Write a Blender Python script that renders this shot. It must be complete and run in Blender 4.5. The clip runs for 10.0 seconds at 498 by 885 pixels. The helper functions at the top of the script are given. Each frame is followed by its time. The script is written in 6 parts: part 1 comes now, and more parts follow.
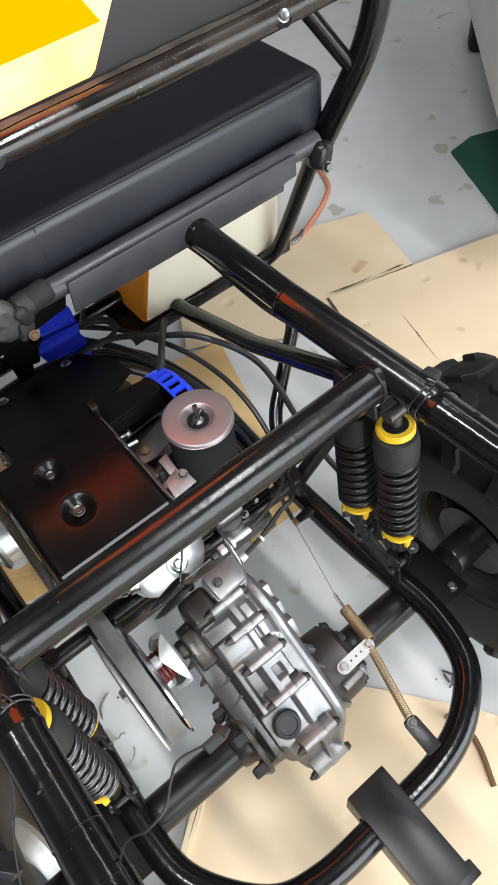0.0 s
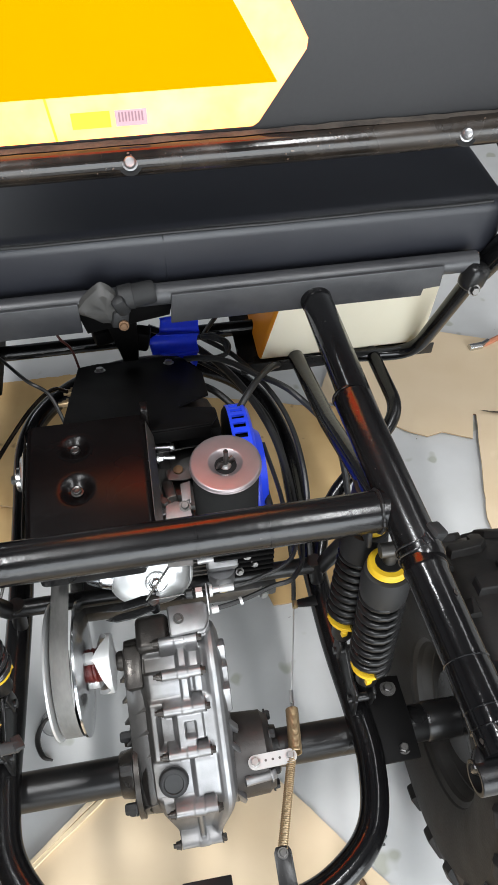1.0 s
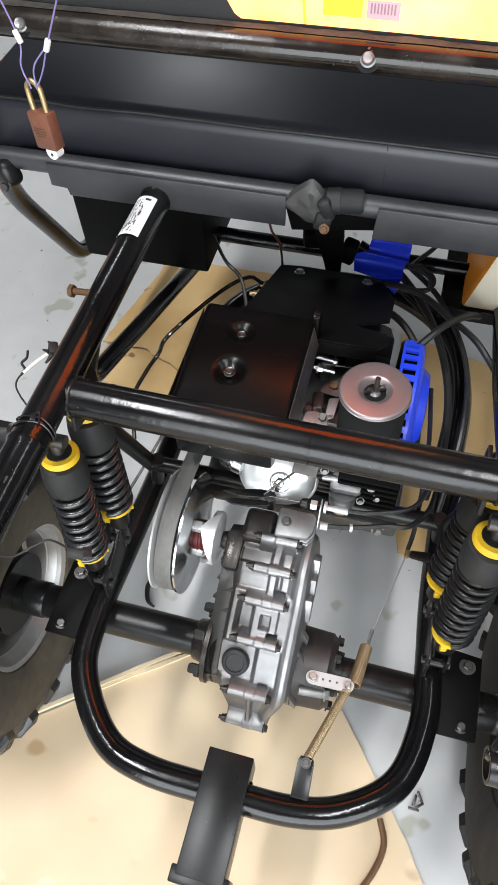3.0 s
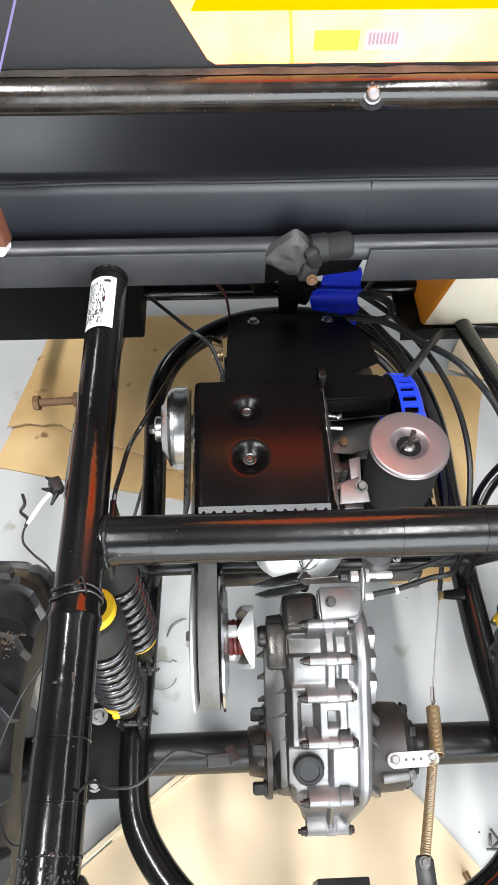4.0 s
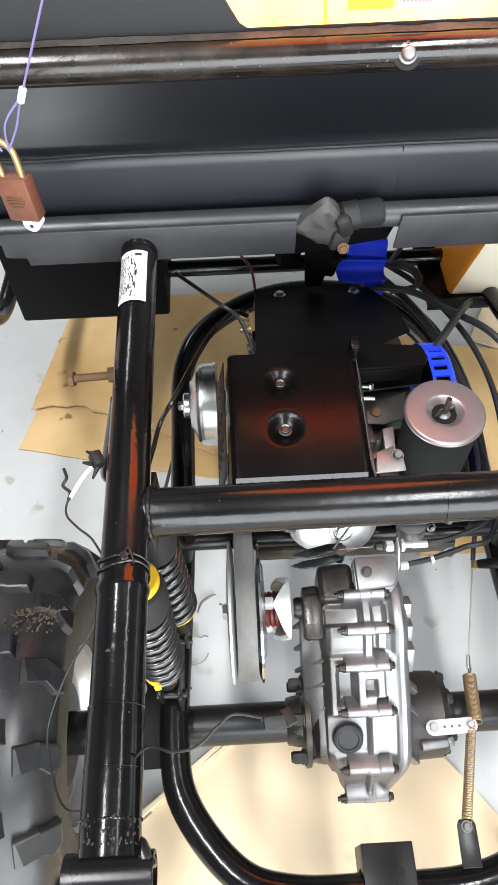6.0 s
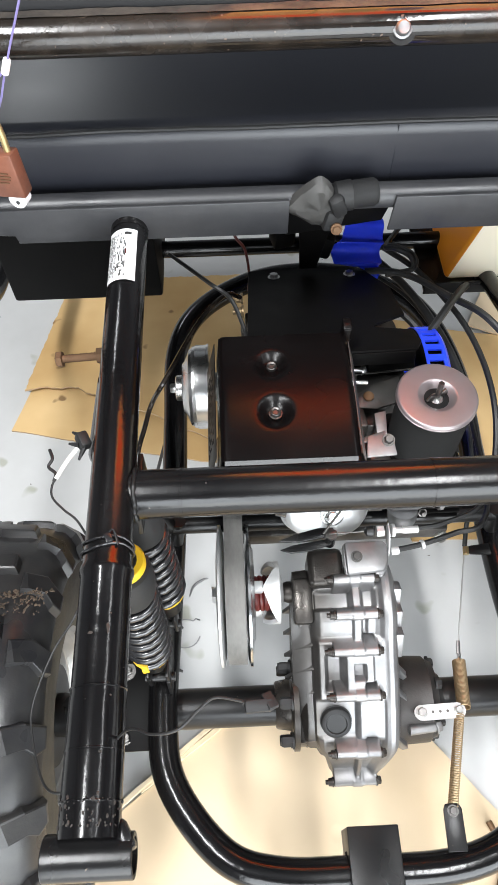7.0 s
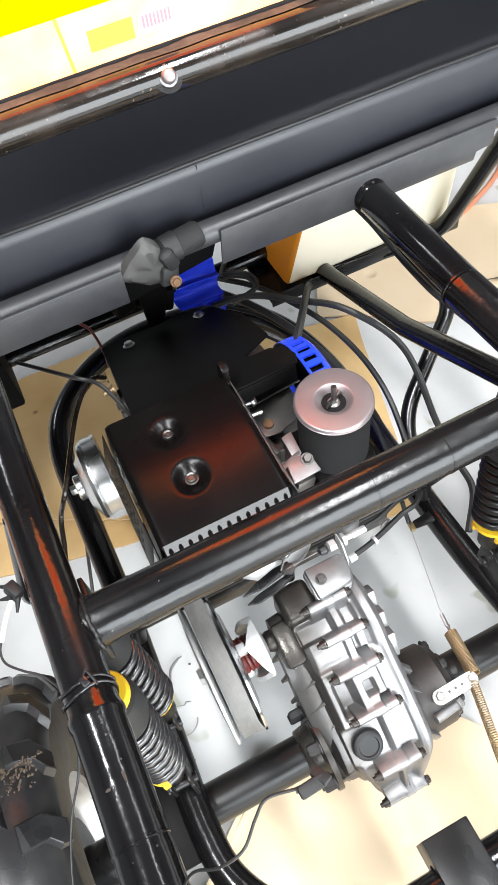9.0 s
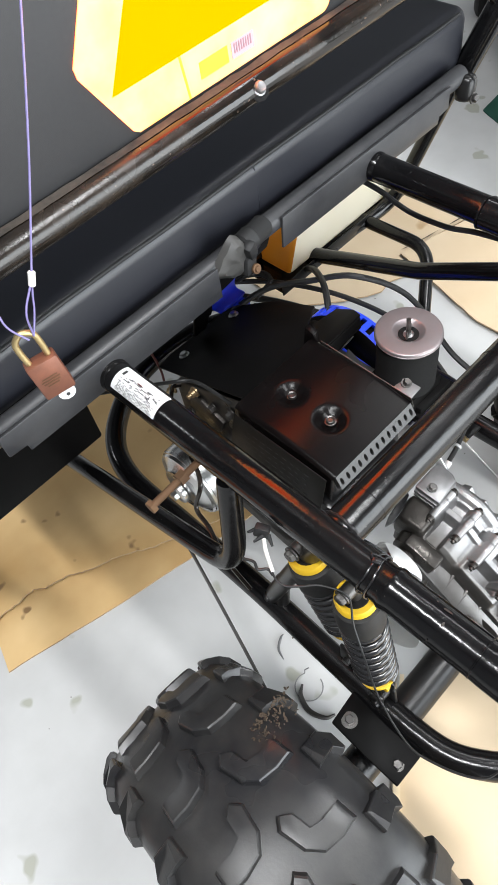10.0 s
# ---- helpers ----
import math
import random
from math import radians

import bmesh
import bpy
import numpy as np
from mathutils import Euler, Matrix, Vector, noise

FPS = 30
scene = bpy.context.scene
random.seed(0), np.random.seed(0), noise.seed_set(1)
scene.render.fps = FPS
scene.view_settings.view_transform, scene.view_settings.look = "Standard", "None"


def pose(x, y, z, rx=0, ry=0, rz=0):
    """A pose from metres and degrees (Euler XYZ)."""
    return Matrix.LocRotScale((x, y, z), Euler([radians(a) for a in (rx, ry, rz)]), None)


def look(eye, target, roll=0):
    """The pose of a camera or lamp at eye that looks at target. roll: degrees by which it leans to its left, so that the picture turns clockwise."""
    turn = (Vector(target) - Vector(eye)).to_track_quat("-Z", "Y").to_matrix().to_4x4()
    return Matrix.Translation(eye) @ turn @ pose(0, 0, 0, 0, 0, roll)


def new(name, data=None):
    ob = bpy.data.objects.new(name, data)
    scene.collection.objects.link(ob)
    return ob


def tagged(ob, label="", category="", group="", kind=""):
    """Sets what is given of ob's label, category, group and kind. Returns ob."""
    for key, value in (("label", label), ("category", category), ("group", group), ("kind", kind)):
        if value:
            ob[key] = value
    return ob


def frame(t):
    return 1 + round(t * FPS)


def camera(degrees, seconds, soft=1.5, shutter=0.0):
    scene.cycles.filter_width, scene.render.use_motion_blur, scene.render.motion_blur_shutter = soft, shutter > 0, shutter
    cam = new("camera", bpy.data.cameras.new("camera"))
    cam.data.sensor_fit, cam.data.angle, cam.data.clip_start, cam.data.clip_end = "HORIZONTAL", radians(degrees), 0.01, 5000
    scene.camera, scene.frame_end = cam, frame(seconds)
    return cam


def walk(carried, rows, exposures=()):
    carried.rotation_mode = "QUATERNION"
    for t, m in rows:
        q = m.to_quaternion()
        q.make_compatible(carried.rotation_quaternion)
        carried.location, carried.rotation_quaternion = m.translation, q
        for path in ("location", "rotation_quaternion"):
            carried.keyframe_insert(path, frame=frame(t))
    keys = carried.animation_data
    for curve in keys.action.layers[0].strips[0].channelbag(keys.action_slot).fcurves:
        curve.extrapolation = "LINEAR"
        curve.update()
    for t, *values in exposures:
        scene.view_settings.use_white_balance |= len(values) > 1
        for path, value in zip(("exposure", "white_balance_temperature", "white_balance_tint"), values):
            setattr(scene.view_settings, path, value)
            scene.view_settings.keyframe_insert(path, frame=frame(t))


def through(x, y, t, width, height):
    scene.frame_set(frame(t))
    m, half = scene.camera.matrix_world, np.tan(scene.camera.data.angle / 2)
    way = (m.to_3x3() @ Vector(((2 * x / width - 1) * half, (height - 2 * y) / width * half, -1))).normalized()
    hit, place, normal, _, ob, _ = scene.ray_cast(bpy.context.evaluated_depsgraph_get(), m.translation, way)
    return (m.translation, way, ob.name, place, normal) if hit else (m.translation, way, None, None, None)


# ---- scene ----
cam = camera(38.7, 10.0)
PATH = [
    (0, (-0.139, -0.693, 1.327), (0.468, 0.293, -0.303), -8.9),
    (0.5, (-0.039, -0.815, 1.36), (0.217, 0.39, -0.216), -9.7),
    (1, (0.035, -0.741, 1.34), (0.252, 0.504, -0.211), 0.3),
    (1.5, (0.094, -0.676, 1.34), (0.078, 0.558, -0.234), -2.2),
    (2, (0.188, -0.776, 1.357), (-0.24, 0.392, -0.208), -6.6),
    (2.2, (0.206, -0.826, 1.358), (-0.338, 0.275, -0.22), -8.5),
    (3.3, (0.032, -0.715, 1.308), (-0.226, 0.371, -0.352), -4.1),
    (3.5, (-0.033, -0.679, 1.295), (-0.202, 0.481, -0.325), -6.5),
    (4, (-0.11, -0.648, 1.295), (-0.051, 0.486, -0.351), 0.9),
    (4.5, (-0.152, -0.661, 1.297), (-0.168, 0.457, -0.361), 0.1),
    (5, (-0.153, -0.66, 1.286), (-0.143, 0.412, -0.402), -0.7),
    (5.5, (-0.137, -0.645, 1.279), (-0.112, 0.404, -0.424), -2.3),
    (5.7, (-0.137, -0.651, 1.286), (-0.107, 0.443, -0.388), -1.9),
    (6.8, (-0.135, -0.66, 1.289), (-0.128, 0.43, -0.387), -2.3),
    (7, (-0.126, -0.655, 1.28), (-0.103, 0.404, -0.417), -1.3),
    (7.5, (-0.069, -0.673, 1.294), (-0.197, 0.451, -0.356), -5.1),
    (8, (0.033, -0.725, 1.311), (-0.268, 0.379, -0.329), -8.8),
    (8.5, (-0.034, -0.633, 1.307), (-0.123, 0.579, -0.281), -9.1),
    (9, (-0.142, -0.614, 1.275), (0.192, 0.448, -0.386), -10.3),
    (9.5, (-0.349, -0.671, 1.325), (0.139, 0.354, -0.322), -15.1),
    (10, (-0.472, -0.575, 1.344), (0.202, 0.379, -0.28), -12.7),
]
walk(cam, [(t, look(eye, target, roll)) for t, eye, target, roll in PATH],
     exposures=[(0, -0.02), (1, -0.10), (2.2, -0.36), (3.5, 0.14), (4.5, 0.40), (5.7, 0.40), (7, 0.38), (8, 0.28), (9, 0.70), (10, 0.24)])

# ---- daylight: a wide open roller door behind the camera, and the pale room ----
world = bpy.data.worlds.new("world")
scene.world = world
world.use_nodes = True
wn = world.node_tree.nodes
sky = wn.new("ShaderNodeTexSky")
sky.sky_type, sky.sun_disc = "NISHITA", False
sky.sun_elevation, sky.sun_rotation = radians(48), radians(200)
wn["Background"].inputs["Strength"].default_value = 0.12
world.node_tree.links.new(sky.outputs["Color"], wn["Background"].inputs["Color"])


def area_lamp(name, place, target, width, height, watts, colour):
    lamp = bpy.data.lights.new(name, "AREA")
    lamp.shape, lamp.size, lamp.size_y, lamp.energy, lamp.color = "RECTANGLE", width, height, watts, colour
    ob = new(name, lamp)
    ob.matrix_world = look(place, target)
    return ob


area_lamp("door_daylight", (1.0, -3.32, 1.25), (1.0, 0.0, 1.15), 4.2, 2.2, 225, (0.92, 0.97, 1.0))
area_lamp("tube_light_left", (-1.15, -1.0, 3.8), (-1.15, -1.0, 0.0), 0.2, 1.6, 125, (0.97, 0.985, 1.0))
area_lamp("tube_light_middle", (0.9, -1.5, 3.8), (0.9, -1.5, 0.0), 0.2, 1.6, 75, (0.97, 0.985, 1.0))
area_lamp("tube_light_right", (2.0, 0.2, 3.8), (2.0, 0.2, 0.0), 0.2, 1.6, 18, (0.97, 0.985, 1.0))
area_lamp("tube_light_front", (-1.45, 3.1, 2.66), (-1.45, 3.1, 0.0), 0.3, 1.2, 22, (0.93, 0.97, 1.0))


# ---- materials ----
def paint(name, base, second=None, rough=0.5, rough2=None, metal=0.0, grain=40.0, blotch=6.0, bump=0.1, bump_scale=300.0,
          coat=0.0, spots=None, spot_scale=120.0, spot_at=0.72, stretch=(1, 1, 1), sss=0.0):
    """A surface with two scales of colour change, a fine relief and, if wanted, sparse specks."""
    m = bpy.data.materials.new(name)
    m.use_nodes = True
    nt = m.node_tree
    n, link = nt.nodes, nt.links.new
    b = n["Principled BSDF"]
    tc = n.new("ShaderNodeTexCoord")
    mp = n.new("ShaderNodeMapping")
    mp.inputs["Scale"].default_value = stretch
    link(tc.outputs["Object"], mp.inputs["Vector"])

    def tex(scale, detail=4.0):
        t = n.new("ShaderNodeTexNoise")
        t.inputs["Scale"].default_value, t.inputs["Detail"].default_value = scale, detail
        link(mp.outputs["Vector"], t.inputs["Vector"])
        return t

    fine, broad, relief = tex(grain), tex(blotch, 3.0), tex(bump_scale, 2.0)
    mix = n.new("ShaderNodeMix")
    mix.data_type = "RGBA"
    mix.inputs["A"].default_value = (*base, 1)
    mix.inputs["B"].default_value = (*(second or [c * 0.7 for c in base]), 1)
    add = n.new("ShaderNodeMath")
    add.operation = "MULTIPLY_ADD"
    link(fine.outputs["Fac"], add.inputs[0])
    add.inputs[1].default_value = 0.6
    link(broad.outputs["Fac"], add.inputs[2])
    rng = n.new("ShaderNodeMapRange")
    rng.inputs["From Min"].default_value, rng.inputs["From Max"].default_value = 0.55, 1.1
    link(add.outputs[0], rng.inputs["Value"])
    link(rng.outputs["Result"], mix.inputs["Factor"])
    colour = mix.outputs["Result"]
    rr = n.new("ShaderNodeMapRange")
    rr.inputs["From Min"].default_value, rr.inputs["From Max"].default_value = 0.35, 0.65
    rr.inputs["To Min"].default_value, rr.inputs["To Max"].default_value = rough, rough2 if rough2 is not None else min(1, rough * 1.3)
    link(broad.outputs["Fac"], rr.inputs["Value"])
    rough_out = rr.outputs["Result"]
    if spots:
        sp = tex(spot_scale, 2.0)
        edge = n.new("ShaderNodeMapRange")
        edge.inputs["From Min"].default_value, edge.inputs["From Max"].default_value = spot_at, spot_at + 0.04
        link(sp.outputs["Fac"], edge.inputs["Value"])
        mix2 = n.new("ShaderNodeMix")
        mix2.data_type = "RGBA"
        link(edge.outputs["Result"], mix2.inputs["Factor"])
        link(colour, mix2.inputs["A"])
        mix2.inputs["B"].default_value = (*spots, 1)
        colour = mix2.outputs["Result"]
    link(colour, b.inputs["Base Color"])
    link(rough_out, b.inputs["Roughness"])
    b.inputs["Metallic"].default_value = metal
    b.inputs["Coat Weight"].default_value, b.inputs["Coat Roughness"].default_value = coat, 0.12
    if sss:
        b.inputs["Subsurface Weight"].default_value = sss
        b.inputs["Subsurface Radius"].default_value = (0.05, 0.03, 0.01)
    if bump:
        bp = n.new("ShaderNodeBump")
        bp.inputs["Strength"].default_value, bp.inputs["Distance"].default_value = bump, 0.001
        link(relief.outputs["Fac"], bp.inputs["Height"])
        link(bp.outputs["Normal"], b.inputs["Normal"])
    return m


BLACK = paint("gloss_black_paint", (0.003, 0.003, 0.0034), (0.006, 0.0056, 0.0056), 0.13, 0.26, bump=0.25, bump_scale=120,
              spots=(0.11, 0.10, 0.095), spot_scale=230, spot_at=0.75)
SATIN = paint("satin_black_steel", (0.006, 0.006, 0.0065), (0.012, 0.0115, 0.011), 0.24, 0.4, bump=0.1, bump_scale=200, spots=(0.09, 0.07, 0.05), spot_scale=300, spot_at=0.75)
SATIN.node_tree.nodes["Principled BSDF"].inputs["Specular IOR Level"].default_value = 0.3
SHIELD = paint("black_enamel_sheet", (0.0025, 0.002, 0.002), (0.004, 0.003, 0.003), 0.22, 0.30, bump=0.03, bump_scale=60)
SHIELD.node_tree.nodes["Principled BSDF"].inputs["Specular IOR Level"].default_value = 0.15
BLACK.node_tree.nodes["Principled BSDF"].inputs["Specular IOR Level"].default_value = 0.38
MATTE = paint("matt_black_sheet", (0.003, 0.003, 0.003), (0.005, 0.0045, 0.0045), 0.45, 0.6, bump=0.05)
MATTE.node_tree.nodes["Principled BSDF"].inputs["Specular IOR Level"].default_value = 0.06
VINYL = paint("black_grained_vinyl", (0.0120, 0.0130, 0.0180), (0.0150, 0.0158, 0.0205), 0.34, 0.46, grain=120, blotch=3, bump=0.10, bump_scale=900,
              spots=(0.3, 0.28, 0.26), spot_scale=170, spot_at=0.79)
PANEL = paint("dark_vinyl_panel", (0.020, 0.020, 0.0215), (0.026, 0.0255, 0.0265), 0.5, 0.65, grain=200, blotch=4, bump=0.12, bump_scale=1100)
DUSTY = paint("dusty_black_tube", (0.006, 0.0055, 0.005), (0.026, 0.019, 0.014), 0.09, 0.32, grain=60, blotch=14, bump=0.12, bump_scale=160,
              spots=(0.09, 0.065, 0.05), spot_scale=200, spot_at=0.70)
DUSTY.node_tree.nodes["Principled BSDF"].inputs["Specular IOR Level"].default_value = 0.42
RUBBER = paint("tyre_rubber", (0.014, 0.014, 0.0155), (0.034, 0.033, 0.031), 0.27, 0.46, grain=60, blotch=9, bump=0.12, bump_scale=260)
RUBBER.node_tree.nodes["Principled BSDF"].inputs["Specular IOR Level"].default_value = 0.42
# darker copy for the right tyre, with its shade in the colour
RUBBER_SHADED = paint("shaded_tyre_rubber", (0.006, 0.0058, 0.0058), (0.014, 0.013, 0.012), 0.5, 0.7, grain=60, blotch=9, bump=0.2, bump_scale=260)
RUBBER_SHADED.node_tree.nodes["Principled BSDF"].inputs["Specular IOR Level"].default_value = 0.25
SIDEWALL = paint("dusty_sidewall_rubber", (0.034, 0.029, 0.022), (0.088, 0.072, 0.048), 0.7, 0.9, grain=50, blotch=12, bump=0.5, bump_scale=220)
BOOT = paint("black_moulded_plastic", (0.011, 0.011, 0.0115), (0.018, 0.018, 0.018), 0.5, 0.65, bump=0.12, bump_scale=300)
BOOT.node_tree.nodes["Principled BSDF"].inputs["Specular IOR Level"].default_value = 0.35
BELT = paint("grey_rubber_belt", (0.10, 0.098, 0.092), (0.16, 0.155, 0.145), 0.6, 0.75, grain=90, blotch=20, bump=0.4, bump_scale=500, stretch=(3, 1, 1))
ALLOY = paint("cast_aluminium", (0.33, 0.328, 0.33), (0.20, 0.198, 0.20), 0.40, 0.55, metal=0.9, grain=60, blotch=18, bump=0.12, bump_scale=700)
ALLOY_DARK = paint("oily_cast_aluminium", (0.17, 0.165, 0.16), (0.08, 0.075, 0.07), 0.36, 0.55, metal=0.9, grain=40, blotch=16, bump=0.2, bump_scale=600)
# the casting darkens towards one flank: oil, with its shaded side painted in
CAST = paint("oil_and_shade_aluminium", (0.34, 0.338, 0.34), (0.21, 0.208, 0.21), 0.40, 0.55, metal=0.9, grain=60, blotch=18, bump=0.12, bump_scale=700)
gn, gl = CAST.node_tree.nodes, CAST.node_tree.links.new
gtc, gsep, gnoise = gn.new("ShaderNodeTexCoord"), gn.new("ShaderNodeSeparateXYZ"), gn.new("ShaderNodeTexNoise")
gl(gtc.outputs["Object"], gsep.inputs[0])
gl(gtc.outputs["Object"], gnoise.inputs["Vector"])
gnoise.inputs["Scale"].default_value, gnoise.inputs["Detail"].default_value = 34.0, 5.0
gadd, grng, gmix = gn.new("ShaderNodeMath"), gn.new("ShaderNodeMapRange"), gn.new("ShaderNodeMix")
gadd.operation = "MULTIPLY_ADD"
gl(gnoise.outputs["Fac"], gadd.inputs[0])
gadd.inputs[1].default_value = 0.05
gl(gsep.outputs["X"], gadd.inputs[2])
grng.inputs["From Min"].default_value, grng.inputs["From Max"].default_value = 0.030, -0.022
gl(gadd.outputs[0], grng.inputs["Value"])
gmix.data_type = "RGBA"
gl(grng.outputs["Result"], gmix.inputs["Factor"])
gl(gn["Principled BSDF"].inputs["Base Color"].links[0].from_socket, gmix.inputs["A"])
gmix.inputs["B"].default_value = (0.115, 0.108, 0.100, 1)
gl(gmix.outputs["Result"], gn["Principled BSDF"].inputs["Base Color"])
STEEL = paint("bright_zinc_steel", (0.64, 0.64, 0.63), (0.46, 0.46, 0.455), 0.24, 0.4, metal=1.0, bump=0.1, bump_scale=300)
ZINC = paint("pale_zinc_steel", (0.62, 0.62, 0.615), (0.52, 0.52, 0.51), 0.3, 0.45, metal=0.45, bump=0.05, bump_scale=400)
CHROME = paint("polished_steel", (0.56, 0.57, 0.58), (0.42, 0.43, 0.44), 0.16, 0.32, metal=1.0, bump=0.02)
GUNMETAL = paint("dark_steel_bolt", (0.16, 0.155, 0.15), (0.09, 0.085, 0.08), 0.35, 0.5, metal=1.0, bump=0.2)
DRUM = paint("brown_black_iron_drum", (0.085, 0.080, 0.077), (0.05, 0.046, 0.044), 0.4, 0.55, metal=0.8, bump=0.2)
RUST = paint("rusty_zinc_bolt", (0.16, 0.088, 0.042), (0.09, 0.048, 0.025), 0.6, 0.8, metal=0.4, bump=0.4)
BRASS = paint("dull_gold_shackle", (0.55, 0.43, 0.22), (0.42, 0.32, 0.16), 0.35, 0.5, metal=0.9, bump=0.15)
LOCK = paint("worn_copper_brown_lock", (0.19, 0.070, 0.040), (0.12, 0.048, 0.030), 0.42, 0.55, metal=0.25, grain=120, blotch=40, bump=0.3, bump_scale=220)
SPRING = paint("yellow_passivated_spring", (0.42, 0.31, 0.18), (0.3, 0.21, 0.12), 0.35, 0.5, metal=0.8, bump=0.1)
YELLOW = paint("yellow_plastic", (0.72, 0.46, 0.015), (0.6, 0.37, 0.012), 0.42, 0.55, bump=0.1)
BLUE = paint("royal_blue_plastic", (0.022, 0.065, 0.78), (0.018, 0.05, 0.66), 0.25, 0.36, bump=0.05)
RED = paint("dark_red_spring", (0.09, 0.008, 0.006), (0.06, 0.006, 0.005), 0.4, 0.5, bump=0.1)
WHITE = paint("white_insulation", (0.75, 0.74, 0.71), (0.62, 0.61, 0.58), 0.5, 0.6, bump=0.05)
LABEL = paint("white_paper_label", (0.74, 0.74, 0.74), (0.64, 0.64, 0.64), 0.55, 0.65, bump=0.05, blotch=25)
INK = paint("black_print", (0.02, 0.02, 0.02), (0.03, 0.03, 0.03), 0.6, bump=0.0)
LID = paint("brushed_tinplate_lid", (0.30, 0.265, 0.27), (0.24, 0.21, 0.215), 0.34, 0.44, metal=0.7, bump=0.03)
FOAM = paint("black_filter_foam", (0.008, 0.008, 0.008), (0.014, 0.014, 0.014), 0.85, 0.95, grain=400, bump=0.6, bump_scale=1400)
FOAM.node_tree.nodes["Principled BSDF"].inputs["Specular IOR Level"].default_value = 0.15
CABLE = paint("black_cable_sheath", (0.008, 0.008, 0.008), (0.016, 0.016, 0.016), 0.4, 0.55, bump=0.05)
WIRE = paint("violet_coated_wire", (0.20, 0.17, 0.36), (0.15, 0.13, 0.28), 0.4, 0.5, bump=0.05)
WIRE_PINK = paint("pinkish_red_wire", (0.42, 0.035, 0.075), (0.34, 0.028, 0.06), 0.4, 0.5, bump=0.05)
TAPE = paint("grey_tape", (0.030, 0.029, 0.028), (0.058, 0.056, 0.052), 0.45, 0.65, grain=60, bump=0.5, bump_scale=70)
RIM = paint("silver_painted_rim", (0.5, 0.5, 0.5), (0.36, 0.35, 0.33), 0.35, 0.5, metal=0.7, bump=0.1)
HOSE = paint("orange_air_hose", (0.50, 0.20, 0.11), (0.40, 0.15, 0.08), 0.5, 0.6, bump=0.05)
MAT = paint("green_mat", (0.010, 0.075, 0.05), (0.007, 0.055, 0.038), 0.8, 0.9, grain=300, bump=0.6, bump_scale=700)
ORANGE_PRINT = paint("orange_printed_board", (0.62, 0.17, 0.06), (0.55, 0.14, 0.05), 0.5, 0.6, bump=0.05)
GREEN_PRINT = paint("green_print", (0.16, 0.33, 0.09), (0.13, 0.28, 0.08), 0.5, 0.6, bump=0.05)
TAPE_BLACK = paint("glossy_black_tape", (0.008, 0.008, 0.009), (0.016, 0.016, 0.017), 0.14, 0.3, bump=0.6, bump_scale=90)
SEAT_TUBE = paint("dusty_satin_tube", (0.024, 0.0245, 0.027), (0.040, 0.040, 0.042), 0.30, 0.45, grain=80, blotch=12, bump=0.15, bump_scale=220)
# rim and sidewall copies darkened to paint in the right wheel's shade
RIM_DARK = paint("shaded_grey_rim", (0.026, 0.024, 0.022), (0.012, 0.011, 0.010), 0.5, 0.7, metal=0.3, bump=0.2)
SIDEWALL_DARK = paint("shaded_sidewall_rubber", (0.006, 0.0055, 0.005), (0.013, 0.011, 0.009), 0.7, 0.9, grain=50, blotch=12, bump=0.5, bump_scale=220)
COVER = paint("grey_white_cover", (0.55, 0.54, 0.53), (0.47, 0.46, 0.45), 0.6, 0.7, bump=0.2, bump_scale=60)
CARD = paint("brown_cardboard", (0.66, 0.525, 0.36), (0.58, 0.44, 0.28), 0.8, 0.9, grain=9, blotch=2.2, bump=0.25, bump_scale=24,
             spots=(0.46, 0.31, 0.17), spot_scale=9, spot_at=0.69)
# sparse dents pressed into the board
cn, cl = CARD.node_tree.nodes, CARD.node_tree.links.new
vor = cn.new("ShaderNodeTexVoronoi")
vor.inputs["Scale"].default_value = 8.0
ctc = cn.new("ShaderNodeTexCoord")
cl(ctc.outputs["Object"], vor.inputs["Vector"])
dent = cn.new("ShaderNodeMapRange")
dent.interpolation_type = "SMOOTHSTEP"
dent.inputs["From Min"].default_value, dent.inputs["From Max"].default_value = 0.03, 0.16
cl(vor.outputs["Distance"], dent.inputs["Value"])
bump2 = cn.new("ShaderNodeBump")
bump2.inputs["Strength"].default_value, bump2.inputs["Distance"].default_value = 0.8, 0.004
cl(dent.outputs["Result"], bump2.inputs["Height"])
cl(cn["Bump"].outputs["Normal"], bump2.inputs["Normal"])
cl(bump2.outputs["Normal"], cn["Principled BSDF"].inputs["Normal"])
CARD_OLD = paint("old_browned_cardboard", (0.67, 0.465, 0.225), (0.45, 0.275, 0.105), 0.82, 0.9, grain=7, blotch=4.5, bump=0.3, bump_scale=30,
                 spots=(0.24, 0.14, 0.06), spot_scale=16, spot_at=0.70)
CARD_PALE = paint("pale_cardboard_liner", (0.74, 0.62, 0.43), (0.64, 0.51, 0.33), 0.85, 0.9, grain=40, blotch=9, bump=0.3, bump_scale=200)
CARD_EDGE = paint("torn_cardboard_edge", (0.50, 0.36, 0.22), (0.36, 0.25, 0.14), 0.9, bump=0.5, bump_scale=700)
FLOOR = paint("grey_painted_concrete", (0.55, 0.55, 0.545), (0.465, 0.465, 0.455), 0.42, 0.62, grain=14, blotch=1.3, bump=0.08, bump_scale=120,
              spots=(0.36, 0.36, 0.31), spot_scale=11, spot_at=0.655)
LIP = paint("glossy_folded_lip", (0.010, 0.010, 0.011), (0.016, 0.016, 0.017), 0.24, 0.32, bump=0.03)
LIP.node_tree.nodes["Principled BSDF"].inputs["Specular IOR Level"].default_value = 0.42
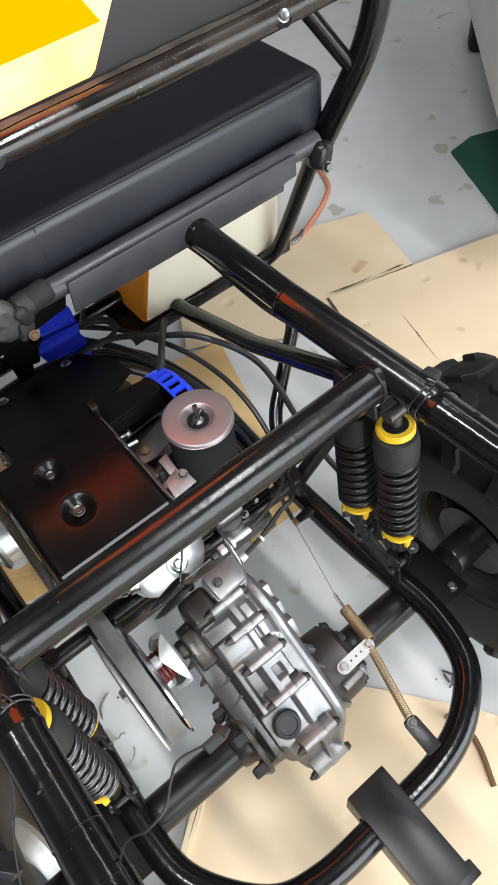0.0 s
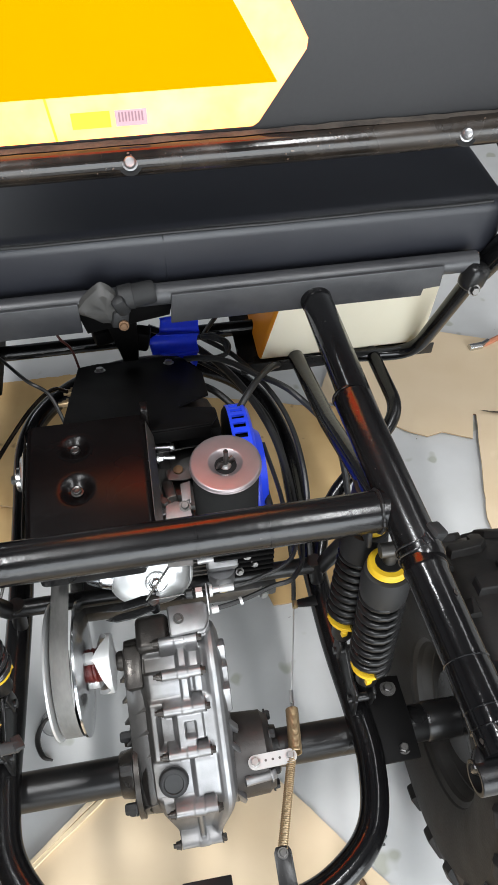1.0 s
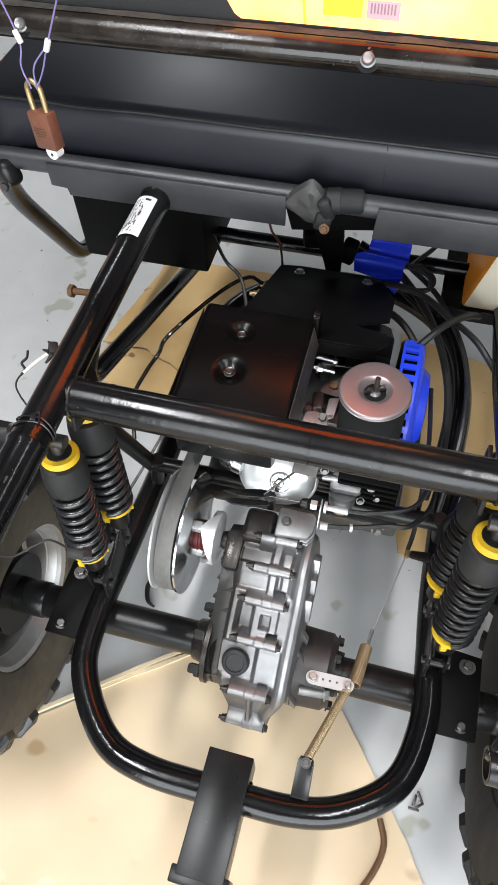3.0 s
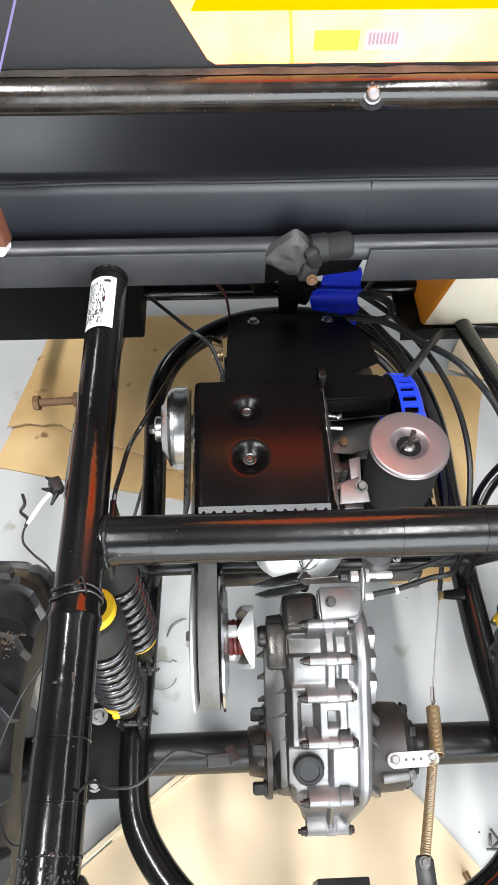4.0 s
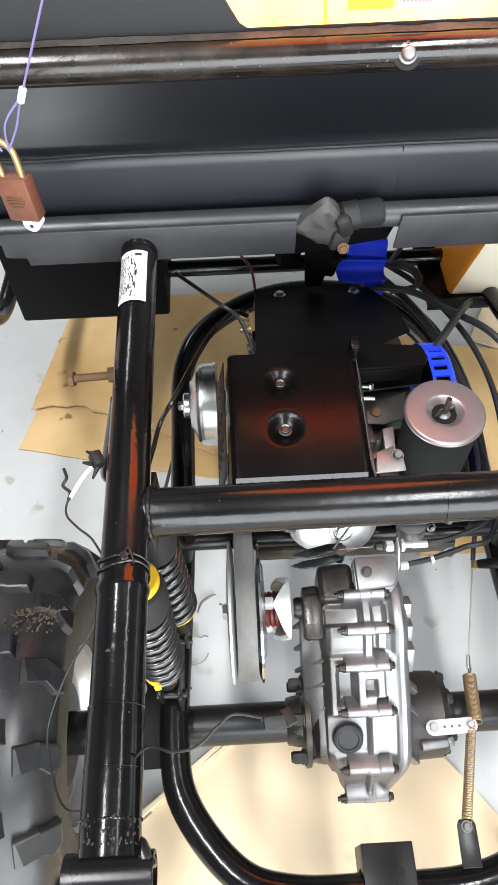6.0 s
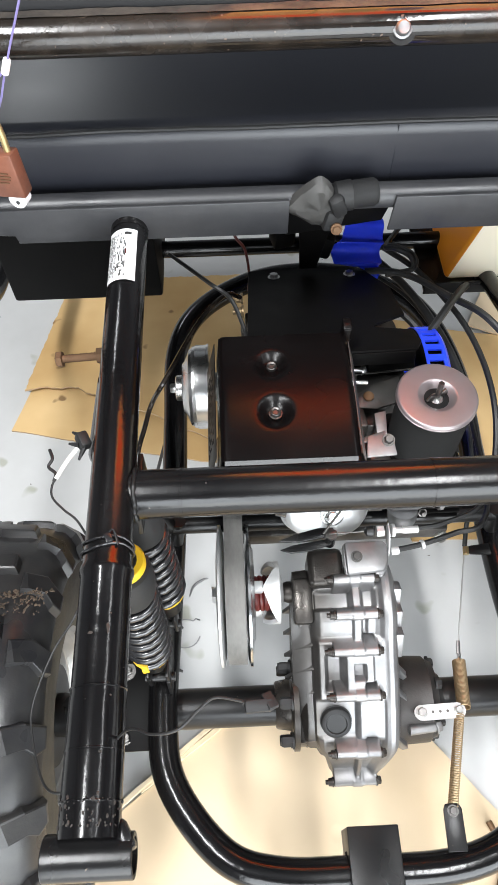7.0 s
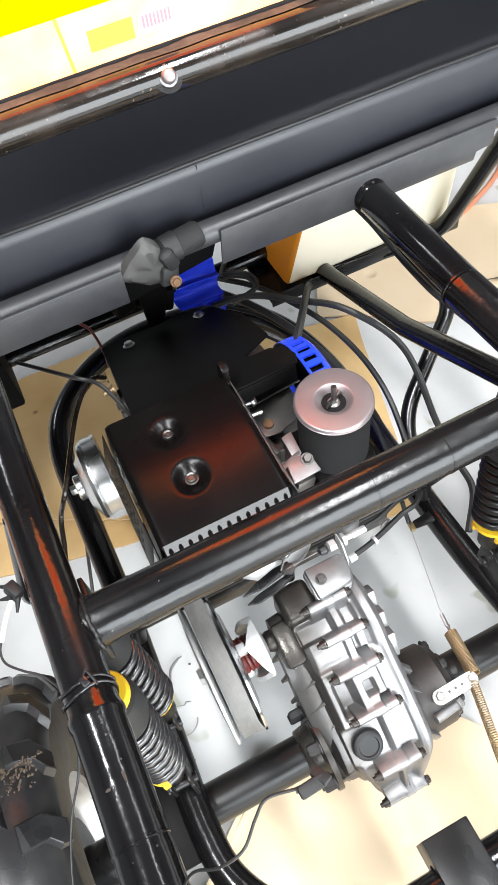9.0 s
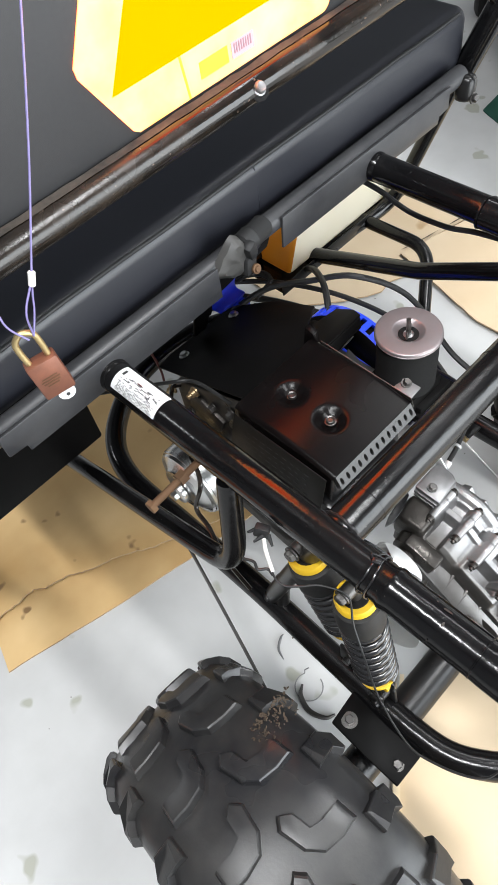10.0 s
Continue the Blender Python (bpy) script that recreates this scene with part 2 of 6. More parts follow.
GRIME = paint("oily_dirt_and_chips", (0.030, 0.022, 0.017), (0.012, 0.010, 0.009), 0.5, 0.8, grain=300, blotch=60, bump=0.8, bump_scale=500)
SIDE_PLATE = paint("dark_sheet_steel", (0.008, 0.0075, 0.0065), (0.005, 0.0047, 0.004), 0.4, 0.55, grain=60, blotch=20, bump=0.05)
SIDE_PLATE.node_tree.nodes["Principled BSDF"].inputs["Specular IOR Level"].default_value = 0.12
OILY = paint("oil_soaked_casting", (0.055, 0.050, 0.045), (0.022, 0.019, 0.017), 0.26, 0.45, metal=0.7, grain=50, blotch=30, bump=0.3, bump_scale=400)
COIL = paint("glossy_black_spring", (0.010, 0.010, 0.011), (0.020, 0.020, 0.021), 0.16, 0.3, bump=0.05)
COIL.node_tree.nodes["Principled BSDF"].inputs["Specular IOR Level"].default_value = 0.8
CEILING = paint("pale_grey_ceiling", (0.20, 0.21, 0.225), (0.16, 0.168, 0.18), 0.8, 0.9, bump=0.2)
WALL = paint("grey_block_wall", (0.24, 0.245, 0.26), (0.19, 0.195, 0.205), 0.7, 0.8, bump=0.1, bump_scale=80)
EMBLEM = paint("fluorescent_sheet_added_glow", (1.0, 0.085, 0.0), (0.98, 0.075, 0.0), 0.3, 0.4, bump=0.03)
# emission is added: the sheet is no lamp, but glows and reddens nearby paint
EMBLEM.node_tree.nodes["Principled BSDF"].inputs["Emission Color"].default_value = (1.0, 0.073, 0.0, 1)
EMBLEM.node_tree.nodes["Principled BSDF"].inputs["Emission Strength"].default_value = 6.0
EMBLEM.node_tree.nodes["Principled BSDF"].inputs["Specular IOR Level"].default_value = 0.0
BORDER = paint("pale_reflective_sheet_added_glow", (1.0, 0.90, 0.30), (1.0, 0.86, 0.10), 0.3, 0.4, bump=0.03, grain=30)
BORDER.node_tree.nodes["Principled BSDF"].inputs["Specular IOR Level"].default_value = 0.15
# red emission added to the border too, for red reflections on the tubes
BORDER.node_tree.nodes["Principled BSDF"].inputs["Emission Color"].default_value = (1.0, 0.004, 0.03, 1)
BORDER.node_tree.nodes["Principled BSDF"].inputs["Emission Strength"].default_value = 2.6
BORDER_SEAM = paint("yellow_seam", (0.8, 0.55, 0.02), (0.75, 0.5, 0.02), 0.4, bump=0.0)
PINK = paint("mauve_print", (0.55, 0.33, 0.36), (0.5, 0.3, 0.33), 0.5, bump=0.0)
BARCODE = paint("faded_barcode", (0.30, 0.17, 0.20), (0.26, 0.15, 0.17), 0.5, bump=0.0)
DUST = paint("brown_settled_dust", (0.060, 0.048, 0.038), (0.010, 0.009, 0.008), 0.85, 0.95, grain=160, blotch=22, bump=0.6, bump_scale=600)
MUD = paint("dried_mud_and_leaf", (0.085, 0.060, 0.040), (0.035, 0.026, 0.018), 0.9, bump=0.6, bump_scale=400)


def thin_plastic(name, base, second, through):
    """A thin tank wall that lets light through from behind."""
    m = paint(name, base, second, 0.35, 0.45, grain=20, blotch=4, bump=0.05)
    n, link = m.node_tree.nodes, m.node_tree.links.new
    t = n.new("ShaderNodeBsdfTranslucent")
    t.inputs["Color"].default_value = (*through, 1)
    mix = n.new("ShaderNodeMixShader")
    mix.inputs["Fac"].default_value = 0.35
    link(n["Principled BSDF"].outputs[0], mix.inputs[1])
    link(t.outputs[0], mix.inputs[2])
    link(mix.outputs[0], n["Material Output"].inputs["Surface"])
    return m


TANK = thin_plastic("translucent_cream_plastic", (0.95, 0.90, 0.74), (0.92, 0.86, 0.68), (0.98, 0.92, 0.74))
# amber copy of the plastic: the end wall's shade is put into its colour
AMBER = thin_plastic("shade_tinted_plastic", (0.66, 0.27, 0.02), (0.58, 0.20, 0.015), (0.95, 0.36, 0.03))


# ---- mesh helpers ----
def frame_axes(d):
    d = Vector(d).normalized()
    u = d.cross(Vector((0, 0, 1)) if abs(d.z) < 0.9 else Vector((1, 0, 0))).normalized()
    return d, u, d.cross(u)


def lathe(bm, start, axis, profile, seg=24, mi=0, cap=True):
    """Rings of radius r at distance d along the axis, for each (d, r)."""
    d, u, v = frame_axes(axis)
    rings = []
    for dist, r in profile:
        c = Vector(start) + d * dist
        rings.append([bm.verts.new(c + (u * math.cos(a) + v * math.sin(a)) * r) for a in [2 * math.pi * k / seg for k in range(seg)]])
    for a, b in zip(rings, rings[1:]):
        for k in range(seg):
            f = bm.faces.new((a[k], a[(k + 1) % seg], b[(k + 1) % seg], b[k]))
            f.material_index = mi
    if cap:
        for ring, flip in ((rings[0], True), (rings[-1], False)):
            f = bm.faces.new(ring[::-1] if flip else ring)
            f.material_index = mi
    return rings


def rod(bm, p0, p1, r, r2=None, seg=16, mi=0, bev=0.0):
    p0, p1 = Vector(p0), Vector(p1)
    n = (p1 - p0).length
    r2 = r if r2 is None else r2
    prof = [(0, r), (n, r2)] if not bev else [(0, r - bev), (bev, r), (n - bev, r2), (n, r2 - bev)]
    lathe(bm, p0, p1 - p0, prof, seg, mi)


def bolt(bm, place, axis, r=0.006, h=0.005, mi=0, washer=True):
    d = Vector(axis).normalized()
    p = Vector(place)
    if washer:
        lathe(bm, p, d, [(-0.001, r * 1.35), (0.0012, r * 1.35)], 16, mi)
    lathe(bm, p, d, [(0, r), (h * 0.8, r), (h, r * 0.82)], 6, mi)


def smooth_path(pts, n=8, closed=False):
    """Catmull-Rom through the points."""
    p = [Vector(q) for q in pts]
    if n <= 1:
        return p
    k = len(p)
    out = []
    for i in range(k if closed else k - 1):
        a, b, c, d = (p[(i - 1) % k] if closed or i else p[0] * 2 - p[1], p[i], p[(i + 1) % k],
                      p[(i + 2) % k] if closed or i + 2 < k else p[-1] * 2 - p[-2])
        for s in range(n):
            t = s / n
            out.append(0.5 * ((2 * b) + (c - a) * t + (2 * a - 5 * b + 4 * c - d) * t * t + (3 * b - a - 3 * c + d) * t ** 3))
    if not closed:
        out.append(p[-1])
    return out


def fillet(pts, r=0.04, n=6):
    """A polyline with rounded corners, as a bent tube has."""
    p = [Vector(q) for q in pts]
    out = [p[0]]
    for a, b, c in zip(p, p[1:], p[2:]):
        e, f = (a - b), (c - b)
        k = min(r, e.length * 0.48, f.length * 0.48)
        s, t = b + e.normalized() * k, b + f.normalized() * k
        out += [s.lerp(b, i / n).lerp(b.lerp(t, i / n), i / n) for i in range(n + 1)]
    return out + [p[-1]]


def sweep(bm, path, r, seg=14, mi=0, closed=False, wobble=0.0):
    """A round tube along a path; r is a radius or one for each point."""
    p = [Vector(q) for q in path]
    k = len(p)
    rings, u = [], None
    for i in range(k):
        t = (p[(i + 1) % k] - p[i - 1]) if closed else (p[min(i + 1, k - 1)] - p[max(i - 1, 0)])
        t.normalize()
        if u is None:
            _, u, _ = frame_axes(t)
        u = (u - t * u.dot(t)).normalized()
        v = t.cross(u)
        rad = r[i] if isinstance(r, (list, tuple)) else r
        rad += wobble * noise.noise(p[i] * 60) if wobble else 0
        rings.append([bm.verts.new(p[i] + (u * math.cos(a) + v * math.sin(a)) * rad) for a in [2 * math.pi * s / seg for s in range(seg)]])
    for i in range(k if closed else k - 1):
        a, b = rings[i], rings[(i + 1) % k]
        sh = 0
        if closed and i == k - 1:
            sh = min(range(seg), key=lambda s: (a[0].co - b[s].co).length)
        for s in range(seg):
            f = bm.faces.new((a[s], a[(s + 1) % seg], b[(s + 1 + sh) % seg], b[(s + sh) % seg]))
            f.material_index = mi
    if not closed:
        for ring, flip in ((rings[0], True), (rings[-1], False)):
            f = bm.faces.new(ring[::-1] if flip else ring)
            f.material_index = mi


def block(bm, centre, size, turn=(0, 0, 0), bev=0.0, mi=0, seg=2):
    m = pose(*centre, *turn) @ Matrix.Diagonal((*size, 1))
    made = bmesh.ops.create_cube(bm, size=1.0, matrix=m)["verts"]
    faces = {f for v in made for f in v.link_faces}
    for f in faces:
        f.material_index = mi
    if bev:
        edges = list({e for v in made for e in v.link_edges})
        res = bmesh.ops.bevel(bm, geom=edges, offset=bev, segments=seg, profile=0.5, affect="EDGES", clamp_overlap=True)
        for f in res["faces"]:
            f.material_index = mi


def prism(bm, outline, offset, mi=0, bev=0.0):
    """A flat outline of 3D points, thickened by the offset vector."""
    a = [bm.verts.new(Vector(q)) for q in outline]
    b = [bm.verts.new(Vector(q) + Vector(offset)) for q in outline]
    k = len(a)
    faces = [bm.faces.new(a[::-1]), bm.faces.new(b)]
    faces += [bm.faces.new((a[i], a[(i + 1) % k], b[(i + 1) % k], b[i])) for i in range(k)]
    for f in faces:
        f.material_index = mi
    if bev:
        edges = list({e for f in faces for e in f.edges})
        res = bmesh.ops.bevel(bm, geom=edges, offset=bev, segments=2, profile=0.5, affect="EDGES", clamp_overlap=True)
        for f in res["faces"]:
            f.material_index = mi


def part(name, bm, mats, parent=None, label="", crease=38):
    """Links a bmesh, built in world places, as one mesh object under its parent."""
    bmesh.ops.recalc_face_normals(bm, faces=bm.faces[:])
    me = bpy.data.meshes.new(name)
    bm.to_mesh(me)
    bm.free()
    for m in mats if isinstance(mats, (list, tuple)) else [mats]:
        me.materials.append(m)
    me.polygons.foreach_set("use_smooth", [True] * len(me.polygons))
    me.set_sharp_from_angle(angle=radians(crease))
    ob = new(name, me)
    if parent:
        ob.parent = parent
        ob.matrix_parent_inverse = Matrix.Translation(parent.location).inverted()
    if label:
        ob["label"] = label
    return ob


def thing(name, base, label, category, group="", kind=""):
    ob = new(name)
    ob.empty_display_size = 0.05
    ob.location = base
    return tagged(ob, label, category, group, kind)


def B():
    return bmesh.new()


# ---- the garage ----
def slab(name, lo, hi, mat, label, category):
    bm = B()
    c = [(a + b) / 2 for a, b in zip(lo, hi)]
    block(bm, c, [b - a for a, b in zip(lo, hi)])
    return tagged(part(name, bm, mat), label, category, kind="structure")


slab("floor", (-4.1, -3.5, -0.12), (4.6, 4.6, 0.0), FLOOR, "grey painted concrete garage floor with stains", "floor")
# walls and ceiling are unseen, added to shape the room's light and reflections
slab("ceiling", (-4.1, -3.5, 3.95), (4.6, 4.6, 4.1), CEILING, "plain grey garage ceiling", "ceiling")
slab("wall_north", (-4.1, 4.6, 0.0), (4.6, 4.75, 3.95), WALL, "grey block garage wall", "wall")
slab("wall_west", (-4.25, -3.5, 0.0), (-4.1, 4.6, 3.95), WALL, "grey block garage wall", "wall")
slab("wall_east", (4.6, -3.5, 0.0), (4.75, 4.6, 3.95), WALL, "grey block garage wall", "wall")
bm = B()
block(bm, (-2.6, -3.42, 1.975), (3.0, 0.16, 3.95))
block(bm, (3.85, -3.42, 1.975), (1.5, 0.16, 3.95))
block(bm, (1.0, -3.42, 3.15), (4.2, 0.16, 1.6))
tagged(part("wall_south", bm, WALL), "grey garage wall around the open roller door", "wall", kind="structure")


def sheet(name, outline, z, label, thick=0.004, mats=(CARD, CARD_EDGE), seed=1):
    """A piece of cardboard lying flat: a fine grid inside an outline with worn edges, and a little sag."""
    bm = B()
    pts = []
    k = len(outline)
    for i in range(k):
        a, b = Vector((*outline[i], 0)), Vector((*outline[(i + 1) % k], 0))
        n = max(2, int((b - a).length / (0.006 if seed == 4 else 0.025)))
        side = Vector((a - b).yxz).normalized()
        side.y = -side.y
        for s in range(n):
            q = a.lerp(b, s / n)
            pts.append(q + side * (0.0022 * noise.noise(q * 35 + Vector((seed, 0, 0))) + (0.0030 * noise.noise(q * 110) if seed == 4 else 0.0)))
    top = [bm.verts.new((q.x, q.y, z + thick)) for q in pts]
    low = [bm.verts.new((q.x, q.y, z)) for q in pts]
    bm.faces.new(top)
    for i in range(len(pts)):
        f = bm.faces.new((low[i], low[(i + 1) % len(pts)], top[(i + 1) % len(pts)], top[i]))
        f.material_index = 1
    ob = part(name, bm, mats)
    return tagged(ob, label, "cardboard", group="cardboard sheets on the floor")


sheet("cardboard_sheet", [(-0.146, -0.400), (-0.50, -0.665), (-0.62, -1.25), (0.62, -1.25), (0.36, -0.72), (0.29, -0.61), (0.172, -0.46), (0.10, -0.375)], 0.0005,
      "flat brown cardboard sheet under the tow hitch", seed=2)
sheet("cardboard_strip", [(-0.130, -0.379), (-0.500, -0.664), (-0.504, -0.658), (-0.134, -0.373)], 0.0052,
      "pale folded edge strip lying on the brown cardboard", 0.010, (CARD_PALE, CARD_PALE), seed=3)
sheet("cardboard_strip", [(-0.108, -0.378), (-0.31, -0.522), (-0.313, -0.517), (-0.112, -0.372)], 0.0052,
      "second pale cardboard strip beside the folded edge", 0.007, (CARD_PALE, CARD_PALE), seed=9)
sheet("cardboard_sheet", [(-0.598, 0.291), (-0.560, 0.301), (-0.520, 0.294), (-0.480, 0.297), (-0.462, 0.279), (-0.411, 0.264), (-0.370, 0.238), (-0.325, 0.222), (-0.25, 0.178), (-0.18, 0.143), (0.02, 0.06), (0.05, 0.26), (0.05, 0.62), (-0.535, 0.62), (-0.538, 0.556)], 0.014,
      "torn old brown cardboard sheet under the seat", 0.005, (CARD_OLD, CARD_EDGE), seed=4)
sheet("cardboard_sheet", [(-0.618, 0.197), (-0.402, 0.143), (-0.211, 0.101), (0.02, 0.06), (0.05, 0.36), (-0.57, 0.36)], 0.0005,
      "stained old brown cardboard with a torn upper edge", mats=(CARD_OLD, CARD_EDGE), seed=5)
sheet("cardboard_sheet", [(0.12, 0.500), (0.315, 0.450), (0.361, 0.432), (0.430, 0.418), (0.498, 0.405), (0.473, 0.332), (0.434, 0.199), (0.390, 0.048), (0.330, -0.10), (0.20, -0.10), (0.15, 0.10)], 0.0005,
      "orange-brown cardboard sheet below the fuel tank", mats=(CARD_OLD, CARD_EDGE), seed=6)
sheet("cardboard_sheet", [(0.473, 0.55), (0.416, 0.438), (0.500, 0.398), (0.569, 0.332), (0.614, 0.300), (0.655, 0.274), (0.695, 0.283), (0.762, 0.251), (0.79, 0.325), (1.046, 0.263), (1.118, 0.504), (0.79, 0.64), (0.47, 0.78)], 0.0052,
      "brown cardboard sheet beside the buggy", seed=7)
sheet("cardboard_sheet", [(0.796, 0.322), (0.707, 0.023), (0.70, -0.35), (1.55, -0.35), (1.55, 0.10), (1.299, 0.182)], 0.0098,
      "large brown cardboard sheet with a dark slit", seed=8)



# ---- the buggy ----
buggy = thing("off_road_buggy", (0.0, -0.447, 0.0), "black tube-framed off-road buggy, rear end stripped of its cover", "buggy")
XL, XR, MID = -0.244, 0.254, 0.005


def tube(name, path, r, mat=BLACK, seg=16, label="", closed=False, extra=None):
    bm = B()
    sweep(bm, path, r, seg, closed=closed)
    if extra:
        extra(bm)
    return part(name, bm, mat, buggy, label)


def collar(bm, p, axis, r, w=0.006):
    d = Vector(axis).normalized()
    lathe(bm, Vector(p) - d * w / 2, d, [(0, r - 0.002), (0.001, r), (w - 0.001, r), (w, r - 0.002)], 24)


def bead(bm, centre, axis, r, size=0.004, seed=0.0):
    """A weld bead: an uneven ring round a tube."""
    d, u, v = frame_axes(axis)
    n = 72
    path, rad = [], []
    for k in range(n):
        a = 2 * math.pi * k / n
        path.append(Vector(centre) + (u * math.cos(a) + v * math.sin(a)) * (r + 0.0006 * math.sin(a * 17 + seed)) + d * 0.0012 * noise.noise(Vector((a * 3, seed, 0))))
        rad.append(size * (0.9 + 0.16 * math.sin(a * 19 + seed) + 0.2 * noise.noise(Vector((a * 4, seed, 2)))))
    sweep(bm, path, rad, 8, closed=True)


# upper rails with their slip joints and end pivots
for x in (XL, XR):
    short = 0.018 if x > 0 else 0.0
    bm = B()
    lathe(bm, (x, 0.004, 0.716), (0, -1, -0.006), [(0, 0.0195), (0.002, 0.0205), (0.40, 0.0205), (0.424, 0.0212), (0.428, 0.0230), (0.432, 0.0230), (0.436, 0.0216),
                                                   (0.53, 0.0216), (0.535, 0.0220), (0.612 - short, 0.0222), (0.627 - short, 0.0222)], 40)
    if x > 0:
        collar(bm, (x, -0.190, 0.715), (0, 1, 0), 0.0222, 0.004)
        lathe(bm, (x + 0.0022, -0.191, 0.715), (0.004, -1, -0.006), [(0, 0.0205), (0.002, 0.0228), (0.222, 0.0228), (0.226, 0.0210)], 40)
    lathe(bm, (x - (0.003 if x > 0 else 0.0), 0.018, 0.7165), (0.1 if x > 0 else 0.0, -1, -0.006), [(0, 0.0205), (0.002, 0.0216), (0.032, 0.0212), (0.036, 0.019)], 40)
    bead(bm, (x, -0.600 + short, 0.7125), (0, 1, 0), 0.0218, 0.0011, 1.0)
    rail = part("upper_rail", bm, BLACK, buggy, "long gloss black frame rail")
    bm = B()
    s = 1 if x < 0 else -1
    lathe(bm, (x - s * 0.001 - 0.032, -0.6335 + short, 0.7010), (1, 0, 0), [(0.012, 0.002), (0.012, 0.0120), (0.0, 0.0120), (0.0, 0.0150), (0.0006, 0.0155), (0.0634, 0.0155), (0.064, 0.0150), (0.064, 0.0120), (0.052, 0.0120), (0.052, 0.002)], 28, cap=False)
    block(bm, (x + s * 0.024, -0.6215 + short, 0.706), (0.010, 0.022, 0.016), (0, 0, s * 30), 0.003)
    part("end_bracket", bm, SATIN, rail, "scuffed black tube stub welded across the rail end")
    bm = B()
    for k in range(60 if x < 0 else 8):
        a = -1.2 + 2.4 * random.random()
        y = -0.616 + short + 0.020 * random.random() ** 2
        bmesh.ops.create_icosphere(bm, subdivisions=1, radius=0.0004 + 0.0008 * random.random() ** 2,
                                   matrix=Matrix.Translation((x + math.sin(a) * 0.0222, y, 0.7128 + math.cos(a) * 0.0222)) @ Matrix.Diagonal((1, 1.6, 0.5, 1)))
    tagged(part("weld_spatter", bm, GRIME, rail, "lumpy weld spatter near the rail end"), kind="stuff")
    bm = B()
    for k in range(9):
        a = -1.4 + 2.8 * random.random()
        y = -0.44 - 0.172 * random.random() ** 0.6
        w, h = 0.0007 + 0.0022 * random.random() ** 3, 0.0009 + 0.0045 * random.random() ** 3
        c, e = Vector((x, y, 0.7130)), Vector((math.sin(a), 0, math.cos(a)))
        q = Vector((math.cos(a), 0, -math.sin(a)))
        n = 7
        bm.faces.new([bm.verts.new(c + e * 0.02238 + q * w * math.cos(2 * math.pi * i / n) * (0.7 + 0.5 * random.random()) + Vector((0, 1, 0)) * h * math.sin(2 * math.pi * i / n) * (0.7 + 0.5 * random.random())) for i in range(n)])
    tagged(part("paint_chip", bm, GRIME, rail, "brown chips and oily dirt on the paint"), kind="stuff")
    for y in (-0.522, -0.566):
        bm = B()
        collar(bm, (x, y, 0.7130), (0, 1, 0), 0.0225, 0.003)
        part("tube_ring", bm, BLACK, rail)
    bm = B()
    lathe(bm, (x, 0.012, 0.716), (0, -1, 0), [(0, 0.0212), (0.002, 0.0222), (0.020, 0.0222), (0.023, 0.0208)], 10)
    block(bm, (x + s * 0.021, -0.001, 0.716), (0.010, 0.014, 0.022), (0, 0, 0), 0.004)
    part("rail_boss", bm, BLACK, rail)
    bm = B()
    # tie wrapped twice round the rail above the slip joint, its tails loose
    for y, tilt in ((-0.402, 0.0), (-0.409, 0.10)):
        path = []
        for k in range(25):
            a = 2 * math.pi * k / 24
            path.append((x + math.sin(a) * 0.0222, y + tilt * 0.02 * math.sin(a) + 0.0015 * math.sin(3 * a), 0.7135 + math.cos(a) * 0.0222))
        sweep(bm, path[:-1], 0.0012, 6, closed=True)
    sweep(bm, smooth_path([(x + 0.003, -0.402, 0.7368), (x + 0.007, -0.396, 0.7368), (x + 0.010, -0.402, 0.7350), (x + 0.012, -0.409, 0.7330)], 5), 0.0011, 6)
    block(bm, (x + 0.004, -0.404, 0.7365), (0.006, 0.009, 0.004), (0, 8, 20), 0.001)
    part("cable_tie", bm, TAPE_BLACK, rail, "glossy black tie knotted round the rail")
    if x > 0:
        bm = B()
        block(bm, (x + 0.020, -0.392, 0.728), (0.020, 0.018, 0.014), (0, 30, 18), 0.003)
        part("clip", bm, BOOT, rail, "torn black rubber clip")

# behind its ring the right rail spreads outwards and dips a little
for ob in [rail] + list(rail.children):
    for v in ob.data.vertices:
        back = -0.19 - v.co.y
        if back > 0:
            v.co.x += 0.075 * back
            v.co.z -= 0.030 * back

bm = B()
rod(bm, (XL + 0.004, -0.347, 0.704), (XR + 0.002, -0.347, 0.704), 0.0228, seg=32)
cross = part("cross_tube", bm, BLACK, buggy, "gloss black cross tube between the rails")
for x in (-0.182, 0.048, 0.125):
    bm = B()
    collar(bm, (x, -0.347, 0.704), (1, 0, 0), 0.0234, 0.004)
    part("tube_ring", bm, BLACK, cross)
for x, s in ((XL + 0.021, 1), (XR - 0.010, -1)):
    bm = B()
    bead(bm, (x, -0.347, 0.704), (1, 0, 0), 0.0226, 0.0026, x * 50)
    part("weld_bead", bm, SATIN, cross, "lumpy painted weld bead")

# rating sticker round the left rail: plain bars for its print
bm = B()


def rail_patch(bm, y0, y1, a0, a1, lift, mi, x=XL, z=0.7158, r=0.0205, n=10):
    rows = []
    for y in (y0, y1):
        rows.append([bm.verts.new((x + math.sin(a) * (r + lift), y, z + math.cos(a) * (r + lift))) for a in [a0 + (a1 - a0) * k / n for k in range(n + 1)]])
    for k in range(n):
        f = bm.faces.new((rows[0][k], rows[0][k + 1], rows[1][k + 1], rows[1][k]))
        f.material_index = mi


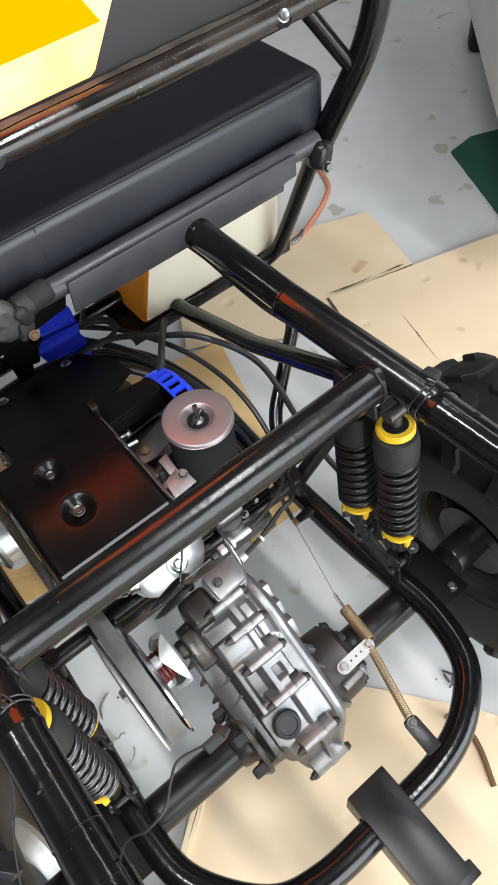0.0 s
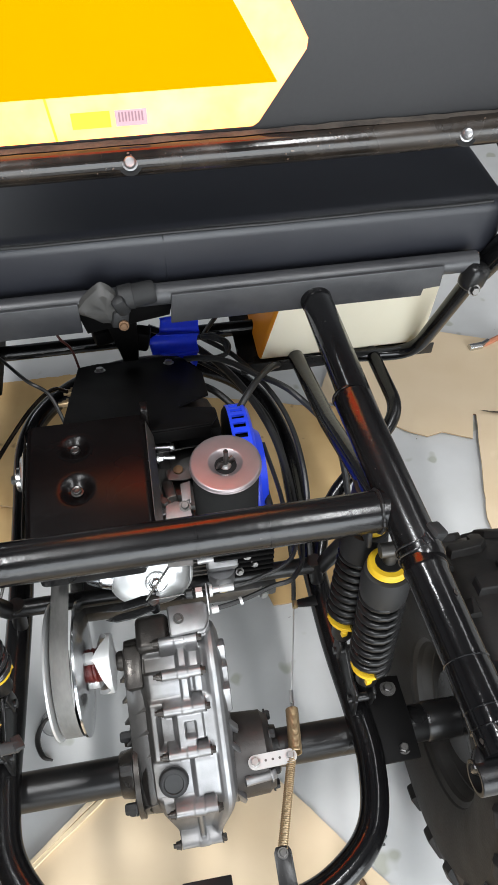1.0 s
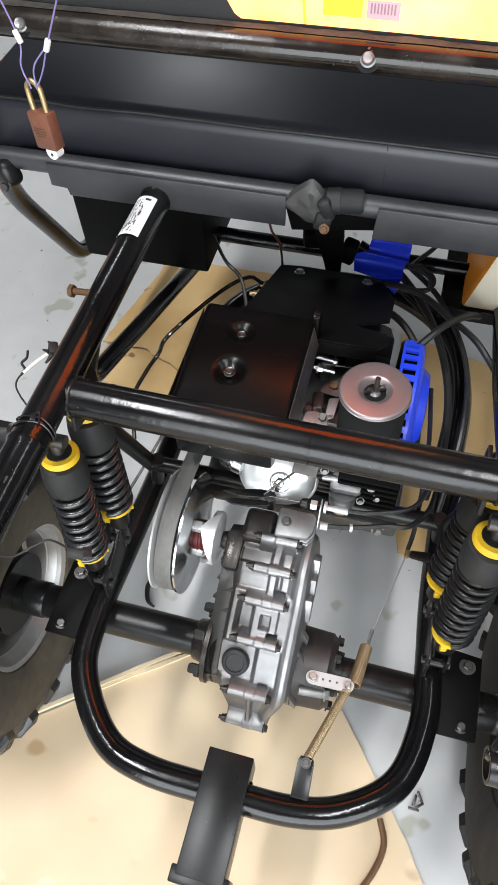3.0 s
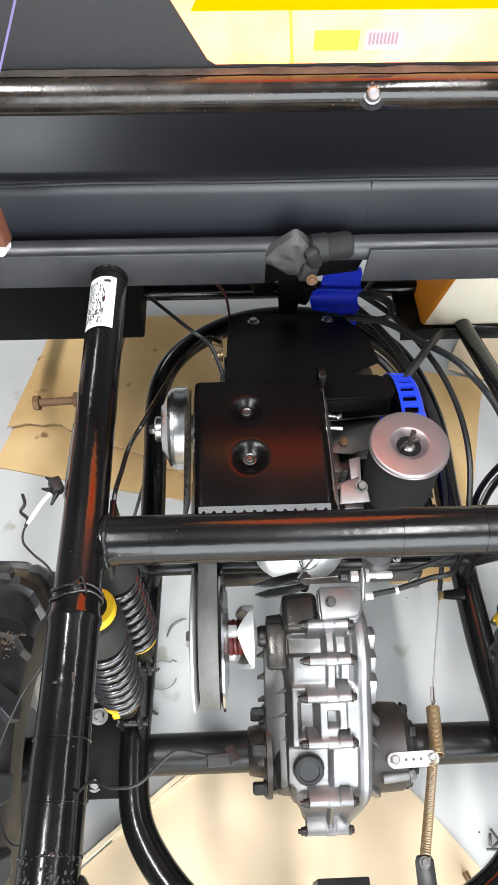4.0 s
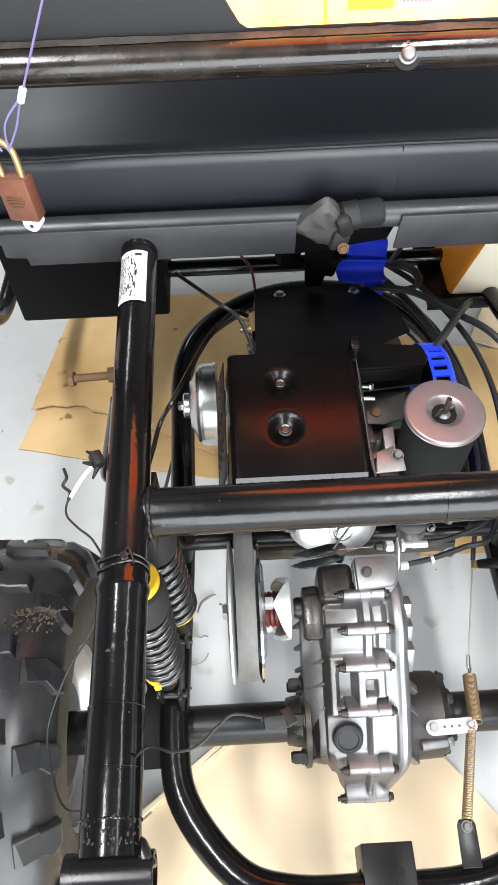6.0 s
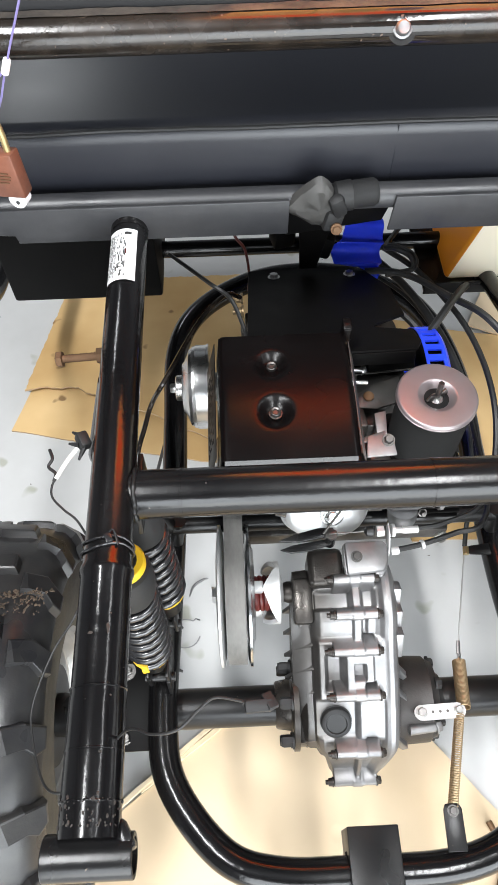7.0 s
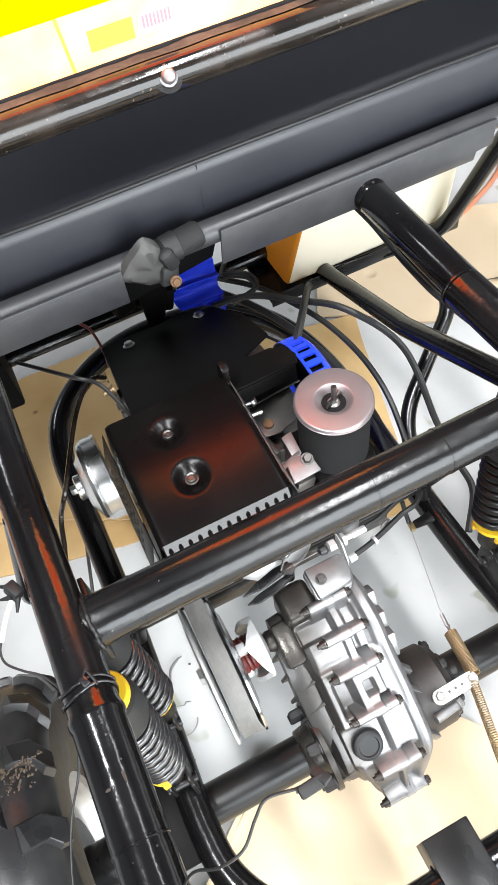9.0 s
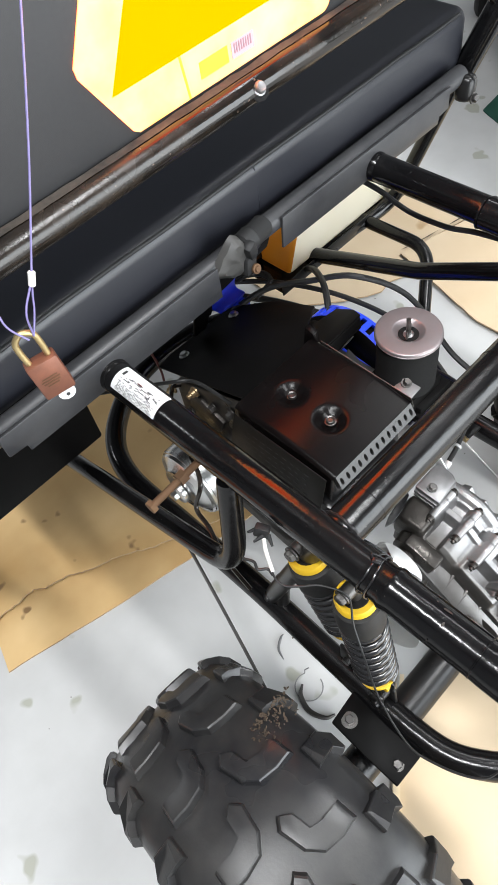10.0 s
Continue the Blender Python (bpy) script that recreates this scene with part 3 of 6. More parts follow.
rail_patch(bm, -0.028, -0.106, -1.05, 0.62, 0.0006, 0)
for k in range(17):
    a = -1.00 + 0.062 * k
    y = -0.034 - 0.004 * random.random()
    while y > -0.098:
        w = 0.002 + 0.009 * random.random() ** 2
        if random.random() < (0.85 if k < 9 else 0.5):
            rail_patch(bm, y, max(y - w, -0.101), a, a + (0.030 if k < 9 else 0.050), 0.001, 1, n=2)
        y -= w + 0.0012 + 0.003 * random.random()
rail_patch(bm, -0.060, -0.068, 0.02, 0.09, 0.0012, 2, n=2)
rail_patch(bm, -0.0335, -0.0375, -0.05, 0.30, 0.001, 1, n=4)
part("rating_sticker", bm, [LABEL, INK, RED], buggy, "white sticker with small black print on the rail")

# lower frame: one loop round the engine and back to the hitch
loop = [(-0.232, -0.18), (-0.238, -0.35), (-0.242, -0.47), (-0.228, -0.547), (-0.168, -0.622), (-0.10, -0.646), (0.0, -0.648), (0.10, -0.646), (0.170, -0.626),
        (0.228, -0.578), (0.250, -0.50), (0.248, -0.42), (0.240, -0.30), (0.240, -0.10), (0.244, 0.08), (0.205, 0.225), (0.11, 0.305), (0.0, 0.325), (-0.10, 0.305),
        (-0.190, 0.240), (-0.230, 0.15), (-0.232, 0.0)]
tube("lower_frame_loop", smooth_path([(x, y, 0.308) for x, y in loop], 8, True), 0.0195, closed=True, label="gloss black lower frame tube bent into a loop")
tube("engine_cross_bar", [(-0.225, -0.222, 0.375), (0.225, -0.222, 0.375)], 0.013, SATIN)
for s, x in ((-1, XL), (1, XR)):
    tube("cross_bar_post", [(MID + s * 0.222, -0.222, 0.39), (MID + s * 0.235, -0.222, 0.30)], 0.011, SATIN)
    if s > 0:
        tube("diagonal_stay", [(MID + s * 0.268, 0.21, 0.440), (MID + s * 0.262, -0.09, 0.552), (MID + s * 0.254, -0.335, 0.685)], 0.0135, label="slim black stay up to the rail")
    else:
        tube("diagonal_stay", fillet([(-0.296, 0.335, 0.342), (-0.292, -0.238, 0.570), (-0.255, -0.215, 0.702)], 0.05, 8), 0.0140, label="slim black stay bent up to the rail")
    if s > 0:
        tube("side_stay", fillet([(0.409, 0.165, 0.456), (0.420, -0.004, 0.450), (0.281, -0.098, 0.352), (0.246, -0.190, 0.312)], 0.040, 8), 0.0120)
    tube("rail_leg", [(MID + s * 0.249, -0.335, 0.69), (MID + s * 0.236, -0.20, 0.315)], 0.0125, SATIN)

# hitch receiver and the tabs on the loop
bm = B()
block(bm, (0.010, -0.676, 0.299), (0.061, 0.150, 0.066), bev=0.0015)
block(bm, (0.010, -0.750, 0.295), (0.074, 0.020, 0.073), bev=0.002)
hitch = part("hitch_receiver", bm, SATIN, buggy, "square black tow hitch receiver")
for s in (-1, 1):
    bm = B()
    for k in range(10):
        bmesh.ops.create_icosphere(bm, subdivisions=1, radius=0.0034, matrix=Matrix.Translation((0.011 + s * 0.031, -0.628 - k * 0.0040, 0.316 - 0.002 * abs(k - 5))))
    part("weld_bead", bm, SATIN, hitch)
bm = B()
prism(bm, [(0.096, -0.632, 0.322), (0.119, -0.632, 0.322), (0.118, -0.588, 0.331), (0.115, -0.582, 0.331), (0.099, -0.582, 0.331), (0.096, -0.588, 0.331)], (0, 0, 0.004), bev=0.001)
tab = part("spring_tab", bm, SATIN, buggy)
bm = B()
bolt(bm, (0.107, -0.590, 0.334), (0, 0, 1), 0.005, 0.004)
part("tab_bolt", bm, GUNMETAL, tab)

bm = B()
prism(bm, [(0.238, -0.246, 0.320), (0.240, -0.266, 0.320), (0.200, -0.262, 0.318), (0.190, -0.256, 0.318), (0.200, -0.249, 0.318)], (0, 0, 0.004), bev=0.001)
stop = part("cable_stop", bm, SATIN, buggy, "black cable stop welded to the frame")
bm = B()
lathe(bm, (0.193, -0.262, 0.320), (0.1, 1, 0.1), [(0, 0.0045), (0.010, 0.0045), (0.012, 0.003)], 12)
part("ferrule", bm, BRASS, stop)

# seat rail with its flange, and the lower bar
bm = B()
rod(bm, (-0.478, 0.0095, 0.7395), (0.482, 0.0095, 0.7395), 0.0145, seg=24)
seat_rail = part("seat_rail", bm, SEAT_TUBE, buggy, "black tube along the seat's rear edge")
bm = B()
prism(bm, [(-0.375, -0.009, 0.703), (-0.061, -0.009, 0.703), (-0.060, -0.009, 0.750), (-0.40, -0.009, 0.750), (-0.40, -0.009, 0.716), (-0.375, -0.009, 0.716)], (0, 0.004, 0), bev=0.0012)
prism(bm, [(0.056, -0.009, 0.703), (0.405, -0.009, 0.703), (0.405, -0.009, 0.716), (0.43, -0.009, 0.716), (0.43, -0.009, 0.750), (0.060, -0.009, 0.750)], (0, 0.004, 0), bev=0.0012)
part("flange", bm, SEAT_TUBE, seat_rail, "dark folded flange below the cushion")
bm = B()
rod(bm, (-0.29, 0.226, 0.470), (0.21, 0.226, 0.470), 0.0135, seg=18)
part("lower_bar", bm, BLACK, buggy)

# unseen pan, added to block the light strip between cushion and rail
bm = B()
block(bm, (0.005, 0.215, 0.724), (0.95, 0.39, 0.018), bev=0.003)
part("seat_pan", bm, SATIN, buggy, "unseen black pan closing the gap under the cushion")

# side hoops
for s in (-1, 1):
    lug = (MID + s * 0.505, 0.03, 0.72)
    if s > 0:
        tube("side_hoop_foot", fillet([(MID + 0.25, 0.155, 0.452), (MID + 0.482, 0.130, 0.452), lug], 0.05), 0.0130, label="slim black tube below the side hoop")
    else:
        tube("side_hoop_foot", fillet([(-0.545, 0.62, 0.335), (-0.575, 0.285, 0.300), (-0.555, 0.10, 0.60), lug], 0.07, 8), 0.0165, label="black tube bent forward under the seat")
    tube("side_hoop", fillet([(MID + s * 0.503, 0.032, 0.705), (MID + s * 0.548, -0.02, 0.86), (MID + s * 0.60, -0.06, 1.35)], 0.05), 0.0185, label="gloss black side hoop tube")
    bm = B()
    block(bm, (MID + s * 0.474, -0.004, 0.724), (0.036, 0.030, 0.040), (0, s * 18, s * 20), 0.011, seg=3)
    mount = part("hinge_lug", bm, SATIN, buggy)
    bm = B()
    bolt(bm, (MID + s * 0.470, -0.022, 0.714), (0, -1, 0.3), 0.0065, 0.007)
    part("lug_bolt", bm, GUNMETAL, mount)
    bm = B()
    rod(bm, (MID + s * 0.462, 0.018, 0.925), (MID + s * 0.532, -0.006, 0.825), 0.0105, seg=16)
    part("hoop_brace", bm, BLACK, buggy)

# back panel above the dusty tube
bm = B()
block(bm, (0.01, 0.012, 1.172), (1.06, 0.022, 0.476), bev=0.006)
panel = part("back_panel", bm, PANEL, buggy, "dark vinyl-covered panel behind the seat")
bm = B()
sweep(bm, smooth_path([(-0.56, -0.012, 0.942), (-0.3, -0.013, 0.940), (0.0, -0.012, 0.940), (0.3, -0.012, 0.940), (0.56, -0.012, 0.943)], 8), 0.0165, 18)
top_tube = part("panel_tube", bm, DUSTY, buggy, "black tube with brown dust along the panel's lower edge")
bm = B()
rows = [[], []]
for k in range(121):
    x = -0.55 + 1.11 * k / 120
    rows[0].append(bm.verts.new((x, -0.0012, 0.9575 + 0.0022 * noise.noise(Vector((x * 40, 1, 0))) + 0.002 * noise.noise(Vector((x * 9, 4, 0))))))
    rows[1].append(bm.verts.new((x, -0.0120 - 0.002 * noise.noise(Vector((x * 30, 2, 0))), 0.9570)))
for a, b in zip(zip(rows[0], rows[1]), zip(rows[0][1:], rows[1][1:])):
    bm.faces.new((a[0], b[0], b[1], a[1]))
part("dust_line", bm, DUST, top_tube, "brown dust settled along the panel's foot")
for x in (-0.363, 0.030, 0.404):
    bm = B()
    lathe(bm, (x, -0.0245, 0.943), (0, -1, 0.75), [(-0.004, 0.0115), (0.0, 0.0115), (0.001, 0.0130)], 20, 1)
    lathe(bm, (x, -0.0255, 0.9443), (0, -1, 0.75), [(0, 0.0086), (0.002, 0.0086), (0.0026, 0.0068), (0.0055, 0.0064), (0.0070, 0.0050), (0.0062, 0.0032)], 14)
    part("panel_bolt", bm, [ALLOY, SATIN], top_tube)

# slow-vehicle triangle: blunt corners, pale border, orange middle
bm = B()


def on_panel(pts, lift):
    return [(x, 0.001 - lift, z) for x, z in pts]


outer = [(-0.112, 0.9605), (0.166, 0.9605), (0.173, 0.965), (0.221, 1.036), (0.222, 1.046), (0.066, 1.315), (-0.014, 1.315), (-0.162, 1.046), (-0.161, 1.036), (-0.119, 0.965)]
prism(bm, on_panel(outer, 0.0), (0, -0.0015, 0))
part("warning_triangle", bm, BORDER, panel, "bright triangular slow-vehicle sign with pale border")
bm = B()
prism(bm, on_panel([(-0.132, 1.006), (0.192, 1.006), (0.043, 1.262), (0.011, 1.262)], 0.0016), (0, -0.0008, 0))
part("fluorescent_field", bm, EMBLEM, panel, "fluorescent orange-yellow triangle with added glow")
for name, pts, mat, note in (("seam_line", [(-0.0438, 0.961), (-0.0412, 0.961), (-0.0452, 1.0058), (-0.0478, 1.0058)], BORDER_SEAM, "thin yellow seam"),
                             ("printed_patch", [(-0.024, 0.972), (0.016, 0.972), (0.016, 0.989), (-0.024, 0.989)], BORDER_SEAM, "yellow printed patch"),
                             ("barcode_patch", [(0.021, 0.972), (0.054, 0.972), (0.054, 0.989), (0.021, 0.989)], PINK, "mauve printed patch")):
    bm = B()
    prism(bm, on_panel(pts, 0.0016), (0, -0.0006, 0))
    part(name, bm, mat, panel, note)
bm = B()
for k in range(8):
    x = 0.0245 + k * 0.0034
    prism(bm, on_panel([(x, 0.977), (x + 0.0017, 0.977), (x + 0.0017, 0.987), (x, 0.987)], 0.0023), (0, -0.0003, 0))
tagged(part("barcode_bars", bm, BARCODE, panel, "faded mauve barcode bars"), kind="stuff")

# axle and its carriers
bm = B()
rod(bm, (-0.41, -0.447, 0.266), (0.42, -0.447, 0.266), 0.0265, seg=28)
axle = part("axle_tube", bm, SATIN, buggy, "black rear axle tube")
for s in (-1, 1):
    bm = B()
    lathe(bm, (MID + s * 0.345, -0.447, 0.266), (s, 0, 0), [(0, 0.0268), (0.003, 0.0285), (0.05, 0.0285), (0.054, 0.028)], 26)
    lathe(bm, (MID + s * 0.395, -0.447, 0.266), (s, 0, 0), [(0, 0.066), (0.008, 0.066)], 26)
    hub = part("hub", bm, SATIN, axle)
    bm = B()
    x0, x1 = MID + s * 0.250, MID + s * 0.316
    prism(bm, [(x0, -0.504, 0.301), (x1, -0.504, 0.301), (x1, -0.45, 0.304), (x1 - s * 0.002, -0.390, 0.309), (x0, -0.384, 0.309)], (0, 0, 0.007), bev=0.0015)
    plate = part("carrier_plate", bm, MATTE, buggy, "black bolted carrier plate over the axle")
    for y, z, metal in ((-0.488, 0.3075, GUNMETAL), (-0.406, 0.3150, GUNMETAL)):
        bm = B()
        lathe(bm, (MID + s * 0.295, y, z - 0.0015), (0, 0, 1), [(0, 0.0115), (0.0018, 0.0115), (0.002, 0.006)], 18)
        bolt(bm, (MID + s * 0.295, y, z), (0, 0, 1), 0.0068, 0.006)
        part("plate_bolt", bm, metal, plate)


# wheels: knobbly tyre, dished rim, hub bolts
def wheel(x, s, side=SIDEWALL, lip=RIM, tread=RUBBER):
    y, z = -0.449, 0.268
    tyre_prof = [(-0.075, 0.112), (-0.096, 0.120), (-0.107, 0.145), (-0.112, 0.178), (-0.112, 0.208), (-0.106, 0.231), (-0.091, 0.2475), (-0.06, 0.2548), (0.0, 0.2575), (0.06, 0.2548),
                 (0.091, 0.2475), (0.106, 0.231), (0.112, 0.208), (0.112, 0.178), (0.107, 0.145), (0.096, 0.120), (0.075, 0.112)]
    bm = B()
    lathe(bm, (x, y, z), (1, 0, 0), tyre_prof, 72, 1, cap=False)
    for f in bm.faces:
        c = f.calc_center_median()
        f.material_index = 0 if math.hypot(c.y - y, c.z - z) > 0.215 else 1
    # girth along the profile from the crown, so that lugs run down over the shoulder
    half = [Vector(p) for p in tyre_prof[8:14]]
    girth = [0.0]
    for a, b in zip(half, half[1:]):
        girth.append(girth[-1] + (b - a).length)

    def surf(g, arc, lift):
        u = float(np.interp(abs(g), girth, [p[0] for p in half]))
        r = float(np.interp(abs(g), girth, [p[1] for p in half]))
        out = Vector((u * 0.55, 0.9 * (r - 0.18) + 0.02)).normalized() if abs(g) > 0.085 else Vector((0, 1))
        u, r = (u + out.x * lift) * (1 if g > 0 else -1), r + out.y * lift
        a = arc / 0.262
        return Vector((x + u, y + math.cos(a) * r, z + math.sin(a) * r))

    def lug(outline, sign, at):
        """A hooked rubber block: its outline as (across, along), tapering to a chamfered top."""
        bm = B()
        cx, cy = sum(p[0] for p in outline) / len(outline), sum(p[1] for p in outline) / len(outline)
        rings = []
        for k, lift in ((1.08, -0.003), (0.98, 0.0085), (0.92, 0.0102), (0.82, 0.0106)):
            rings.append([bm.verts.new(surf(sign * (cx + (px - cx) * k), at + cy + (py - cy) * k, lift)) for px, py in outline])
        n = len(outline)
        for lo, hi in zip(rings, rings[1:]):
            for i in range(n):
                bm.faces.new((lo[i], lo[(i + 1) % n], hi[(i + 1) % n], hi[i]))
        bm.faces.new(rings[-1])
        part("tread_lug", bm, tread, wh, crease=24)

    crown = [(0.004, -0.036), (0.013, -0.047), (0.023, -0.040), (0.027, -0.016), (0.046, -0.011), (0.067, -0.012), (0.069, 0.012), (0.048, 0.014), (0.024, 0.010), (0.010, -0.006)]
    shoulder = [(0.080, 0.028), (0.079, 0.000), (0.102, -0.005), (0.136, 0.002), (0.136, 0.030), (0.118, 0.034), (0.104, 0.024)]
    wh = new("wheel")
    wh.parent = buggy
    wh.matrix_parent_inverse = Matrix.Translation(buggy.location).inverted()
    wh["label"] = "knobbly black off-road wheel with silver rim"
    count = 18
    for k in range(count):
        pitch = 2 * math.pi * 0.262 / count
        for sign, shift in ((1, 0.0), (-1, 0.5)):
            lug(crown, sign, pitch * (k + shift))
            lug(shoulder, sign, pitch * (k + shift + 0.18))
    part("tyre", bm, [tread, side], wh, "dusty black knobbly tyre")
    bm = B()
    lathe(bm, (x, y, z), (-s, 0, 0), [(0.060, 0.106), (0.074, 0.108), (0.088, 0.112), (0.092, 0.118), (0.094, 0.121), (0.090, 0.116), (0.076, 0.107), (0.062, 0.1045)], 48, cap=False)
    part("rim", bm, lip, wh, "silver rim lip" if lip == RIM else "dark grey rim lip with shade in its colour")
    bm = B()
    lathe(bm, (x, y, z), (-s, 0, 0), [(-0.080, 0.112), (-0.074, 0.108), (-0.02, 0.100), (0.066, 0.1055), (0.064, 0.1035), (0.030, 0.100), (0.024, 0.094), (0.020, 0.06), (0.020, 0.02)], 48, cap=False)
    part("wheel_dish", bm, lip, wh, "inner barrel of the rim")
    bm = B()
    lathe(bm, (x, y, z), (-s, 0, 0), [(0.0, 0.0975), (0.024, 0.0965), (0.030, 0.080), (0.05, 0.048), (0.06, 0.040)], 36)
    for k in range(4):
        a = math.pi / 4 + k * math.pi / 2
        bolt(bm, (x - s * 0.030, y + math.cos(a) * 0.064, z + math.sin(a) * 0.064), (-s, 0, 0), 0.010, 0.010)
    # the dirt tone stands in for shade on the right wheel's centre
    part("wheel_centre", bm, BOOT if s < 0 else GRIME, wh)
    return wh


left_wheel = wheel(-0.464, -1)
bm = B()
for k in range(150):
    a, u = radians(70.5 + 8 * random.random() * random.random()), 0.046 + 0.055 * random.random() + 0.02 * random.random()
    q = Vector((-0.464 + u, -0.449 + math.cos(a) * (0.258 + 0.010 * random.random()), 0.268 + math.sin(a) * 0.258))
    block(bm, q, (0.001 + 0.005 * random.random() ** 3, 0.0008 + 0.0016 * random.random(), 0.001), (40 * random.random(), 40 * random.random(), 360 * random.random()))
tagged(part("mud_clump", bm, MUD, left_wheel, "dried mud and leaf bits in the tread"), kind="stuff")
# the right wheel lies in shade, so it gets the darkened copies
wheel(0.470, 1, SIDEWALL_DARK, RIM_DARK, RUBBER_SHADED)


# shock absorbers: two a side
def shock(top, low, foot, s):
    top, low, foot = Vector(top), Vector(low), Vector(foot)
    d = (low - top).normalized()
    n = (low - top).length
    sh = new("shock_absorber")
    sh.parent = buggy
    sh.matrix_parent_inverse = Matrix.Translation(buggy.location).inverted()
    sh["label"] = "black coil shock absorber with yellow end rings"
    bm = B()
    lathe(bm, top - d * 0.004, d, [(0, 0.014), (0.0005, 0.0218), (0.003, 0.0236), (0.009, 0.0236), (0.011, 0.021)], 28)
    lathe(bm, top - d * 0.0052, d, [(0, 0.0155), (0.002, 0.0160)], 20, 1)
    part("upper_ring", bm, [YELLOW, SATIN], sh, "yellow plastic ring")
    bm = B()
    lathe(bm, top + d * 0.008, d, [(0, 0.022), (0.002, 0.0262), (0.018, 0.0285), (0.040, 0.0280), (0.050, 0.0255), (0.052, 0.022)], 28)
    lathe(bm, top + d * 0.050, d, [(0, 0.0195), (n - 0.052, 0.0180)], 20)
    part("body", bm, BOOT, sh)
    bm = B()
    _, u, v = frame_axes(d)
    turns = 8 if s < 0 else 9
    path = []
    for k in range(turns * 16 + 1):
        a = 2 * math.pi * k / 16
        path.append(top + d * (0.054 + (n - 0.067) * k / (turns * 16)) + (u * math.cos(a) + v * math.sin(a)) * 0.0238)
    sweep(bm, path, 0.0046, 10)
    part("spring", bm, COIL if s < 0 else SATIN, sh, "black coil spring")
    bm = B()
    lathe(bm, low - d * 0.010, d, [(0, 0.020), (0.001, 0.0240), (0.006, 0.0240), (0.008, 0.020)], 26)
    for k in (0.3, 2.2, 4.1):
        q = low + (u * math.cos(k) + v * math.sin(k)) * 0.021
        block(bm, q + d * 0.003, (0.008, 0.006, 0.012), (0, 0, 30 * k), 0.001)
    part("lower_ring", bm, YELLOW, sh, "yellow plastic ring")
    bm = B()
    lathe(bm, low, d, [(0, 0.0145), (0.03, 0.0145), (0.034, 0.012)], 18)
    e = (foot - low).normalized()
    for k in (-1, 1):
        block(bm, foot - e * 0.012 + Vector((k * 0.012, 0, 0)), (0.005, 0.022, 0.044), (0, 0, 0), 0.002)
    rod(bm, foot - Vector((0.019, 0, 0)), foot + Vector((0.019, 0, 0)), 0.006, seg=12)
    part("clevis", bm, SATIN, sh)
    bm = B()
    up = top - d * 0.024
    rod(bm, up - Vector((0.013, 0, 0)), up + Vector((0.013, 0, 0)), 0.0085, seg=18)
    rod(bm, top - d * 0.020, top, 0.008, seg=14)
    bolt(bm, up + Vector((s * 0.016, 0, 0)), (s, 0, 0), 0.007, 0.007)
    part("eye", bm, GUNMETAL, sh)


for s in (-1, 1):
    shock((MID + s * 0.245 + (-0.007 if s < 0 else 0.006), -0.384 + (0.004 if s > 0 else 0), 0.634 + (0.012 if s > 0 else 0)), (MID + s * 0.243 + (-0.005 if s < 0 else 0.004), -0.414, 0.430 + (0.010 if s > 0 else 0)), (MID + s * 0.246, -0.424, 0.352), s)
    shock((MID + s * 0.248, -0.314, 0.634), (MID + s * 0.230, -0.351, 0.452), (MID + s * 0.236, -0.366, 0.385), s)
    bm = B()
    prism(bm, [(MID + s * 0.225, -0.30, 0.70), (MID + s * 0.225, -0.365, 0.70), (MID + s * 0.225, -0.372, 0.672), (MID + s * 0.225, -0.30, 0.65)], (s * 0.005, 0, 0), bev=0.001)
    part("shock_bracket", bm, SATIN, buggy)
    bm = B()
    prism(bm, [(MID + s * 0.232, -0.355, 0.318), (MID + s * 0.232, -0.44, 0.318), (MID + s * 0.232, -0.435, 0.365), (MID + s * 0.232, -0.36, 0.395)], (s * 0.005, 0, 0), bev=0.001)
    part("shock_foot_bracket", bm, SATIN, buggy)

# tank tray
bm = B()
prism(bm, [(0.172, 0.130, 0.452), (0.522, 0.130, 0.452), (0.522, 0.380, 0.452), (0.172, 0.380, 0.452)], (0, 0, 0.004))
prism(bm, [(0.172, 0.129, 0.446), (0.522, 0.129, 0.446), (0.522, 0.129, 0.470), (0.172, 0.129, 0.470)], (0, 0.003, 0), bev=0.001)
part("tank_tray", bm, SATIN, buggy, "black sheet tray under the fuel tank")


# ---- seat cushion ----
seat = thing("seat_cushion", (0.0, 0.2, 0.735), "black grained vinyl bench cushion with piping", "seat cushion")
bm = B()
block(bm, (0.005, 0.245, 0.7735), (1.036, 0.43, 0.093), bev=0.019, seg=5)
for v in bm.verts:
    if v.co.y < 0.04:
        v.co.y += 0.004 * noise.noise(Vector((v.co.x * 9, 0, v.co.z * 14)))
part("cushion", bm, VINYL, seat)
bm = B()
sweep(bm, smooth_path([(x, 0.0305 + 0.002 * noise.noise(Vector((x * 8, 3, 0))), 0.8165 + 0.0022 * noise.noise(Vector((x * 13, 7, 0)))) for x in [-0.505 + 0.05 * k for k in range(21)]] , 4), 0.0024, 8)
part("piping", bm, BOOT, seat, "raised black piping along the edge")

bm = B()
sweep(bm, smooth_path([(0.058, 0.0312, 0.812), (0.058, 0.0302, 0.79), (0.058, 0.0302, 0.765), (0.058, 0.0305, 0.742)], 4), 0.0007, 6)
part("seam", bm, VINYL, seat, "stitched seam in the vinyl")

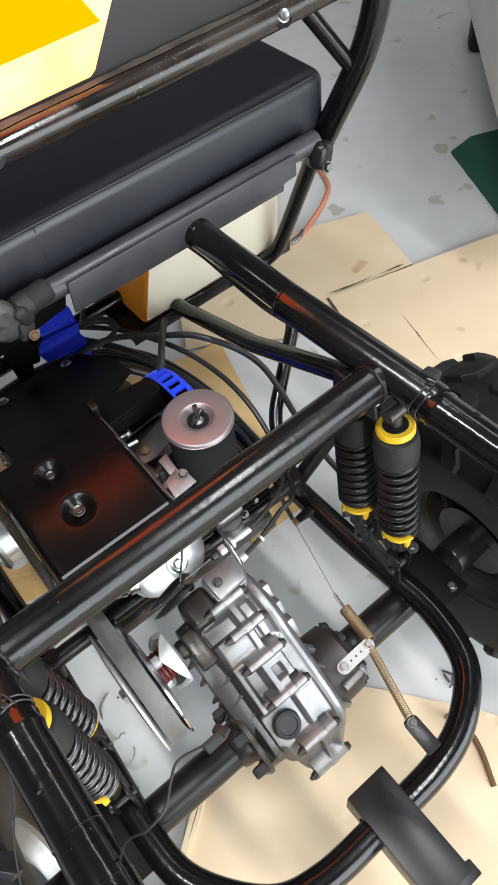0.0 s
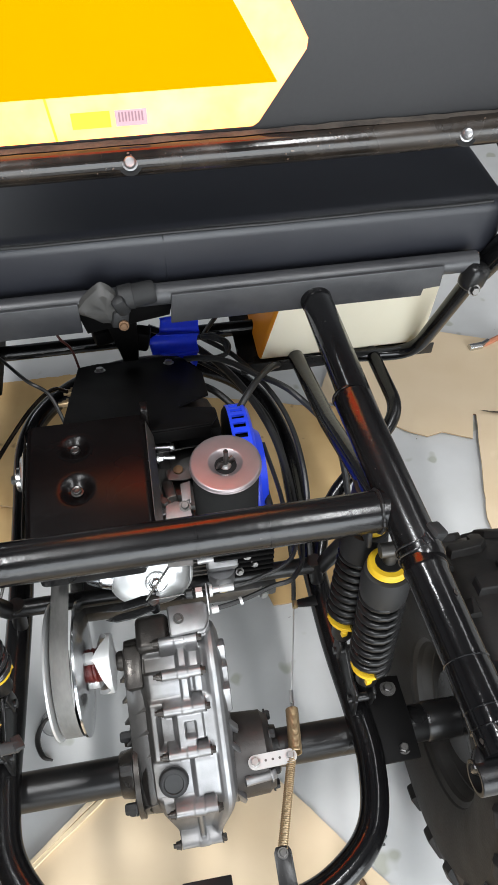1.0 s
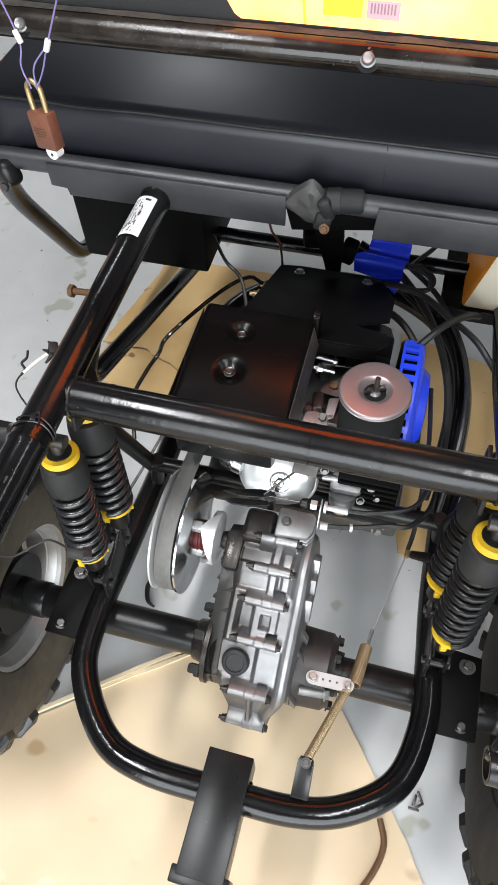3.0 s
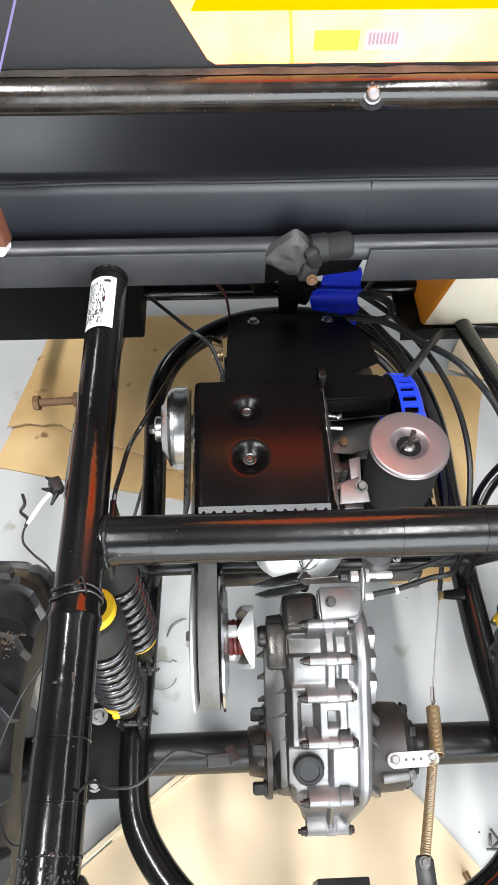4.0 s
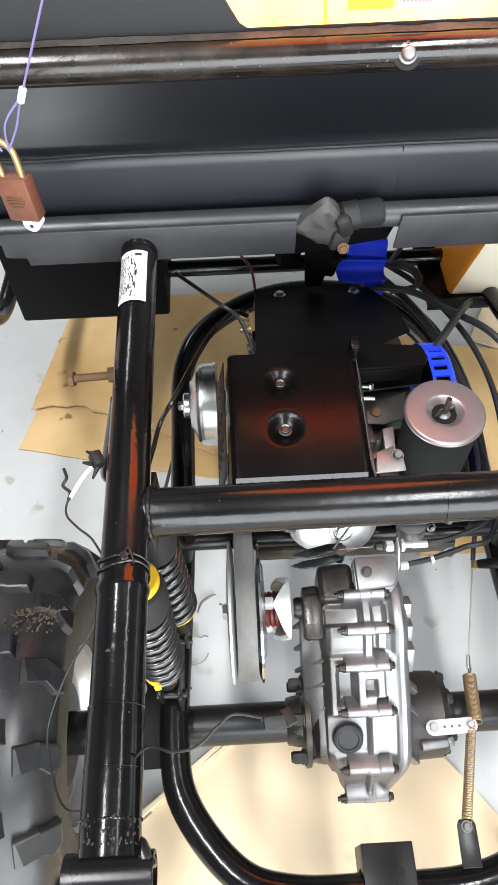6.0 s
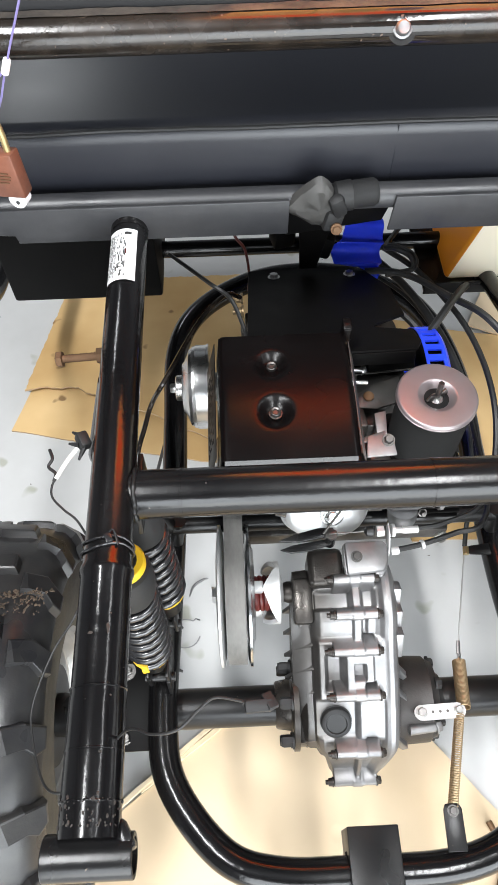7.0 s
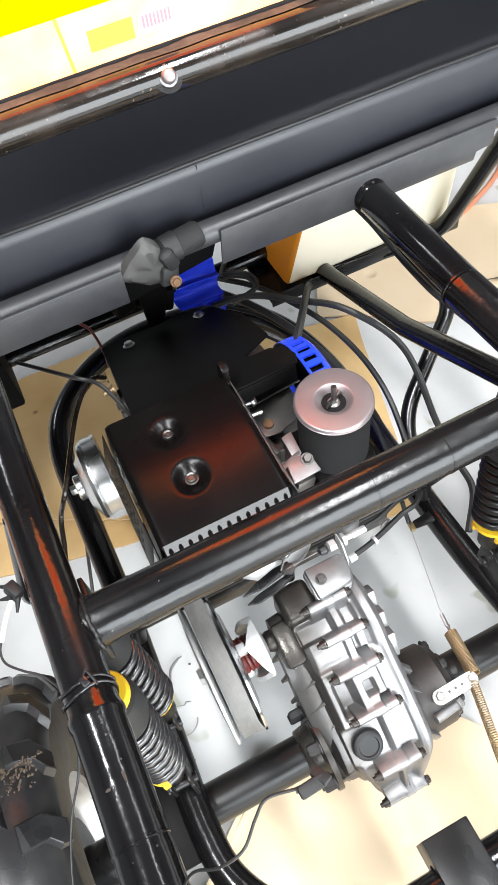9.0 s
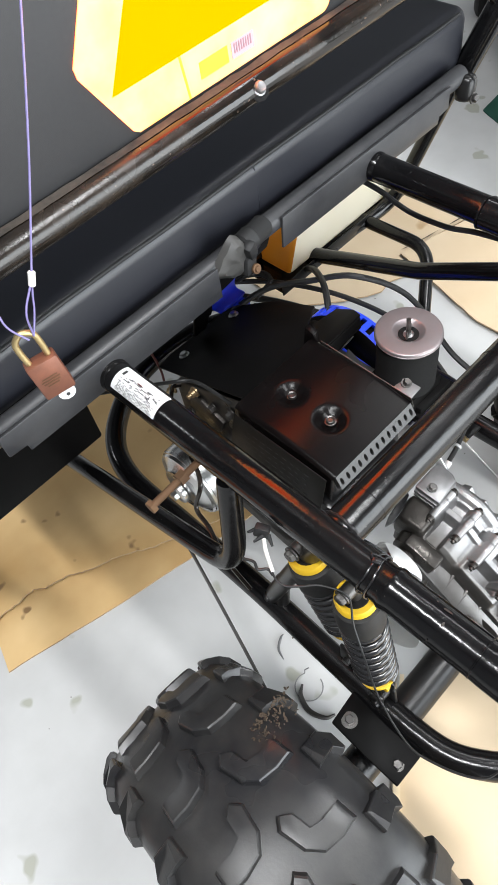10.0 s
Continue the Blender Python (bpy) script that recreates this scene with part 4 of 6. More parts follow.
# ---- fuel tank ----
tank = thing("fuel_tank", (0.36, 0.25, 0.456), "translucent cream plastic fuel tank with amber end wall", "fuel tank")
bm = B()
block(bm, (0.357, 0.255, 0.570), (0.302, 0.225, 0.220), bev=0.010, seg=3)
for v in bm.verts:
    up = v.co.z - 0.47
    if v.co.x < 0.357:
        v.co.x += 0.22 * up
    if v.co.y < 0.255:
        v.co.y -= 0.10 * up
bm.normal_update()
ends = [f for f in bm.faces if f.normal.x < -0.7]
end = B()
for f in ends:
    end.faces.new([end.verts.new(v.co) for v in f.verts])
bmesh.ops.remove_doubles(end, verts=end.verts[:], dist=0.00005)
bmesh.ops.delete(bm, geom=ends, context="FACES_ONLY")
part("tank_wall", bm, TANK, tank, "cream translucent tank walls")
part("tank_end", end, AMBER, tank, "amber end wall with shade in its colour")

# ---- battery box ----
battery = thing("battery_box", (-0.36, 0.15, 0.44), "matt black plastic battery box under the seat", "battery box")
bm = B()
block(bm, (-0.358, 0.240, 0.570), (0.236, 0.180, 0.256), bev=0.005)
part("box", bm, MATTE, battery)
bm = B()
block(bm, (-0.470, 0.148, 0.640), (0.030, 0.012, 0.030), bev=0.002)
part("clasp", bm, BOOT, battery)

# ---- gearbox ----
gearbox = thing("gearbox", (0.005, -0.42, 0.20), "cast aluminium gearbox on the rear axle, ribbed and bolted", "gearbox")
C1, R1, C2, R2 = Vector((-0.345, 0.360)), 0.057, Vector((-0.452, 0.266)), 0.079


def hull(grow, n=40):
    """The outline round the two shaft circles, as (y, z) points."""
    pts = []
    d = C2 - C1
    for k in range(n):
        a = 2 * math.pi * k / n
        e = Vector((math.cos(a), math.sin(a)))
        p, q = C1 + e * (R1 + grow), C2 + e * (R2 + grow)
        pts.append(p if p.dot(e) > q.dot(e) else q)
    return pts


def shell(bm, slices, mi=0):
    rings = []
    for x, g in slices:
        rings.append([bm.verts.new((x, p.x, p.y)) for p in hull(g, 72)])
    n = 72
    for a, b in zip(rings, rings[1:]):
        for k in range(n):
            bm.faces.new((a[k], a[(k + 1) % n], b[(k + 1) % n], b[k])).material_index = mi
    bm.faces.new(rings[0][::-1]).material_index = mi
    bm.faces.new(rings[-1]).material_index = mi


bm = B()
shell(bm, [(-0.070, -0.040), (-0.062, -0.034), (-0.050, -0.028), (0.050, -0.022), (0.060, -0.026), (0.066, -0.034)])
part("case", bm, ALLOY_DARK, gearbox, "oily cast aluminium case")

TOPLINE = [(-0.331, 0.425), (-0.375, 0.418), (-0.412, 0.388), (-0.460, 0.358), (-0.519, 0.308), (-0.543, 0.240)]
PROFILE = smooth_path([(0, -0.279, 0.350), (0, -0.284, 0.385), (0, -0.302, 0.415)] + [(0, y, z) for y, z in TOPLINE] + [(0, -0.537, 0.190), (0, -0.510, 0.155)], 26)
RUN = [0.0]
for a, b in zip(PROFILE, PROFILE[1:]):
    RUN.append(RUN[-1] + (b - a).length)
S = [RUN[min(range(len(PROFILE)), key=lambda i: (PROFILE[i] - Vector((0, y, z))).length)] for y, z in TOPLINE]


def ramp(a, b, v):
    t = max(0.0, min(1.0, (v - a) / (b - a)))
    return t * t * (3 - 2 * t)


def span(v, lo, hi, e):
    return ramp(lo - e, lo + e, v) * (1 - ramp(hi - e, hi + e, v))


def relief(x, s):
    """Height of the casting over the line of the bolt bosses."""
    wide = 1 - 0.42 * ramp(S[4] - 0.005, S[5] + 0.008, s)
    xe = 0.004 + (x - 0.004) / wide
    h = float(np.interp(xe, [-0.071, -0.067, -0.060, -0.052, -0.047, -0.041, -0.035, 0.034, 0.040, 0.045, 0.050, 0.055, 0.060, 0.064, 0.068],
                        [-0.060, -0.044, -0.038, -0.036, -0.032, -0.019, -0.014, -0.014, -0.011, -0.0065, -0.0045, -0.005, -0.009, -0.020, -0.046]))

    def put(x0, x1, s0, s1, to, e=0.0016):
        nonlocal h
        w = span(x, x0, x1, e) * span(s, s0, s1, e)
        h += (to - h) * w

    put(-0.046, -0.002, 0.0, S[0] - 0.012, -0.008, 0.003)
    put(-0.042, 0.004, S[0] + 0.008, S[1] - 0.007, -0.026, 0.003)
    put(0.019, 0.034, S[0] + 0.006, S[1] - 0.006, -0.021, 0.003)
    put(0.006, 0.017, S[0], S[2], -0.0075)
    put(-0.036, 0.004, S[1] + 0.009, S[2] - 0.014, -0.0125, 0.006)
    put(0.018, 0.024, S[1] + 0.006, S[2] - 0.016, -0.020, 0.002)
    put(-0.041, 0.046, S[2] - 0.011, S[3] + 0.009, -0.007, 0.004)
    put(-0.029, -0.008, S[2] + 0.007, S[3] - 0.007, -0.026, 0.0035)
    mid = (S[2] + S[3]) / 2
    put(-0.005, 0.030, mid - 0.023, mid + 0.023, -0.0015, 0.0015)
    put(0.0055, 0.0195, mid - 0.0095, mid + 0.0085, -0.018, 0.0014)
    put(-0.045, 0.007, S[3] + 0.011, S[4] - 0.012, -0.0195, 0.0014)
    put(0.010, 0.042, S[3] + 0.010, S[4] - 0.012, -0.009, 0.003)
    put(0.007, 0.014, S[4], S[5] + 0.004, -0.003, 0.0016)
    for i in (2, 3, 4):
        put(-0.021, -0.007, S[i] + 0.006, S[i] + 0.012, -0.022, 0.0014)
        put(0.019, 0.032, S[i] - 0.014, S[i] - 0.008, -0.022, 0.0016)
    for i, c in enumerate(S):
        d = abs(s - c)
        w = span(x, -0.017 if i < 2 else -0.021, 0.036, 0.001)
        if d < 0.0105 and w > 0:
            r = 0.0066 + 0.0010 * span(x, 0.004, 0.018, 0.002)
            top = math.sqrt(max(r * r - d * d, 0.0)) - 0.0005 if d < r else -0.016 * (d - r) / (0.0105 - r)
            h = max(h, h + (top - h) * w)
    return h


bm = B()
rows = []
nxs = 172
for i in range(0, len(PROFILE), 1):
    t = (PROFILE[min(i + 1, len(PROFILE) - 1)] - PROFILE[max(i - 1, 0)]).normalized()
    nrm = Vector((0, t.z, -t.y))
    rows.append([bm.verts.new(PROFILE[i] + Vector((x, 0, 0)) + nrm * relief(x, RUN[i])) for x in [-0.071 + 0.139 * k / nxs for k in range(nxs + 1)]])
for a, b in zip(rows, rows[1:]):
    for k in range(nxs):
        bm.faces.new((a[k], a[k + 1], b[k + 1], b[k]))
# the left strip takes the dark metal: oil, plus shade in the colour
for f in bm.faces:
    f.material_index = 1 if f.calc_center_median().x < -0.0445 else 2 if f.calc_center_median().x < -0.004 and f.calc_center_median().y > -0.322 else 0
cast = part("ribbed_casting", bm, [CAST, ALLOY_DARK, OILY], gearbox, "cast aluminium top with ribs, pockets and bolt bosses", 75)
for i, (y, z) in enumerate(TOPLINE):
    x0 = -0.017 if i < 2 else -0.021
    bm = B()
    lathe(bm, (x0, y, z), (-1, 0, 0), [(0, 0.0066), (0.002, 0.0066), (0.0021, 0.0055), (0.007, 0.0052), (0.0072, 0.0032), (0.011, 0.003)], 10)
    part("case_bolt", bm, OILY, cast, "black steel case bolt")
    bm = B()
    bolt(bm, (0.036, y, z), (1, 0, 0), 0.0052, 0.006)
    part("case_bolt", bm, OILY, cast, "black steel case bolt")
for k in range(7):
    f = k / 7
    y, z = -0.345 - 0.178 * f, 0.402 - 0.080 * f - 0.045 * f * f
    bm = B()
    if k < 3:
        block(bm, (0.064, y, z - 0.012), (0.016, 0.018, 0.040), (-30, 0, 0), 0.003)
    else:
        prism(bm, [(0.056, y + 0.007, z + 0.002), (0.076, y - 0.006, z - 0.020), (0.074, y - 0.004, z - 0.045), (0.056, y + 0.007, z - 0.045)], (0, -0.009, 0), bev=0.0015)
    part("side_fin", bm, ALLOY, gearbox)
    # left fins use the darker metal to paint in that side's shade and oil
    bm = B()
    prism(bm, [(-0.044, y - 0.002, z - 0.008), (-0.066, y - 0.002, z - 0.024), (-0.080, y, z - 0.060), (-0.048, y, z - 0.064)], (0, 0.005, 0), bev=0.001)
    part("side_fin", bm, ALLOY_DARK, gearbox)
# filler cap on its flat
bm = B()
e = Vector((0, -0.62, 0.78)).normalized()
lathe(bm, Vector((-0.019, -0.478, 0.316)), e, [(0, 0.0205), (0.004, 0.0205), (0.0045, 0.0192), (0.012, 0.0190), (0.014, 0.0165), (0.0142, 0.0135), (0.0125, 0.0125), (0.0125, 0.002)], 36)
part("filler_cap", bm, BOOT, gearbox, "round black plastic filler cap")
# selector cover with its layered edge, and the cable bracket on it
bm = B()
for dz, g in ((0.0, 0.0), (0.005, -0.0025), (0.009, 0.0), (0.016, -0.001)):
    prism(bm, [(-0.001 - g, -0.288, 0.420 + dz), (0.050, -0.288, 0.420 + dz), (0.056 + g, -0.294, 0.420 + dz), (0.055 + g, -0.318 - g, 0.416 + dz), (0.048, -0.328 - g, 0.415 + dz), (0.0 - g, -0.332 - g, 0.415 + dz)],
          (0, 0, 0.005 if dz < 0.016 else 0.009), bev=0.0014 if dz < 0.016 else 0.004)
top = part("selector_cover", bm, ALLOY, gearbox, "small layered cover on the gearbox front")
bm = B()
bolt(bm, (0.014, -0.309, 0.4435), (0, -0.15, 1), 0.0055, 0.005)
part("cover_bolt", bm, GUNMETAL, top)
bm = B()
prism(bm, [(0.056, -0.271, 0.460), (0.056, -0.287, 0.460), (0.056, -0.304, 0.438), (0.056, -0.304, 0.428), (0.056, -0.290, 0.428), (0.056, -0.271, 0.446)], (0.0018, 0, 0), bev=0.0008)
part("cable_bracket", bm, ZINC, top, "bright upright cable bracket")
bm = B()
block(bm, (-0.024, -0.311, 0.400), (0.046, 0.050, 0.056), (4, 0, 0), 0.009, seg=3)
block(bm, (-0.055, -0.342, 0.376), (0.026, 0.058, 0.060), (16, 0, 0), 0.006)
lathe(bm, (-0.078, -0.329, 0.381), (1, 0, 0), [(0, 0.012), (0.004, 0.014), (0.010, 0.014), (0.012, 0.026), (0.03, 0.028)], 24)
part("input_housing", bm, OILY, gearbox, "oil-blackened cast input housing")
# output flange, dark bolts, brake drum
bm = B()
lathe(bm, (-0.094, -0.447, 0.266), (1, 0, 0), [(0, 0.029), (0.002, 0.031), (0.020, 0.034), (0.030, 0.046), (0.040, 0.056)], 30)
lathe(bm, (-0.072, -0.447, 0.266), (1, 0, 0), [(0, 0.058), (0.001, 0.060), (0.008, 0.060)], 30)
part("output_flange", bm, OILY, gearbox, "oil-blackened output flange")
for k in range(6):
    bm = B()
    a = radians(40 + k * 60)
    bolt(bm, (-0.073, -0.447 + math.cos(a) * 0.053, 0.266 + math.sin(a) * 0.053), (-1, 0, 0), 0.0078, 0.016)
    part("flange_bolt", bm, BOOT, gearbox)
bm = B()
lathe(bm, (0.064, -0.447, 0.266), (1, 0, 0), [(0, 0.060), (0.004, 0.058), (0.046, 0.056), (0.050, 0.052), (0.056, 0.050)], 34)
drum = part("brake_drum", bm, DRUM, gearbox, "brown-black iron brake drum")
for k in range(6):
    bm = B()
    a = radians(20 + k * 60)
    bolt(bm, (0.118, -0.447 + math.cos(a) * 0.046, 0.266 + math.sin(a) * 0.046), (1, 0, 0), 0.007, 0.008)
    part("drum_bolt", bm, BOOT, drum)
bm = B()
lathe(bm, (0.118, -0.447, 0.266), (1, 0, 0), [(0, 0.034), (0.012, 0.032)], 26)
part("drum_hub", bm, SATIN, drum)
# brake lever
bm = B()
a, b = Vector((0.092, -0.476, 0.318)), Vector((0.141, -0.474, 0.314))
d = (b - a).normalized()
n = d.cross(Vector((0, 0, 1))).normalized()
outline = []
for c, start in ((a, 90), (b, -90)):
    for k in range(9):
        t = radians(start + k * 22.5)
        outline.append(c + d * math.cos(t) * 0.0095 - n * math.sin(t) * 0.0095)
prism(bm, outline, (0, 0, 0.003))
lever = part("brake_lever", bm, ZINC, gearbox, "bright zinc lever arm")
bm = B()
bolt(bm, a + Vector((0, 0, 0.003)), (0, 0, 1), 0.006, 0.006)
bolt(bm, b + Vector((0, 0, 0.003)), (0, 0, 1), 0.005, 0.006)
for f in (0.3, 0.5, 0.7):
    q = a.lerp(b, f)
    lathe(bm, q + Vector((0, 0, 0.003)), (0, 0, 1), [(0, 0.0018), (0.0004, 0.0018)], 8, 1)
part("lever_pin", bm, [STEEL, GUNMETAL], lever)
bm = B()
rod(bm, (0.076, -0.494, 0.304), (0.112, -0.490, 0.300), 0.0065, seg=16)
bolt(bm, (0.112, -0.490, 0.300), (1, 0.2, 0), 0.007, 0.008)
rod(bm, (0.092, -0.476, 0.318), (0.092, -0.476, 0.280), 0.007, seg=14)
part("lever_clamp", bm, ALLOY, gearbox)

# return springs and pull wire of the brake
spring = thing("brake_return_spring", (0.107, -0.590, 0.334), "two passivated coil springs pulling the brake lever", "spring")


def coil(p, q, r, wire, turns, mat, name, taper=0.0):
    p, q = Vector(p), Vector(q)
    d, u, v = frame_axes(q - p)
    n = (q - p).length
    path = [p + d * (n * k / (turns * 12)) + (u * math.cos(2 * math.pi * k / 12) + v * math.sin(2 * math.pi * k / 12)) * r for k in range(turns * 12 + 1)]
    bm = B()
    sweep(bm, path, wire, 6)
    return part(name, bm, mat, spring)


coil((0.108, -0.584, 0.336), (0.1435, -0.474, 0.312), 0.0056, 0.0010, 40, SPRING, "long_spring")
coil((0.150, -0.470, 0.310), (0.158, -0.408, 0.300), 0.0085, 0.0009, 38, SPRING, "tight_spring")
bm = B()
sweep(bm, smooth_path([(0.158, -0.408, 0.300), (0.160, -0.396, 0.297), (0.163, -0.398, 0.298), (0.160, -0.404, 0.300)], 6), 0.0012, 8)
rod(bm, (0.160, -0.398, 0.298), (0.163, -0.380, 0.298), 0.0028, seg=8)
sweep(bm, [(0.163, -0.382, 0.298), (0.193, -0.255, 0.315)], 0.0009, 6)
part("pull_wire", bm, STEEL, spring)

# ---- belt drive ----
drive = thing("belt_drive", (-0.15, -0.22, 0.36), "belt drive with polished pulleys and grey rubber belt", "belt drive")
PA, PR = Vector((-0.1405, -0.329, 0.381)), 0.092
DA, DR = Vector((-0.1405, 0.004, 0.392)), 0.040
bm = B()
lathe(bm, PA + Vector((-0.0150, 0, 0)), (-1, 0, 0), [(0, PR - 0.012), (0.003, PR), (0.006, PR), (0.009, 0.06), (0.010, 0.02)], 48)
lathe(bm, PA + Vector((-0.0255, 0, 0)), (-1, 0, 0), [(0, 0.012), (0.006, 0.010)], 6)
part("outer_sheave", bm, ZINC, drive, "polished steel pulley half")
bm = B()
lathe(bm, PA + Vector((0.0130, 0, 0)), (1, 0, 0), [(0, PR - 0.012), (0.003, PR), (0.006, PR), (0.009, 0.062), (0.011, 0.058), (0.012, 0.03)], 48)
part("inner_sheave", bm, CHROME, drive)
for k in range(2):
    bm = B()
    a = radians(95 + 150 * k)
    block(bm, PA + Vector((0.0295, math.cos(a) * 0.030, math.sin(a) * 0.030)), (0.012, 0.014, 0.014), (math.degrees(a), 0, 0), 0.002)
    part("cam_lug", bm, ZINC, drive, "bright cast cam lug")
bm = B()
path = [PA + Vector((0.024 + 0.028 * k / 60, math.cos(2 * math.pi * k / 14) * 0.020, math.sin(2 * math.pi * k / 14) * 0.020)) for k in range(61)]
sweep(bm, path, 0.0036, 8)
part("cam_spring", bm, RED, drive, "dark red coil spring")
bm = B()
n = 72
inner, edge, outer = [], [], []
for k in range(n):
    a = 2 * math.pi * k / n
    t = (3 * (a - radians(100)) / (2 * math.pi)) % 1.0
    left = 0.034 + 0.019 * (t / 0.62 if t < 0.62 else (1 - t) / 0.38)
    u = Vector((0, math.cos(a), math.sin(a)))
    inner.append((PA + u * 0.0345 + Vector((0.0535, 0, 0)), PA + u * 0.0345 + Vector((left, 0, 0))))
    outer.append((PA + u * 0.0405 + Vector((left, 0, 0)), PA + u * 0.0405 + Vector((0.0555, 0, 0))))
    edge.append([PA + u * r + Vector((d, 0, 0)) for d, r in ((0.0570, 0.0395), (0.0575, 0.030), (0.0605, 0.018), (0.0620, 0.012))])
rows = [[bm.verts.new(inner[k][i]) for k in range(n)] for i in range(2)] + [[bm.verts.new(outer[k][i]) for k in range(n)] for i in range(2)] + [[bm.verts.new(edge[k][i]) for k in range(n)] for i in range(4)]
for a, b in zip(rows, rows[1:]):
    for k in range(n):
        bm.faces.new((a[k], a[(k + 1) % n], b[(k + 1) % n], b[k]))
bm.faces.new(rows[-1])
bm.faces.new(rows[0][::-1])
part("cam_plate", bm, ZINC, drive, "bright helical cam cup round the red spring")
bm = B()
lathe(bm, PA + Vector((0.060, 0, 0)), (1, 0, 0), [(0, 0.012), (0.008, 0.012), (0.0085, 0.009), (0.03, 0.009)], 16)
part("input_shaft", bm, OILY, drive)
# the belt
bm = B()
d = Vector((0, DA.y - PA.y, DA.z - PA.z))
base_ang = math.atan2(d.z, d.y)
path = []
rb, rs = PR - 0.003, DR
off = math.asin((rb - rs) / d.length)
for k in range(25):
    a = base_ang + math.pi / 2 - off + (math.pi + 2 * off) * k / 24
    path.append(PA + Vector((0, math.cos(a) * rb, math.sin(a) * rb)))
for k in range(13):
    a = base_ang - math.pi / 2 + off + (math.pi - 2 * off) * k / 12
    path.append(DA + Vector((0, math.cos(a) * rs, math.sin(a) * rs)))
n = len(path)
ring = []
for k, p in enumerate(path):
    t = (path[(k + 1) % n] - path[k - 1]).normalized()
    nrm = Vector((0, t.z, -t.y))
    ring.append([bm.verts.new(p + Vector((x, 0, 0)) + nrm * h) for x, h in ((-0.0120, 0.0), (0.0120, 0.0), (0.009, -0.011), (-0.009, -0.011))])
for k in range(n):
    a, b = ring[k], ring[(k + 1) % n]
    for i in range(4):
        bm.faces.new((a[i], a[(i + 1) % 4], b[(i + 1) % 4], b[i]))
part("belt", bm, BELT, drive, "wide grey rubber belt")
bm = B()
lathe(bm, (-0.168, DA.y, DA.z), (-1, 0, 0), [(0, 0.060), (0.002, 0.0665), (0.005, 0.0665), (0.0055, 0.065), (0.022, 0.065), (0.0225, 0.0635), (0.027, 0.063), (0.0275, 0.061), (0.032, 0.059), (0.040, 0.040), (0.043, 0.038), (0.0435, 0.022)], 56)
lathe(bm, (-0.213, DA.y, DA.z), (-1, 0, 0), [(0, 0.020), (0.008, 0.020), (0.010, 0.017)], 24)
driver = part("driver_drum", bm, STEEL, drive, "bright drum-shaped driving pulley")
bm = B()
bolt(bm, (-0.222, DA.y, DA.z), (-1, 0, 0), 0.008, 0.010)
part("driver_bolt", bm, STEEL, driver)
bm = B()
rod(bm, (-0.172, DA.y, DA.z), (-0.08, DA.y, DA.z), 0.022, seg=20)
part("driver_shaft", bm, GUNMETAL, drive)

# ---- engine ----
engine = thing("engine", (0.02, -0.1, 0.30), "small petrol engine with black heat shield and blue starter housing", "engine")
bm = B()
block(bm, (0.01, -0.06, 0.40), (0.20, 0.22, 0.20), bev=0.02)
block(bm, (0.02, -0.10, 0.325), (0.30, 0.26, 0.03), bev=0.006)
part("crankcase", bm, ALLOY_DARK, engine)
bm = B()
block(bm, (0.0, -0.17, 0.44), (0.11, 0.09, 0.10), bev=0.006)
barrel = part("cylinder_barrel", bm, ALLOY_DARK, engine)
for k in range(8):
    bm = B()
    block(bm, (0.0, -0.175, 0.40 + 0.012 * k), (0.13, 0.10, 0.005), (0, 0, 0), 0.0015)
    part("cooling_fin", bm, ALLOY_DARK, barrel)
# dark cover added to fill the empty space below the bracket plate
bm = B()
prism(bm, [(-0.106, 0.105, 0.345), (-0.106, 0.105, 0.490), (-0.106, -0.090, 0.578), (-0.106, -0.090, 0.345)], (0.030, 0, 0), bev=0.003)
block(bm, (-0.107, 0.030, 0.470), (0.012, 0.070, 0.045), (24, 0, 0), 0.004)
block(bm, (-0.108, -0.055, 0.510), (0.016, 0.040, 0.060), (24, 0, 0), 0.005)
flank = part("flank_cover", bm, OILY, engine, "dark cover filling in the engine's flank")
for y, z in ((0.075, 0.440), (0.010, 0.500), (-0.035, 0.520), (-0.070, 0.470), (0.050, 0.390)):
    bm = B()
    bolt(bm, (-0.110, y, z), (-1, 0, 0), 0.0065, 0.009)
    part("cover_bolt", bm, GUNMETAL, flank)
# polished rocker cover
bm = B()
e = Vector((0, -0.78, 0.62)).normalized()
up = Vector((0, 0.62, 0.78))
c = Vector((-0.018, -0.234, 0.430))
rings = []
n = 56
for grow, lift in ((1.06, -0.024), (1.06, -0.012), (1.07, -0.010), (1.06, -0.008), (1.0, -0.007), (0.985, 0.002), (0.93, 0.009), (0.80, 0.0135), (0.55, 0.016), (0.33, 0.0165)):
    ring = []
    for k in range(n):
        a = 2 * math.pi * k / n
        ca, sa = math.cos(a), math.sin(a)
        x = math.copysign(abs(ca) ** 0.82, ca) * 0.057
        z = math.copysign(abs(sa) ** 0.82, sa) * 0.045 + 0.004
        ring.append(bm.verts.new(c + e * lift + Vector((1, 0, 0)) * x * grow + up * z * grow))
    rings.append(ring)
for a, b in zip(rings, rings[1:]):
    for k in range(n):
        bm.faces.new((a[k], a[(k + 1) % n], b[(k + 1) % n], b[k]))
bm.faces.new(rings[-1])
bm.faces.new(rings[0][::-1])
cover = part("rocker_cover", bm, ZINC, engine, "polished steel rocker cover", 60)
bm = B()
lathe(bm, c + e * 0.015 + Vector((0.008, 0, 0)), e, [(0, 0.0165), (0.004, 0.0155), (0.005, 0.012), (0.0045, 0.010)], 28)
